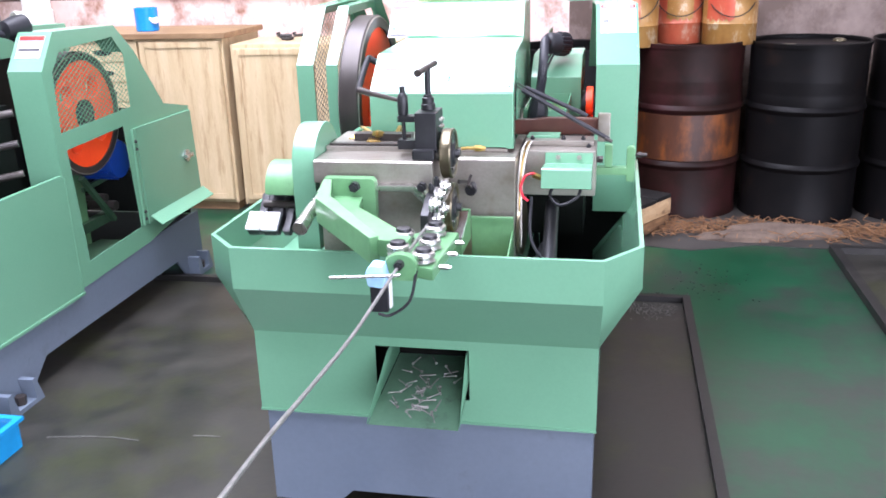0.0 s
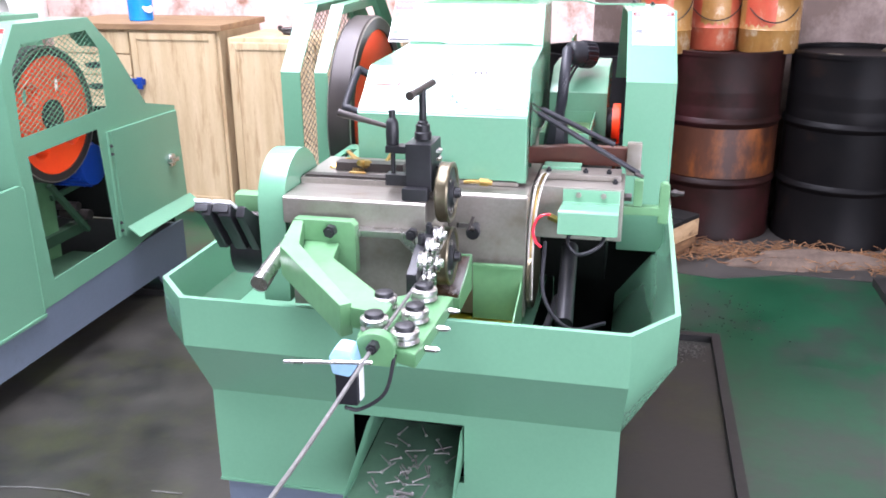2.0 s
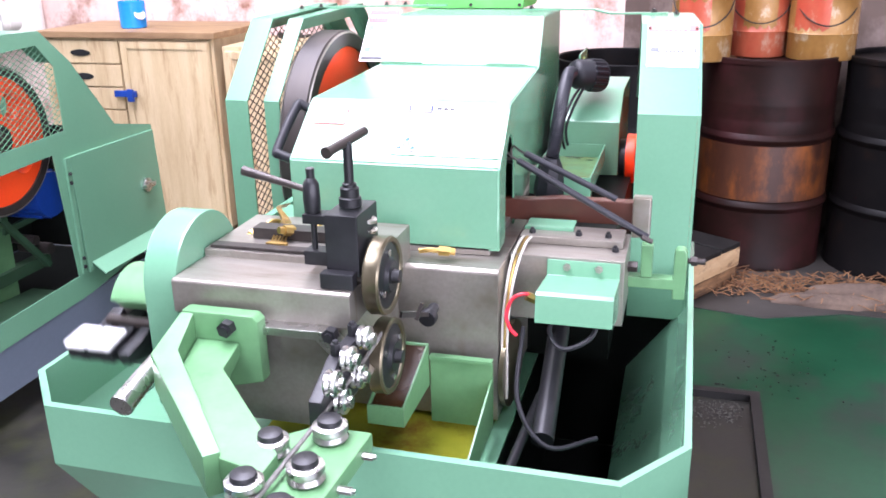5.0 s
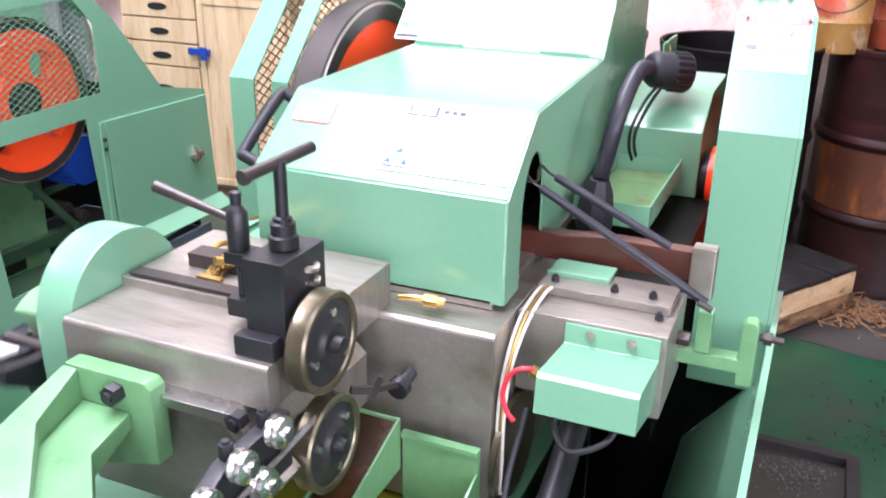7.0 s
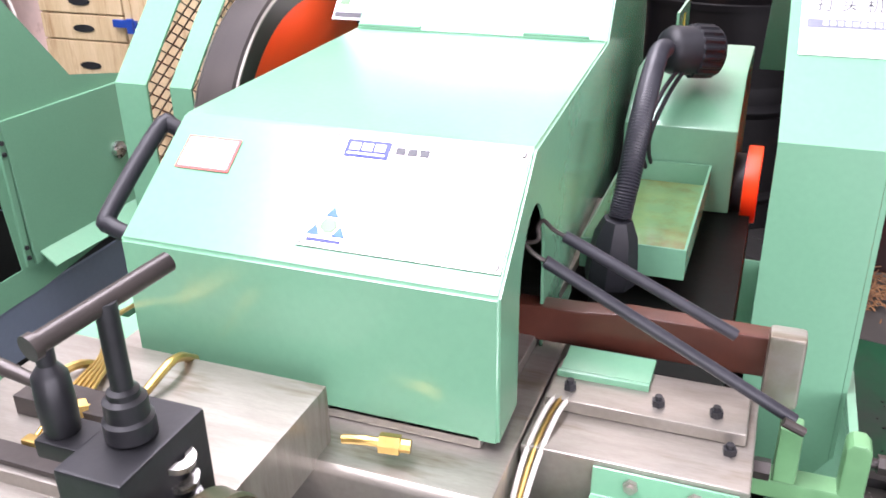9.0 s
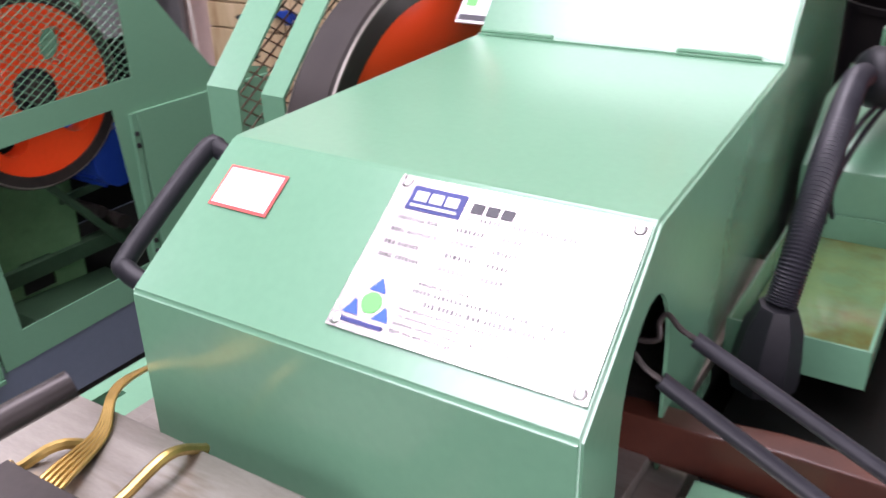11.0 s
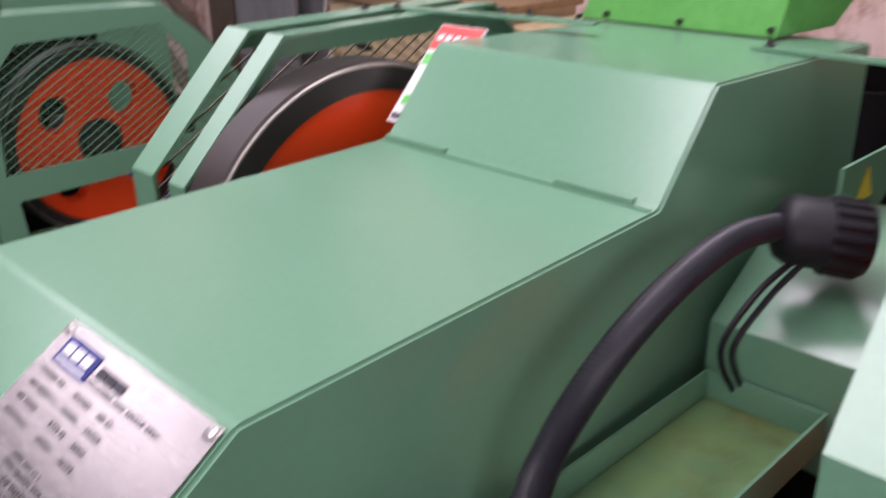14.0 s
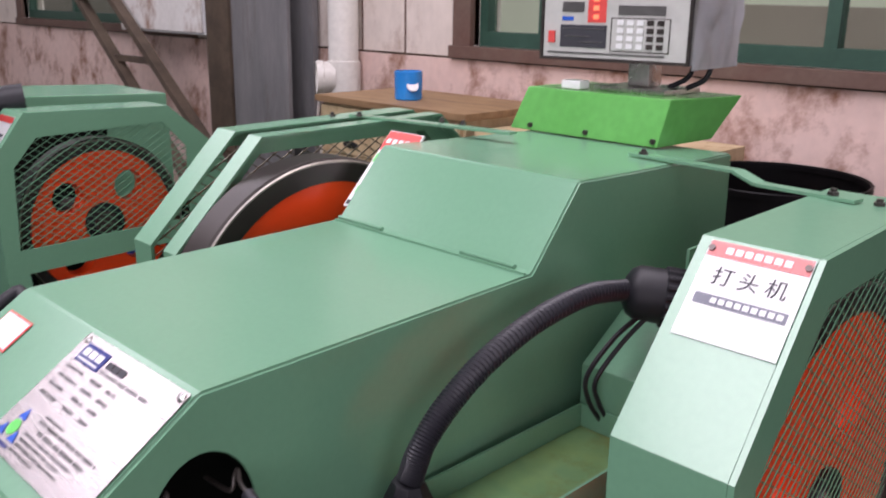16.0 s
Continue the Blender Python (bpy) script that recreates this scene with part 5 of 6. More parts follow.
for x0, x1 in ((-0.526, -0.478), (-0.432, -0.402)):
    for i in range(0, 4):
        bm = bmesh.new()
        (ya, za), (yb, zb) = GL[i], GL[i + 1]
        n = Vector((0, -(zb - za), yb - ya)).normalized()
        prism(bm, [(ya, za), (yb, zb), (yb - 0.004 * n.y, zb - 0.004 * n.z), (ya - 0.004 * n.y, za - 0.004 * n.z)], "x", x0, x1)
        part("guard_flange", bm, GREEN, mach)
bm = bmesh.new()
expanded_mesh(bm, GLi, -0.524, 0.02, 0.002)
part("guard_mesh", bm, BRONZE, mach, "expanded metal mesh", kind="stuff")
FLY = fly_wheel(mach, (-0.364, 3.277, 0.915), -1, 0.272, 0.064)
bm = bmesh.new()
cyl(bm, (-0.38, 3.277, 0.915), (0.12, 3.300, 0.915), 0.026)
part("crankshaft", bm, DARK_STEEL, mach)
# sign board leaning between hood and left guard
SGD = Vector((0, 0.091, 0.098)).normalized()
SGN = Vector((0, -SGD.z, SGD.y))


def sign_patch(name, u0, u1, v0, v1, mat, parent, lift_, thick, label=""):
    """A patch of the leaning sign: u to the right, v up its slope."""
    bm = bmesh.new()
    lo = [Vector((u, 3.282, 1.108)) + v * SGD + lift_ * SGN for u, v in ((u0, v0), (u1, v0), (u1, v1), (u0, v1))]
    a, b = [bm.verts.new(q) for q in lo], [bm.verts.new(q + thick * SGN) for q in lo]
    bm.faces.new(a[::-1])
    bm.faces.new(b)
    for i in range(4):
        j = (i + 1) % 4
        bm.faces.new((a[i], a[j], b[j], b[i]))
    return part(name, bm, mat, parent, label)


sg = sign_patch("sign_board", -0.303, -0.225, 0.008, 0.157, WHITE_LABEL, mach, 0.0, 0.003, "white warning sign board with a red head")
sign_patch("sign_head", -0.3015, -0.227, 0.118, 0.1555, RED_LABEL, sg, 0.0032, 0.0006)
sign_patch("sign_mark", -0.300, -0.284, 0.094, 0.112, GREEN_PRINT, sg, 0.0032, 0.0006)
sign_patch("sign_mark", -0.296, -0.280, 0.034, 0.048, GREEN_PRINT, sg, 0.0032, 0.0006)
sign_patch("sign_line", -0.300, -0.232, 0.012, 0.020, INK, sg, 0.0032, 0.0006)
for k in range(5):
    sign_patch("print_bar", -0.296 + 0.014 * k, -0.287 + 0.014 * k, 0.132, 0.141, WHITE_LABEL, sg, 0.0040, 0.0004)

# right guard with its wheel
GR = [(3.056, 0.62), (3.056, 1.054), (3.208, 1.213), (3.56, 1.207), (3.82, 0.96), (3.82, 0.62)]
GRi = [(3.105, 0.74), (3.105, 1.03), (3.235, 1.165), (3.52, 1.160), (3.65, 1.04), (3.65, 0.74)]


def guard_skew(bm):
    for v in bm.verts:
        v.co.x -= 0.058 * (v.co.y - 3.056)


bm = bmesh.new()
holed(bm, GR, [GRi], "x", 0.481, 0.487)
guard_skew(bm)
part("guard_side", bm, GREEN, mach)
gc = GR[:5]
bm = bmesh.new()
prism(bm, gc + [(y + (0.004 if k < 2 else 0.0), z - (0.005 if k > 0 else 0.0)) for k, (y, z) in reversed(list(enumerate(gc)))], "x", 0.366, 0.4805)
guard_skew(bm)
part("guard_casing", bm, GREEN, mach, "folded sheet guard casing")
bm = bmesh.new()
expanded_mesh(bm, GRi, 0.483, 0.0165, 0.0011)
guard_skew(bm)
part("guard_mesh", bm, GREEN, mach, "expanded metal mesh", kind="stuff")
FLY2 = fly_wheel(mach, (0.425, 3.36, 0.89), 1, 0.262, 0.06)
bm = bmesh.new()
cyl(bm, (0.330, 3.36, 0.89), (0.352, 3.36, 0.89), 0.058, seg=32)
part("pulley_boss", bm, ORANGE, mach, "orange pulley boss", 0.003)
G1 = Vector((0, 3.208 - 3.056, 1.213 - 1.054)).normalized()
G1N = Vector((0, -G1.z, G1.y))


def on_guard(u, v, lift_):
    p = Vector((u, 3.056, 1.054)) + v * G1 + lift_ * G1N
    p.x -= 0.058 * (p.y - 3.056)
    return p


def guard_patch(name, u0, u1, v0, v1, mat, parent, lift_, label=""):
    bm = bmesh.new()
    pts = ((u0, v0), (u1, v0), (u1, v1), (u0, v1))
    lo, hi = [bm.verts.new(on_guard(u, v, lift_)) for u, v in pts], [bm.verts.new(on_guard(u, v, lift_ + 0.0006)) for u, v in pts]
    bm.faces.new(lo[::-1])
    bm.faces.new(hi)
    for i in range(4):
        j = (i + 1) % 4
        bm.faces.new((lo[i], lo[j], hi[j], hi[i]))
    return part(name, bm, mat, parent, label)


lab = guard_patch("label_plate", 0.378, 0.480, 0.112, 0.216, WHITE_LABEL, mach, 0.001, "white machine label with red head")
guard_patch("label_head", 0.379, 0.479, 0.199, 0.2155, FADED_RED, lab, 0.0017)
guard_patch("label_strip", 0.385, 0.475, 0.148, 0.159, FADED_INK, lab, 0.0017)
for k in range(9):
    guard_patch("print_bar", 0.402 + 0.008 * k, 0.4075 + 0.008 * k, 0.1508, 0.1562, WHITE_LABEL, lab, 0.0024)
for k in range(7):
    guard_patch("print_bar", 0.397 + 0.0095 * k, 0.404 + 0.0095 * k, 0.2035, 0.2105, WHITE_LABEL, lab, 0.0024)
for u in (0.382, 0.476):
    bm = bmesh.new()
    cyl(bm, on_guard(u, 0.2070, 0.0018), on_guard(u, 0.2070, 0.004), 0.0035, seg=10)
    part("rivet", bm, BROWN, lab)


def words(text, size, m, mat, parent, name):
    cu = bpy.data.curves.new(name, "FONT")
    cu.body, cu.size, cu.extrude, cu.align_x, cu.align_y, cu.space_character = text, size, 0.0002, "CENTER", "CENTER", 1.5
    tmp = bpy.data.objects.new(name, cu)
    me = bpy.data.meshes.new_from_object(tmp)
    bpy.data.objects.remove(tmp)
    me.materials.append(mat)
    ob = new(name, me)
    ob.parent = parent
    ob.matrix_basis = Matrix.Translation(-ORIGIN[parent]) @ m
    ORIGIN[ob] = ORIGIN[parent]
    return ob


gm = Matrix.Translation(on_guard(0.430, 0.178, 0.002)) @ Matrix(((1, 0, 0), (0, G1.y, G1N.y), (0, G1.z, G1N.z))).to_4x4()
words("打头机", 0.021, gm, INK, lab, "label_lettering")
# tie strap from hood roof to right guard
bm = bmesh.new()
for a, b in (((0.045, 3.56, 1.2135), (0.225, 3.535, 1.2165)), ((0.225, 3.535, 1.2165), (0.268, 3.512, 1.2085)), ((0.268, 3.512, 1.2085), (0.40, 3.49, 1.2115))):
    beam(bm, a, b, 0.02, 0.004)
part("tie_strap", bm, GREEN, mach, "flat green tie strap")
for p in ((0.065, 3.557, 1.2155), (0.368, 3.495, 1.2135), (0.420, 3.50, 1.2085)):
    bolt(mach, p, (0, 0, 1), 0.007, 0.004, DARK_STEEL)
for p in ((-0.50, 3.42, 1.225), (-0.46, 3.45, 1.227), (-0.30, 3.50, 1.229), (-0.25, 3.50, 1.2295)):
    bolt(mach, p, (0, 0, 1), 0.006, 0.004, DARK_STEEL)
bm = bmesh.new()
beam(bm, (-0.49, 3.46, 1.226), (-0.14, 3.50, 1.2285), 0.022, 0.004)
part("tie_strap", bm, GREEN, mach)

OFFSET = Vector((0, -0.008, 0.020))
# slide side: die block, cover box, lever, rods
bm = bmesh.new()
box(bm, 0.190, 0.380, 2.657, 2.80, 0.757, 0.872)
part("die_block", bm, STEEL, mach, "", 0.003)
bm = bmesh.new()
box(bm, 0.196, 0.372, 2.715, 2.785, 0.8725, 0.885)
part("die_cap", bm, STEEL, mach, "", 0.002)
bm = bmesh.new()
box(bm, 0.200, 0.284, 2.757, 2.80, 0.8855, 0.8915)
box(bm, 0.198, 0.284, 2.752, 2.757, 0.862, 0.8915)
part("small_cover", bm, GREEN, mach, "", 0.002)
for p in ((0.295, 2.735, 0.885), (0.345, 2.735, 0.885), (0.36, 2.703, 0.872), (0.215, 2.735, 0.885)):
    bolt(mach, p, (0, 0, 1), 0.006, 0.006)
bm = bmesh.new()
prism(bm, [(2.530, 0.808), (2.536, 0.852), (2.542, 0.856), (2.650, 0.842), (2.6535, 0.868), (2.6565, 0.868), (2.6565, 0.778), (2.640, 0.778)], "x", 0.254, 0.373)
gb_ = part("cover_box", bm, GREEN, mach, "green sheet cover box with a bolted tab", 0.002)
for p in ((0.287, 2.6535, 0.857), (0.339, 2.6535, 0.857)):
    bolt(gb_, p, (0, -1, 0.1), 0.0065, 0.005, STEEL)
bm = bmesh.new()
prism(bm, [(0.13, 0.880), (0.395, 0.882), (0.395, 0.925), (0.25, 0.926), (0.205, 0.921), (0.13, 0.919)], "y", 2.815, 2.840)
part("slide_lever", bm, BROWN, mach, "oily red-brown lever bar", 0.004)
bm = bmesh.new()
box(bm, 0.380, 0.412, 2.79, 2.8145, 0.868, 0.942)
part("lever_block", bm, STEEL, mach, "", 0.004)
OFFSET = Vector((0, 0, 0))
for a, b in (((0.188, 2.724, 1.033), (0.409, 2.745, 0.904)), ((0.190, 2.787, 1.030), (0.352, 2.782, 0.957))):
    bm = bmesh.new()
    a, b = Vector(a), Vector(b)
    cyl(bm, a, b, 0.0058, seg=14)
    rod = part("push_rod", bm, GREY_RUBBER, mach, "dark push rod")
    bm = bmesh.new()
    n = (a - b).normalized()
    tube(bm, smooth_path([a, a + 0.012 * n, a + 0.019 * n + Vector((-0.004, 0.004, 0.003)), a + 0.016 * n + Vector((-0.012, 0.004, -0.003)), a + Vector((-0.028, 0, -0.010)), a + Vector((-0.07, 0, -0.014))], 5), 0.0021, 8)
    part("hook", bm, DARK_STEEL, rod, "bent wire hook at the rod end")
bm = bmesh.new()
cyl(bm, (0.40, 2.735, 0.907), (0.418, 2.736, 0.899), 0.0045, seg=10)
part("rod_end", bm, DARK_STEEL, mach)
OFFSET = Vector((0, -0.008, 0.020))
bm = bmesh.new()
prism(bm, [(0.3745, 0.785), (0.456, 0.785), (0.456, 0.768), (0.478, 0.768), (0.478, 0.855), (0.472, 0.861), (0.461, 0.861), (0.456, 0.855), (0.456, 0.806), (0.3745, 0.806)], "y", 2.765, 2.790)
part("side_bracket", bm, GREEN_CAST, mach, "cast green end bracket", 0.004)
bm = bmesh.new()
box(bm, 0.400, 0.420, 2.762, 2.786, 0.807, 0.866)
part("spring_post", bm, GREEN_CAST, mach, "", 0.003)
bm = bmesh.new()
cyl(bm, (0.478, 2.777, 0.838), (0.508, 2.777, 0.838), 0.005, seg=12)
cyl(bm, (0.484, 2.777, 0.838), (0.494, 2.777, 0.838), 0.009, seg=6)
part("adjusting_bolt", bm, DARK_STEEL, mach)
bm = bmesh.new()
cyl(bm, (0.3745, 2.745, 0.832), (0.396, 2.745, 0.832), 0.010, seg=6)
part("lock_nut", bm, DARK_STEEL, mach)
OFFSET = Vector((0, 0, 0))
# works under the slide
bm = bmesh.new()
lathe(bm, (0.194, 2.63, 0.70), (1, -0.05, 0), [(0.0005, 0), (0.075, 0), (0.075, 0.008), (0.0005, 0.008)], 36)
part("cam_disc", bm, BRONZE, mach, "oily bronze cam disc")
bm = bmesh.new()
cyl(bm, (0.28, 2.46, 0.66), (0.27, 2.70, 0.74), 0.018)
cyl(bm, (0.24, 2.40, 0.64), (0.255, 2.60, 0.66), 0.008)
part("slide_rod", bm, BLACK, mach)
OFFSET = Vector((0.003, -0.030, 0.016))
# oily catch box under the rolls, and the plates in front of the bed
bm = bmesh.new()
x0, x1, y0, y1, z0 = 0.021, 0.079, 2.418, 2.556, 0.681
rim_z = lambda y: 0.712 + 0.044 * (y - y0) / (y1 - y0)
ring = lambda k, top: [bm.verts.new((x, y, (rim_z(y) if top else z0 + k))) for x, y in ((x0 + k, y0 + k), (x1 - k, y0 + k), (x1 - k, y1 - k), (x0 + k, y1 - k))]
rings = [ring(0, False), ring(0, True), ring(0.003, True), ring(0.003, False)]
bm.faces.new(rings[0][::-1])
bm.faces.new(rings[-1])
for a, b in zip(rings, rings[1:]):
    for i in range(4):
        bm.faces.new((a[i], a[(i + 1) % 4], b[(i + 1) % 4], b[i]))
cb = part("chip_box", bm, GREEN_CAST, mach, "small green catch box")
bm = bmesh.new()
prism(bm, [(y0 + 0.004, z0 + 0.004), (y1 - 0.004, z0 + 0.004), (y1 - 0.004, 0.752), (y0 + 0.004, 0.708)], "x", x0 + 0.004, x1 - 0.004)
part("sludge", bm, SLUDGE, cb, "brown oil sludge")
bm = bmesh.new()
prism(bm, [(2.560, 0.612), (2.566, 0.612), (2.566, 0.735), (2.553, 0.735), (2.553, 0.730), (2.560, 0.730)], "x", 0.080, 0.184)
part("splash_plate", bm, GREEN_CAST, mach, "green splash plate below the bed")
bm = bmesh.new()
prism(bm, [(2.36, 0.612), (2.5595, 0.612), (2.5595, 0.70), (2.36, 0.64)], "x", 0.1805, 0.1835)
part("splash_cheek", bm, GREEN_CAST, mach)
OFFSET = Vector((0, -0.008, 0.036))
# loose cable loop and hoses under the cover box
for pts in (((0.285, 2.57, 0.797), (0.275, 2.55, 0.77), (0.30, 2.53, 0.752), (0.34, 2.54, 0.77), (0.350, 2.57, 0.797)), ((0.225, 2.60, 0.75), (0.235, 2.50, 0.67), (0.29, 2.45, 0.625), (0.36, 2.50, 0.620))):
    bm = bmesh.new()
    tube(bm, smooth_path(pts), 0.004, 8)
    part("cable", bm, RUBBER, mach)
OFFSET = Vector((0, 0, 0))
# rear oil pan and motor box between hood and guard
bm = bmesh.new()
x0, x1, y0, y1, z0, z1 = 0.162, 0.285, 2.998, 3.30, 0.896, 0.934
open_box(bm, x0, x1, y0, y1, z0, z1)
part("rear_pan", bm, GREEN, mach, "shallow green oil pan")
bm = bmesh.new()
box(bm, x0 + 0.004, x1 - 0.004, y0 + 0.004, y1 - 0.004, z0 + 0.004, z0 + 0.008)
part("pan_oil", bm, GREEN_OIL, mach, "thin oil in the pan")
bm = bmesh.new()
prism(bm, [(3.305, 0.86), (3.305, 0.985), (3.40, 1.045), (3.60, 1.045), (3.60, 0.86)], "x", 0.155, 0.315)
part("bearing_cover", bm, GREEN, mach, "", 0.004)
bm = bmesh.new()
prism(bm, [(3.47, 1.046), (3.60, 1.046), (3.62, 1.06), (3.62, 1.115), (3.47, 1.115)], "x", 0.198, 0.202)
rp_ = part("rear_plate", bm, GREEN, mach, "upright green end plate")
bm = bmesh.new()
prism(bm, [(3.515, 1.066), (3.560, 1.066), (3.5375, 1.104)], "x", 0.2025, 0.2032)
part("warning_mark", bm, YELLOW_MARK, rp_, "yellow warning triangle")
bm = bmesh.new()
cyl(bm, (0.316, 3.36, 0.89), (0.345, 3.36, 0.89), 0.045, seg=28)
part("drive_shaft", bm, BLACK, mach)
# block fills the gap below the pan, its shade put into the near-black
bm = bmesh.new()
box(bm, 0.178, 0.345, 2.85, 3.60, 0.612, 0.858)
part("slide_body", bm, SUMP_SHADE, mach, "oily slide body, near-black for the shade around it")

OFFSET = Vector((0.002, -0.010, 0.010))
# oil pipes and brass fittings
for k in range(3):
    bm = bmesh.new()
    o = 0.006 * k
    tube(bm, smooth_path([(0.205 + o, 2.735, 0.892), (0.199 + o, 2.700, 0.892), (0.194 + o, 2.655, 0.876), (0.192 + o * 0.8, 2.615, 0.840), (0.1905 + o * 0.7, 2.592, 0.78), (0.191 + o * 0.7, 2.585, 0.65)]), 0.0024, 8)
    part("oil_pipe", bm, (WHITE_WIRE, BRASS, WHITE_WIRE)[k], mach)
bm = bmesh.new()
tube(bm, smooth_path([(0.246, 2.60, 0.826), (0.228, 2.59, 0.840), (0.208, 2.585, 0.832), (0.199, 2.58, 0.805), (0.206, 2.575, 0.785), (0.218, 2.57, 0.775)]), 0.0032, 8)
part("red_cable", bm, RED_WIRE, mach)
bm = bmesh.new()
cyl(bm, (0.229, 2.594, 0.836), (0.248, 2.60, 0.826), 0.008, seg=6)
part("brass_fitting", bm, BRASS, mach)
for pts in (((-0.17, 2.60, 0.915), (-0.185, 2.56, 0.945), (-0.20, 2.53, 0.937)), ((-0.11, 2.62, 0.93), (-0.10, 2.58, 0.955), (-0.105, 2.53, 0.943), (-0.125, 2.50, 0.952)), ((0.050, 2.596, 0.898), (0.068, 2.598, 0.900), (0.082, 2.601, 0.899))):
    bm = bmesh.new()
    tube(bm, smooth_path(pts), 0.0042, 8)
    part("oil_pipe", bm, BRASS, mach)
    bm = bmesh.new()
    p, q = Vector(pts[-1]), Vector(pts[-2])
    d = (p - q).normalized()
    cyl(bm, p, p + d * 0.018, 0.0088, seg=6)
    cyl(bm, p + d * 0.018, p + d * 0.027, 0.006, seg=8)
    part("brass_fitting", bm, BRASS, mach)
for k in range(5):
    o = 0.005 * k
    bm = bmesh.new()
    tube(bm, smooth_path([(-0.150 + o, 2.47 + 0.3 * o, 0.941), (-0.165 + o, 2.53, 0.947), (-0.185 + 0.6 * o, 2.585, 0.940), (-0.215 + 0.3 * o, 2.63, 0.945), (-0.235, 2.70 + o, 0.925)]), 0.0019, 8)
    part("oil_pipe", bm, BRASS, mach)
bm = bmesh.new()
box(bm, -0.154, -0.120, 2.458, 2.468, 0.9385, 0.945)
part("pipe_clip", bm, BRASS, mach, "", 0.002)
OFFSET = Vector((0, 0, 0))
bm = bmesh.new()
holed(bm, [(-0.335, 2.56), (-0.268, 2.56), (-0.268, 3.02), (-0.335, 3.02)], [[(-0.318, y), (-0.300, y), (-0.300, y + 0.085), (-0.318, y + 0.085)] for y in (2.60, 2.74, 2.88)], "z", 0.872, 0.878)
part("slotted_rail", bm, GREEN, mach, "green slotted rail along the bed")
bm = bmesh.new()
box(bm, -0.262, -0.21, 2.64, 2.95, 0.872, 0.886)
part("side_ledge", bm, STEEL, mach)

# ---- work lamp with ribbed hose ----
lamp = thing("work_lamp", (0.215, 2.955, 0.93), "black work lamp on a ribbed flexible hose", "lamp")
bm = bmesh.new()
lathe(bm, (0.207, 2.955, 0.905), (0.07, -0.06, 1), [(0.0005, 0), (0.029, 0), (0.030, 0.010), (0.028, 0.034), (0.0245, 0.060), (0.0160, 0.080), (0.0005, 0.083)], 8)
part("foot", bm, RUBBER, lamp, "", 0.002)
bm = bmesh.new()
hose = smooth_path([(0.214, 2.95, 0.985), (0.218, 2.963, 1.02), (0.218, 2.998, 1.052), (0.216, 3.058, 1.082), (0.212, 3.14, 1.102), (0.206, 3.235, 1.106), (0.204, 3.325, 1.092)], 26)
tube(bm, hose, 0.0135, 14, True)
part("hose", bm, GREY_RUBBER, lamp, "ribbed grey plastic hose")
bm = bmesh.new()
HB, HA = Vector((0.197, 3.325, 1.090)), Vector((0.80, 0.58, -0.12)).normalized()
lathe(bm, HB, HA, [(0.0005, 0), (0.017, 0.0), (0.028, 0.006), (0.034, 0.016), (0.0345, 0.084), (0.031, 0.086), (0.0005, 0.080)], 32)
part("head", bm, RUBBER, lamp)
bm = bmesh.new()
hu = HA.orthogonal().normalized()
hv = HA.cross(hu)
rings = [[bm.verts.new(HB + HA * d + (r if k % 4 < 2 else r - 0.0028) * (math.cos(math.pi * k / 36) * hu + math.sin(math.pi * k / 36) * hv)) for k in range(72)] for d, r in ((0.046, 0.0355), (0.048, 0.0382), (0.078, 0.0382), (0.081, 0.0355))]
for a, b in zip(rings, rings[1:]):
    for k in range(72):
        bm.faces.new((a[k], a[(k + 1) % 72], b[(k + 1) % 72], b[k]))
part("ribbed_collar", bm, RUBBER, lamp, "ribbed black collar of the lamp")
bm = bmesh.new()
tube(bm, smooth_path([(0.224, 3.325, 1.065), (0.206, 3.295, 1.035), (0.192, 3.265, 0.99), (0.188, 3.280, 0.95), (0.192, 3.30, 0.920)]), 0.0032, 8)
tube(bm, smooth_path([(0.232, 3.330, 1.065), (0.214, 3.303, 1.030), (0.199, 3.275, 0.985), (0.196, 3.288, 0.95), (0.201, 3.305, 0.920)]), 0.0032, 8)
part("flex", bm, RUBBER, lamp)

# ---- control box on its plinth ----
con = thing("control_box", (-0.02, 3.75, 1.25), "grey control box in clear wrap on a bright green plinth", "control box")
bm = bmesh.new()
lo = [(-0.192, 3.553), (0.088, 3.553), (0.095, 3.70), (-0.175, 3.70)]
hi = [(-0.172, 3.572), (0.094, 3.572), (0.124, 3.73), (-0.16, 3.73)]
v0, v1 = [bm.verts.new((x, y, 1.2535)) for x, y in lo], [bm.verts.new((x, y, 1.322)) for x, y in hi]
bm.faces.new(v0[::-1])
bm.faces.new(v1)
for i in range(4):
    bm.faces.new((v0[i], v0[(i + 1) % 4], v1[(i + 1) % 4], v1[i]))
part("plinth", bm, GREEN_BRIGHT, con, "bright green folded plinth", 0.003)
for x in (-0.15, -0.04, 0.08):
    bm = bmesh.new()
    cyl(bm, (x, 3.560, 1.262), (x, 3.5515, 1.262), 0.0042, seg=10)
    part("screw", bm, DARK_STEEL, con)
bm = bmesh.new()
box(bm, -0.115, -0.078, 3.585, 3.612, 1.3225, 1.336)
part("cap", bm, WHITE_NYLON, con, "white plastic cap", 0.003)
bm = bmesh.new()
box(bm, -0.065, 0.062, 3.605, 3.71, 1.3225, 1.330)
part("post_flange", bm, BRIGHT_STEEL, con, "", 0.001)
bm = bmesh.new()
box(bm, -0.024, 0.014, 3.636, 3.674, 1.3305, 1.378)
part("post", bm, BRIGHT_STEEL, con, "bright square post", 0.002)
CA = math.radians(9)
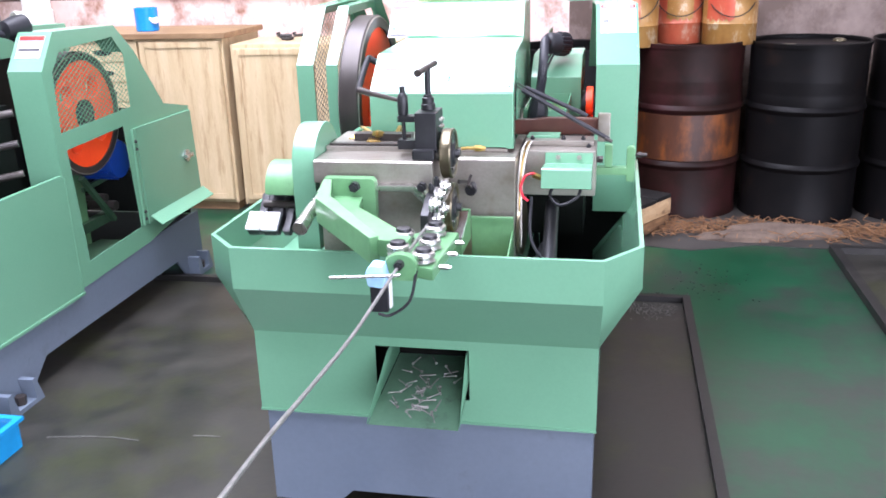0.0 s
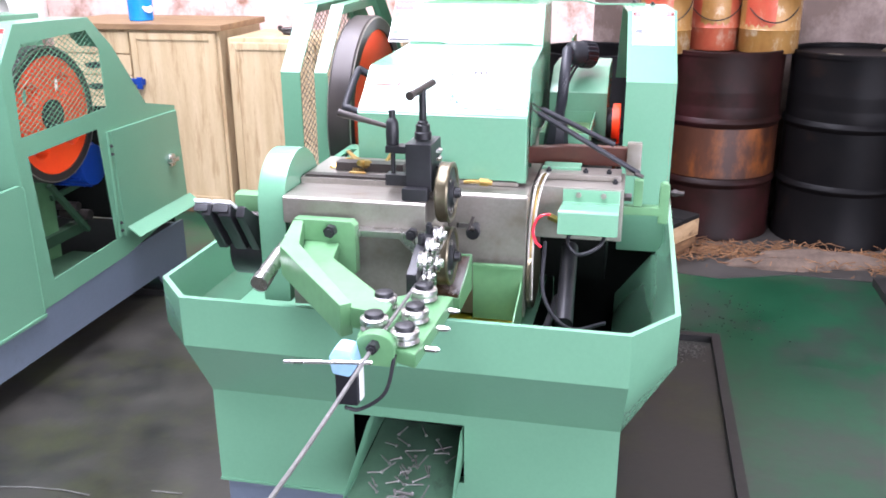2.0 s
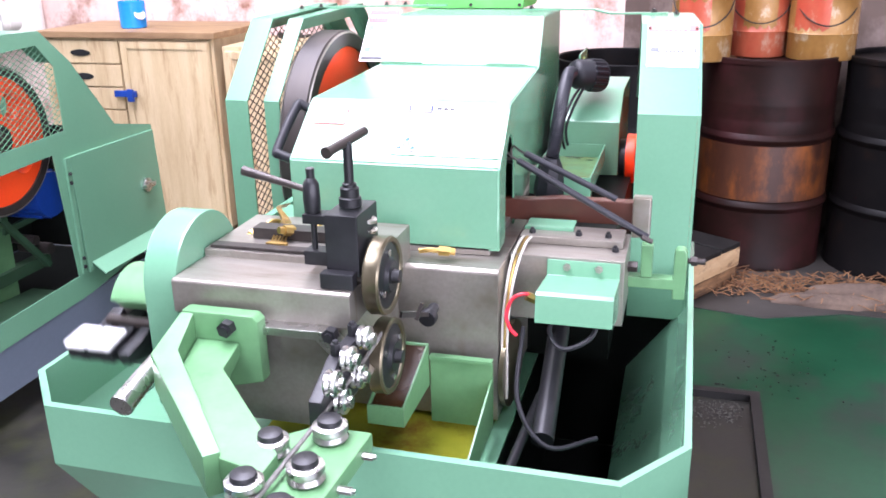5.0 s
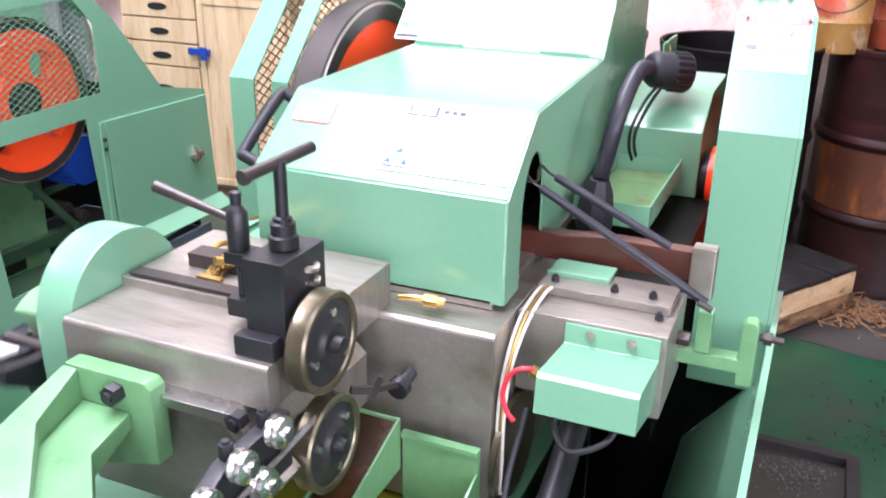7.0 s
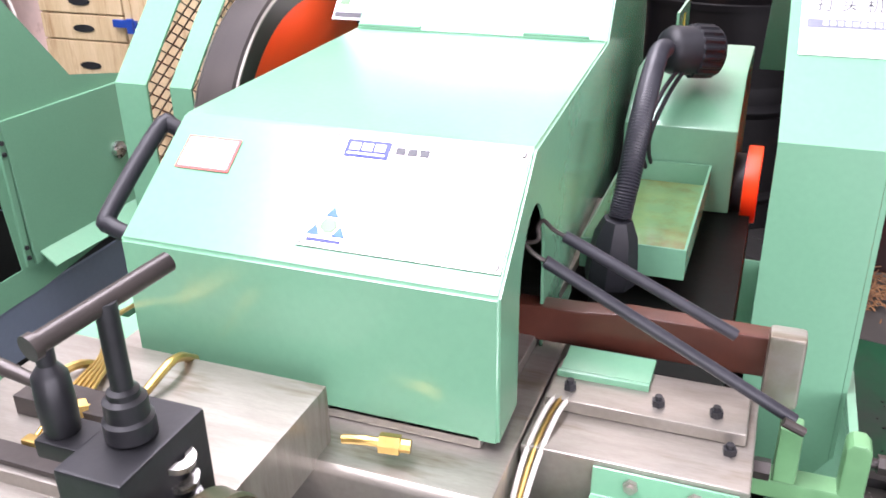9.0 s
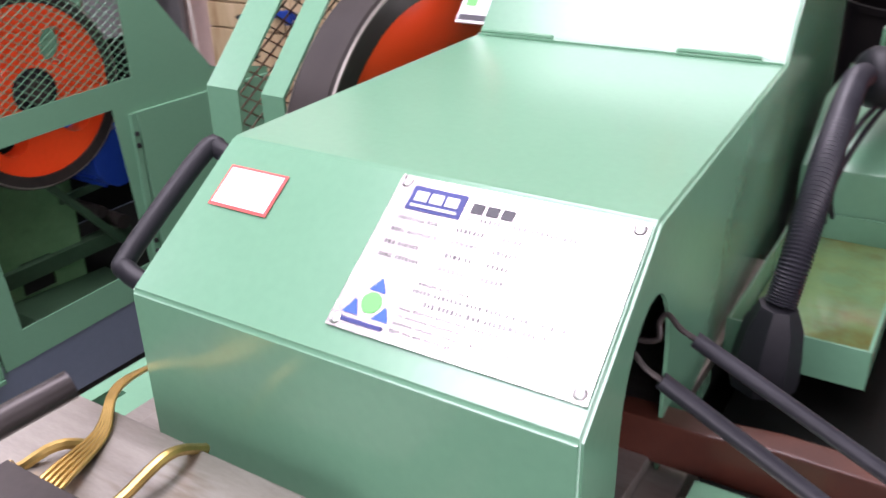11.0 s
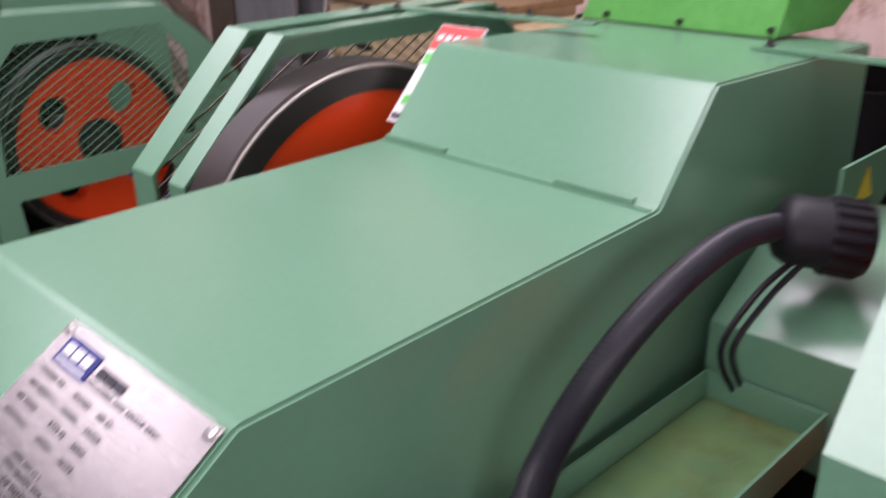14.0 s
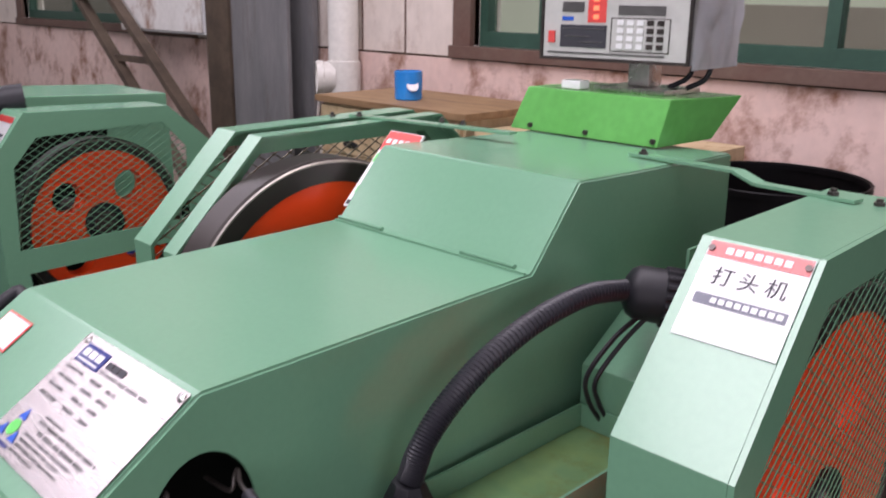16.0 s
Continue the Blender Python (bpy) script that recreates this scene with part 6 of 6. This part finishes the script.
CM = Matrix.Translation((-0.148, 3.57, 1.368)) @ Matrix.Rotation(CA, 4, "Z") @ Matrix.Diagonal((1.1, 1, 1, 1))


def con_part(name, boxes, mat, parent=None, label="", bev=0.0):
    """Boxes in the control box's own axes: along its face, into it, up."""
    bm = bmesh.new()
    for b in boxes:
        box(bm, *b)
    bm.transform(CM)
    return part(name, bm, mat, parent or con, label, bev)


con.location, con.scale = (-0.096, 3.878, 1.204), (1.1, 1.1, 1.1)
CW, CH_ = 0.225, 0.132
case = con_part("case", [(0, CW, 0.004, 0.15, 0, CH_)], CASE_GREY, None, "grey steel case", 0.003)
con_part("face", [(0.005, CW - 0.005, -0.0005, 0.0035, 0.005, CH_ - 0.005)], CASE_GREY, case)
con_part("bezel", [(0, CW, -0.003, 0.0035, 0, 0.004), (0, CW, -0.003, 0.0035, CH_ - 0.004, CH_), (0, 0.004, -0.003, 0.0035, 0.004, CH_ - 0.004), (CW - 0.004, CW, -0.003, 0.0035, 0.004, CH_ - 0.004)], DARK_STEEL, case)
F0, F1 = -0.0016, -0.0008
con_part("display", [(0.034, 0.068, F0, F1, 0.096, 0.112)], INK, case)
con_part("display", [(0.120, 0.188, F0, F1, 0.096, 0.112)], INK, case)
for x0, x1, n in ((0.038, 0.064, 3), (0.125, 0.184, 7)):
    for k in range(n):
        a = x0 + (x1 - x0) * k / n
        con_part("digit", [(a, a + (x1 - x0) / n * 0.7, F0 - 0.001, F0 - 0.0002, 0.0995, 0.1085)], RED_GLOW, case)
con_part("display", [(0.034, 0.068, F0, F1, 0.073, 0.088)], GREY_INK, case)
con_part("display", [(0.120, 0.188, F0, F1, 0.070, 0.084)], GREY_INK, case)
con_part("lamp_panel", [(0.074, 0.102, F0, F1, 0.058, 0.116)], RED_LABEL, case)
for k in range(4):
    con_part("indicator_lamp", [(0.083, 0.091, F0 - 0.001, F0 - 0.0002, 0.063 + 0.013 * k, 0.070 + 0.013 * k)], ORANGE_GLOW, case)
con_part("name_strip", [(0.034, 0.052, F0, F1, 0.060, 0.066)], BLUE_PRINT, case)
con_part("chart", [(0.032, 0.104, F0, F1, 0.020, 0.054)], INK, case)
con_part("rocker_switch", [(0.014, 0.024, F0 - 0.003, F1, 0.026, 0.044)], RED_LABEL, case)
con_part("footer", [(0.012, 0.19, F0, F1, 0.010, 0.013)], GREY_INK, case)
con_part("key_panel", [(0.112, 0.194, F0 - 0.0002, F1, 0.018, 0.064)], CASE_GREY, case)
con_part("key_frame", [(0.110, 0.196, F0, F1, 0.0648, 0.0660), (0.110, 0.196, F0, F1, 0.016, 0.0172), (0.110, 0.1112, F0, F1, 0.0172, 0.0648), (0.1948, 0.196, F0, F1, 0.0172, 0.0648)], DARK_STEEL, case)
con_part("chart_line", [(0.036, 0.100, F0 - 0.0006, F0 - 0.0002, 0.048, 0.0492), (0.040, 0.078, F0 - 0.0006, F0 - 0.0002, 0.036, 0.0374), (0.062, 0.098, F0 - 0.0006, F0 - 0.0002, 0.028, 0.0292)], GREY_INK, case)
for r in range(4):
    for c in range(5):
        x, z = 0.120 + 0.0145 * c, 0.021 + 0.0115 * r
        con_part("key", [(x, x + 0.0095, F0 - 0.002, F0 - 0.0004, z, z + 0.0075)], DARK_STEEL if c > 2 else WHITE_LABEL, case)
# wrinkled clear wrap over top and side
bm = bmesh.new()
n = 14
g = [[bm.verts.new((CW + 0.003 + 0.012 * abs(noise.noise((i * 0.35, j * 0.18, 1))) + 0.010 * i / n, 0.002 + 0.165 * i / n, -0.006 + (CH_ + 0.010) * j / n)) for j in range(n + 1)] for i in range(n + 1)]
for i in range(n):
    for j in range(n):
        bm.faces.new((g[i][j], g[i + 1][j], g[i + 1][j + 1], g[i][j + 1]))
g = [[bm.verts.new((CW * i / n, 0.16 * j / n, CH_ + 0.004 + 0.014 * abs(noise.noise((i * 0.7, j * 0.6, 7))))) for j in range(n + 1)] for i in range(n + 1)]
for i in range(n):
    for j in range(n):
        bm.faces.new((g[i][j], g[i + 1][j], g[i + 1][j + 1], g[i][j + 1]))
bmesh.ops.solidify(bm, geom=bm.faces[:], thickness=0.001)
bm.transform(CM)
part("wrap", bm, CLEAR_WRAP, con, "wrinkled clear plastic wrap")
bm = bmesh.new()
rw = random.Random(8)
for k in range(16):
    a = Vector((0.165 + rw.uniform(-0.03, 0.03), 0.09 + rw.uniform(-0.02, 0.02), CH_ + 0.015))
    b = a + Vector((rw.uniform(-0.02, 0.02), rw.uniform(-0.02, 0.02), rw.uniform(0.02, 0.05)))
    c = b + Vector((rw.uniform(-0.03, 0.03), rw.uniform(-0.02, 0.02), rw.uniform(-0.03, 0.01)))
    tube(bm, smooth_path([a, b, c], 4), 0.0035, 6)
bm.transform(CM)
part("wrap_knot", bm, RED_LABEL, con, "knotted red and white wrap end", kind="stuff")
for k in range(2):
    bm = bmesh.new()
    tube(bm, smooth_path([(0.055 + 0.03 * k, 3.70, 1.37), (0.05 + 0.03 * k, 3.69, 1.345), (0.03 + 0.03 * k, 3.67, 1.330)]), 0.004, 8)
    part("cable", bm, RUBBER, con)

# ---- wire, sensor and swarf ----
bm = bmesh.new()
WIRE = [(0.062, 2.40, 0.865), (0.060, 2.25, 0.852), (0.050, 2.06, 0.839), (0.046, 1.95, 0.834), (0.040, 1.88, 0.823), (0.026, 1.70, 0.800), (0.044, 1.45, 0.838), (0.072, 1.22, 0.890), (0.145, 0.80, 0.995), (0.22, 0.30, 1.10), (0.40, -0.40, 1.20), (0.60, -1.4, 1.05), (0.8, -2.6, 0.4)]
tube(bm, smooth_path(WIRE, 8), 0.0031, 8)
solid("feed_wire", bm, WIRE_STEEL, "bright steel wire running into the straightener", "wire")
sen = thing("wire_sensor", (0.012, 1.905, 0.74), "black limit switch tied with pale blue cloth", "sensor")
bm = bmesh.new()
box(bm, -0.006, 0.028, 1.915, 1.945, 0.748, 0.802)
part("body", bm, RUBBER, sen, "", 0.004)
bm = bmesh.new()
prism(bm, [(-0.008, 0.800), (0.019, 0.796), (0.027, 0.812), (0.021, 0.840), (-0.002, 0.842), (-0.012, 0.826)], "y", 1.908, 1.9445)
part("cloth", bm, CLOTH_BLUE, sen, "pale blue cloth strip", 0.006)
bm = bmesh.new()
box(bm, 0.0285, 0.0315, 1.922, 1.936, 0.755, 0.815)
part("tag", bm, WHITE_LABEL, sen)
bm = bmesh.new()
cyl(bm, (-0.075, 1.90, 0.818), (0.055, 1.905, 0.826), 0.0028, seg=8)
part("feeler", bm, BRIGHT_STEEL, sen, "thin feeler rod")
bm = bmesh.new()
tube(bm, smooth_path([(0.01, 1.91, 0.748), (0.03, 1.92, 0.742), (0.065, 1.93, 0.768), (0.075, 1.95, 0.82)]), 0.003, 8)
part("cable", bm, RUBBER, sen)
bm = bmesh.new()
rs = random.Random(3)
for i in range(38):
    s = rs.betavariate(2, 2)
    f = rs.uniform(0.15, 0.88)
    y, z = A[0] + (B_[0] - A[0]) * f, A[1] + (B_[1] - A[1]) * f
    x = -0.07 - 0.02 * f + s * 0.16
    a, l = rs.uniform(0, 2 * math.pi), rs.uniform(0.022, 0.040)
    p = Vector((x, y, z + 0.006 + rs.uniform(0, 0.010)))
    q = p + Vector((l * math.cos(a), l * math.sin(a) * 0.97, l * math.sin(a) * 0.21))
    cyl(bm, p, q, 0.0017, seg=6)
    cyl(bm, p, p + (p - q).normalized() * 0.0025, 0.0036, seg=8)
solid("screw_blanks", bm, WIRE_STEEL, "bright headed screw blanks lying in the chute", "blanks", kind="stuff")

# ---- the second machine ----
LX = -1.46
mac2 = thing("heading_machine", (-1.9, 3.3, 0), "second green heading machine with mesh side guard, idle", "machine")
bm = bmesh.new()
prism(bm, [(1.9, 0), (2.79, 0), (2.90, 0.10), (3.86, 0.10), (3.94, 0), (4.10, 0), (4.10, 0.27), (1.9, 0.24)], "x", LX - 0.014, LX - 0.002)
box(bm, LX - 0.8, LX - 0.014, 4.09, 4.10, 0, 0.25)
box(bm, LX - 0.8, LX - 0.79, 1.9, 4.09, 0, 0.25)
part("base", bm, GREY, mac2, "grey-blue enamelled steel base", 0.001)
for y0, y1 in ((2.62, 2.79), (3.95, 4.09)):
    bm = bmesh.new()
    prism(bm, [(y0, 0.0), (y1, 0.0), (y1 - 0.03, 0.09), (y1 - 0.05, 0.09), (y1 - 0.04, 0.02), (y0 + 0.04, 0.02), (y0 + 0.02, 0.09), (y0, 0.09)], "x", LX - 0.0015, LX + 0.05)
    part("foot", bm, GREY, mac2)
    bm = bmesh.new()
    cyl(bm, (LX + 0.025, (y0 + y1) / 2, 0.021), (LX + 0.025, (y0 + y1) / 2, 0.05), 0.018, seg=6)
    part("foot_bolt", bm, DARK_STEEL, mac2)
LO = [(3.165, 0.245), (3.135, 1.03), (3.225, 1.152), (3.607, 1.143), (3.73, 1.035), (3.912, 0.797), (4.125, 0.752), (4.155, 0.33), (3.66, 0.262)]
LU = [(3.183, 0.812), (3.19, 1.02), (3.25, 1.09), (3.585, 1.102), (3.652, 1.028), (3.652, 0.826)]
LD = [(3.228, 0.328), (3.20, 0.749), (3.58, 0.762), (3.61, 0.340)]
bm = bmesh.new()
holed(bm, LO, [LU, LD], "x", LX - 0.004, LX)
part("side_guard", bm, GREEN, mac2, "green side guard with mesh window", 0.0)
bm = bmesh.new()
expanded_mesh(bm, LU, LX - 0.007, 0.0185, 0.0016)
part("guard_mesh", bm, GREEN, mac2, "expanded metal mesh", kind="stuff")
gc = LO[:5]
bm = bmesh.new()
prism(bm, [(3.154, 0.5)] + gc[1:] + [(y + (0.004 if k < 2 else 0.0), z - 0.005) for k, (y, z) in reversed(list(enumerate(gc)))][:-1] + [(3.158, 0.5)], "x", LX - 0.13, LX - 0.0045)
part("guard_casing", bm, GREEN, mac2)
bm = bmesh.new()
prism(bm, [(3.652, 0.340), (4.135, 0.365), (4.115, 0.735), (3.640, 0.742)], "x", LX + 0.0005, LX + 0.012)
dr2 = part("side_door", bm, GREEN, mac2, "flat green access door", 0.002)
for z in (0.37, 0.40, 0.66, 0.69):
    bolt(dr2, (LX + 0.012, 3.628, z), (1, 0, 0), 0.007, 0.004)
bm = bmesh.new()
box(bm, LX + 0.001, LX + 0.010, 3.622, 3.639, 0.345, 0.74)
part("hinge", bm, GREEN, dr2)
bm = bmesh.new()
cyl(bm, (LX + 0.012, 4.03, 0.545), (LX + 0.022, 4.03, 0.545), 0.026, seg=20)
box(bm, LX + 0.022, LX + 0.034, 4.0, 4.06, 0.537, 0.553)
part("lock", bm, BRIGHT_STEEL, dr2, "chrome door lock", 0.001)
bm = bmesh.new()
prism(bm, [(LX + 0.012, 0.372), (LX + 0.06, 0.335), (LX + 0.058, 0.331), (LX + 0.010, 0.366)], "y", 3.67, 4.155)
part("drip_flange", bm, GREEN, dr2)
# tray side in front of the guard
bm = bmesh.new()
box(bm, LX + 0.001, LX + 0.004, 1.9, 3.155, 0.235, 0.664)
box(bm, LX - 0.012, LX + 0.004, 1.9, 3.135, 0.6645, 0.672)
part("tray_side", bm, GREEN, mac2, "plain green tray side")
bm = bmesh.new()
box(bm, LX - 0.002, LX + 0.010, 1.9, 3.155, 0.225, 0.2345)
part("hem", bm, GREEN, mac2)
bm = bmesh.new()
box(bm, LX + 0.0042, LX + 0.007, 3.149, 3.155, 0.24, 0.66)
part("edge_strip", bm, GREEN, mac2)
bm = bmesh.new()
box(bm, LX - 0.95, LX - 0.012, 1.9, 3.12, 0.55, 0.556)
part("tray_floor", bm, SUMP_SHADE, mac2)
FLY3 = fly_wheel(mac2, (LX - 0.085, 3.428, 0.836), 1, 0.229, 0.06, hole_r=0.042, hole_d=0.120, turn=math.radians(50), hub_r=0.054)
# added sheet: gives the wheel holes the darkness of the shaded inside
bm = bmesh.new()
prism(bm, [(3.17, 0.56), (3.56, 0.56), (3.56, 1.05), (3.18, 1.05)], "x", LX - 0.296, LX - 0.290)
part("dark_backing", bm, SUMP_SHADE, mac2, "near-black sheet added for the shade behind the wheel")
bm = bmesh.new()
cyl(bm, (LX - 0.7, 3.428, 0.836), (LX - 0.04, 3.428, 0.836), 0.03)
part("crankshaft", bm, DARK_STEEL, mac2)
# motor and frame seen through the opening
bm = bmesh.new()
cyl(bm, (LX - 0.30, 3.62, 0.62), (LX - 0.06, 3.62, 0.62), 0.075, seg=28)
mt = part("motor", bm, MOTOR_BLUE, mac2, "blue electric motor", 0.004)
for k in range(12):
    bm = bmesh.new()
    a = 2 * math.pi * k / 12
    p = Vector((0, 0.078 * math.cos(a), 0.078 * math.sin(a)))
    beam(bm, Vector((LX - 0.28, 3.62, 0.62)) + p, Vector((LX - 0.08, 3.62, 0.62)) + p, 0.005, 0.012, (0, math.cos(a), math.sin(a)))
    part("fin", bm, MOTOR_BLUE, mt)
# bars carry the interior shade in their darker green
bm = bmesh.new()
beam(bm, (LX - 0.14, 3.46, 0.58), (LX - 0.14, 3.64, 0.36), 0.018, 0.02, (1, 0, 0))
beam(bm, (LX - 0.17, 3.50, 0.52), (LX - 0.17, 3.70, 0.53), 0.02, 0.012, (1, 0, 0))
beam(bm, (LX - 0.2, 3.3, 0.36), (LX - 0.2, 3.7, 0.36), 0.04, 0.04, (1, 0, 0))
part("inner_frame", bm, GREEN_SHADE, mac2, "green inner frame bars, darkened for the shade inside")
bm = bmesh.new()
holed(bm, [(3.21, 0.27), (3.55, 0.27), (3.56, 0.60), (3.21, 0.60)], [[(3.366, 0.295), (3.46, 0.295), (3.46, 0.385), (3.366, 0.385)]], "x", LX - 0.206, LX - 0.20)
box(bm, LX - 0.30, LX - 0.2065, 3.544, 3.55, 0.27, 0.60)
part("pedestal", bm, GREEN_CAST, mac2, "green pedestal plate with a square hole")
for y, z, r in ((3.60, 0.64, 0.022), (3.58, 0.47, 0.016), (3.64, 0.42, 0.02)):
    bm = bmesh.new()
    cyl(bm, (LX - 0.24, y, z), (LX - 0.12, y, z), r, seg=14)
    part("roller_pin", bm, DARK_STEEL, mac2)
bm = bmesh.new()
prism(bm, [(3.28, 0.27), (3.62, 0.27), (3.60, 0.285), (3.30, 0.30)], "x", LX - 0.19, LX - 0.06)
part("drip_tray", bm, GREEN_SHADE, mac2, "oily tray on the machine floor")
# inner panels are near-black to hold the shade within the guard
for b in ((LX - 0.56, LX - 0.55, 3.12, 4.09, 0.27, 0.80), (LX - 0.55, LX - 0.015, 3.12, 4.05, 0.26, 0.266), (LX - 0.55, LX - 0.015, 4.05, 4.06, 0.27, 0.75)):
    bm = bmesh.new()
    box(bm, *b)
    part("inner_panel", bm, SUMP_SHADE, mac2)
bm = bmesh.new()
hood2 = [(y + 0.02, z - 0.06) for y, z in HOOD]
prism(bm, hood2, "x", LX - 0.66, LX - 0.30)
part("hood", bm, GREEN, mac2, "", 0.004)
bm = bmesh.new()
box(bm, LX - 0.64, LX - 0.28, 2.6, 3.25, 0.58, 0.83)
part("bed", bm, STEEL, mac2, "", 0.003)
bm = bmesh.new()
box(bm, LX - 0.26, LX - 0.08, 2.68, 2.83, 0.70, 0.83)
part("die_block", bm, DARK_STEEL, mac2, "", 0.003)
bm = bmesh.new()
prism(bm, [(LX - 0.09, 0.735), (LX - 0.015, 0.735), (LX - 0.015, 0.71), (LX + 0.006, 0.71), (LX + 0.006, 0.82), (LX - 0.012, 0.825), (LX - 0.015, 0.768), (LX - 0.09, 0.768)], "y", 2.72, 2.755)
part("side_bracket", bm, GREEN_CAST, mac2, "", 0.003)
for k in range(3):
    bm = bmesh.new()
    tube(bm, smooth_path([(LX - 0.2 + 0.03 * k, 2.80, 0.72), (LX - 0.12, 2.74 - 0.02 * k, 0.63), (LX - 0.10, 2.86, 0.60 - 0.01 * k), (LX - 0.18, 2.92, 0.66)]), 0.005, 8)
    part("cable", bm, RUBBER, mac2)
L1 = Vector((0, 0.09, 0.122)).normalized()
L1N = Vector((0, -L1.z, L1.y))
for nm, u0, u1, v0, v1, mt_, lf in (("label_plate", -0.115, -0.02, 0.05, 0.135, WHITE_LABEL, 0.001), ("label_head", -0.114, -0.021, 0.118, 0.134, RED_LABEL, 0.0018), ("label_strip", -0.108, -0.028, 0.078, 0.086, INK, 0.0018)):
    bm = bmesh.new()
    vs = [bm.verts.new(Vector((LX + u, 3.135, 1.03)) + v * L1 + lf * L1N) for u, v in ((u0, v0), (u1, v0), (u1, v1), (u0, v1))]
    bm.faces.new(vs)
    bmesh.ops.solidify(bm, geom=bm.faces[:], thickness=0.0005)
    part(nm, bm, mt_, mac2, "white machine label with red head" if nm == "label_plate" else "")
# drive works between its hood and guard
# near-black block stands in for the shaded works here
bm = bmesh.new()
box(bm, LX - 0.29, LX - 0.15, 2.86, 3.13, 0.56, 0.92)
part("slide_body", bm, SUMP_SHADE, mac2, "oily slide body, near-black for the shade around it", 0.004)
for z in (0.70, 0.80, 0.90):
    bm = bmesh.new()
    cyl(bm, (LX - 0.15, 2.90, z), (LX - 0.02, 2.98, z + 0.02), 0.012, seg=14)
    part("drive_rod", bm, DARK_STEEL, mac2)
bm = bmesh.new()
beam(bm, (LX - 0.28, 2.84, 0.935), (LX - 0.02, 2.84, 0.915), 0.03, 0.05)
part("slide_lever", bm, DARK_STEEL, mac2)
# lamp head and fittings on the second machine
bm = bmesh.new()
tube(bm, smooth_path([(LX - 0.3, 3.0, 1.0), (LX - 0.25, 3.08, 1.14), (LX - 0.18, 3.2, 1.15), (LX - 0.15, 3.26, 1.12)], 10), 0.014, 12, True)
part("lamp_hose", bm, GREY_RUBBER, mac2, "ribbed lamp hose")
bm = bmesh.new()
lathe(bm, (LX - 0.17, 3.2, 1.16), (0.3, 0.9, 0.1), [(0.0005, 0), (0.03, 0.01), (0.04, 0.05), (0.04, 0.09), (0.0005, 0.09)], 20)
part("lamp_head", bm, RUBBER, mac2)


# ---- what moves ----
def motions():
    beat = 0.446
    steps = [k / 10 for k in range(161)]
    for wheel, hub, speed in ((FLY, (-0.364, 0.277, 0.915), 1.0), (FLY2, (0.425, 0.36, 0.89), 1.0)):
        walk(wheel, [(t, pose(*hub, -360 * t / beat * speed)) for t in steps])
    walk(rocker, [(t, pose(ROCK[0], ROCK[1] - 3.0, ROCK[2], -37 + 37 * math.cos(2 * math.pi * t / beat))) for t in steps])
    for roll, zc, way in ((FEED[0], 0.941, 1), (FEED[1], 0.815, -1)):
        rows = []
        for t in steps:
            n, f = divmod(t / beat, 1.0)
            rows.append((t, pose(0.059, 2.390 - 3.0, zc, way * 50 * (n + min(1.0, f * 2)))))
        walk(roll, rows)


motions()
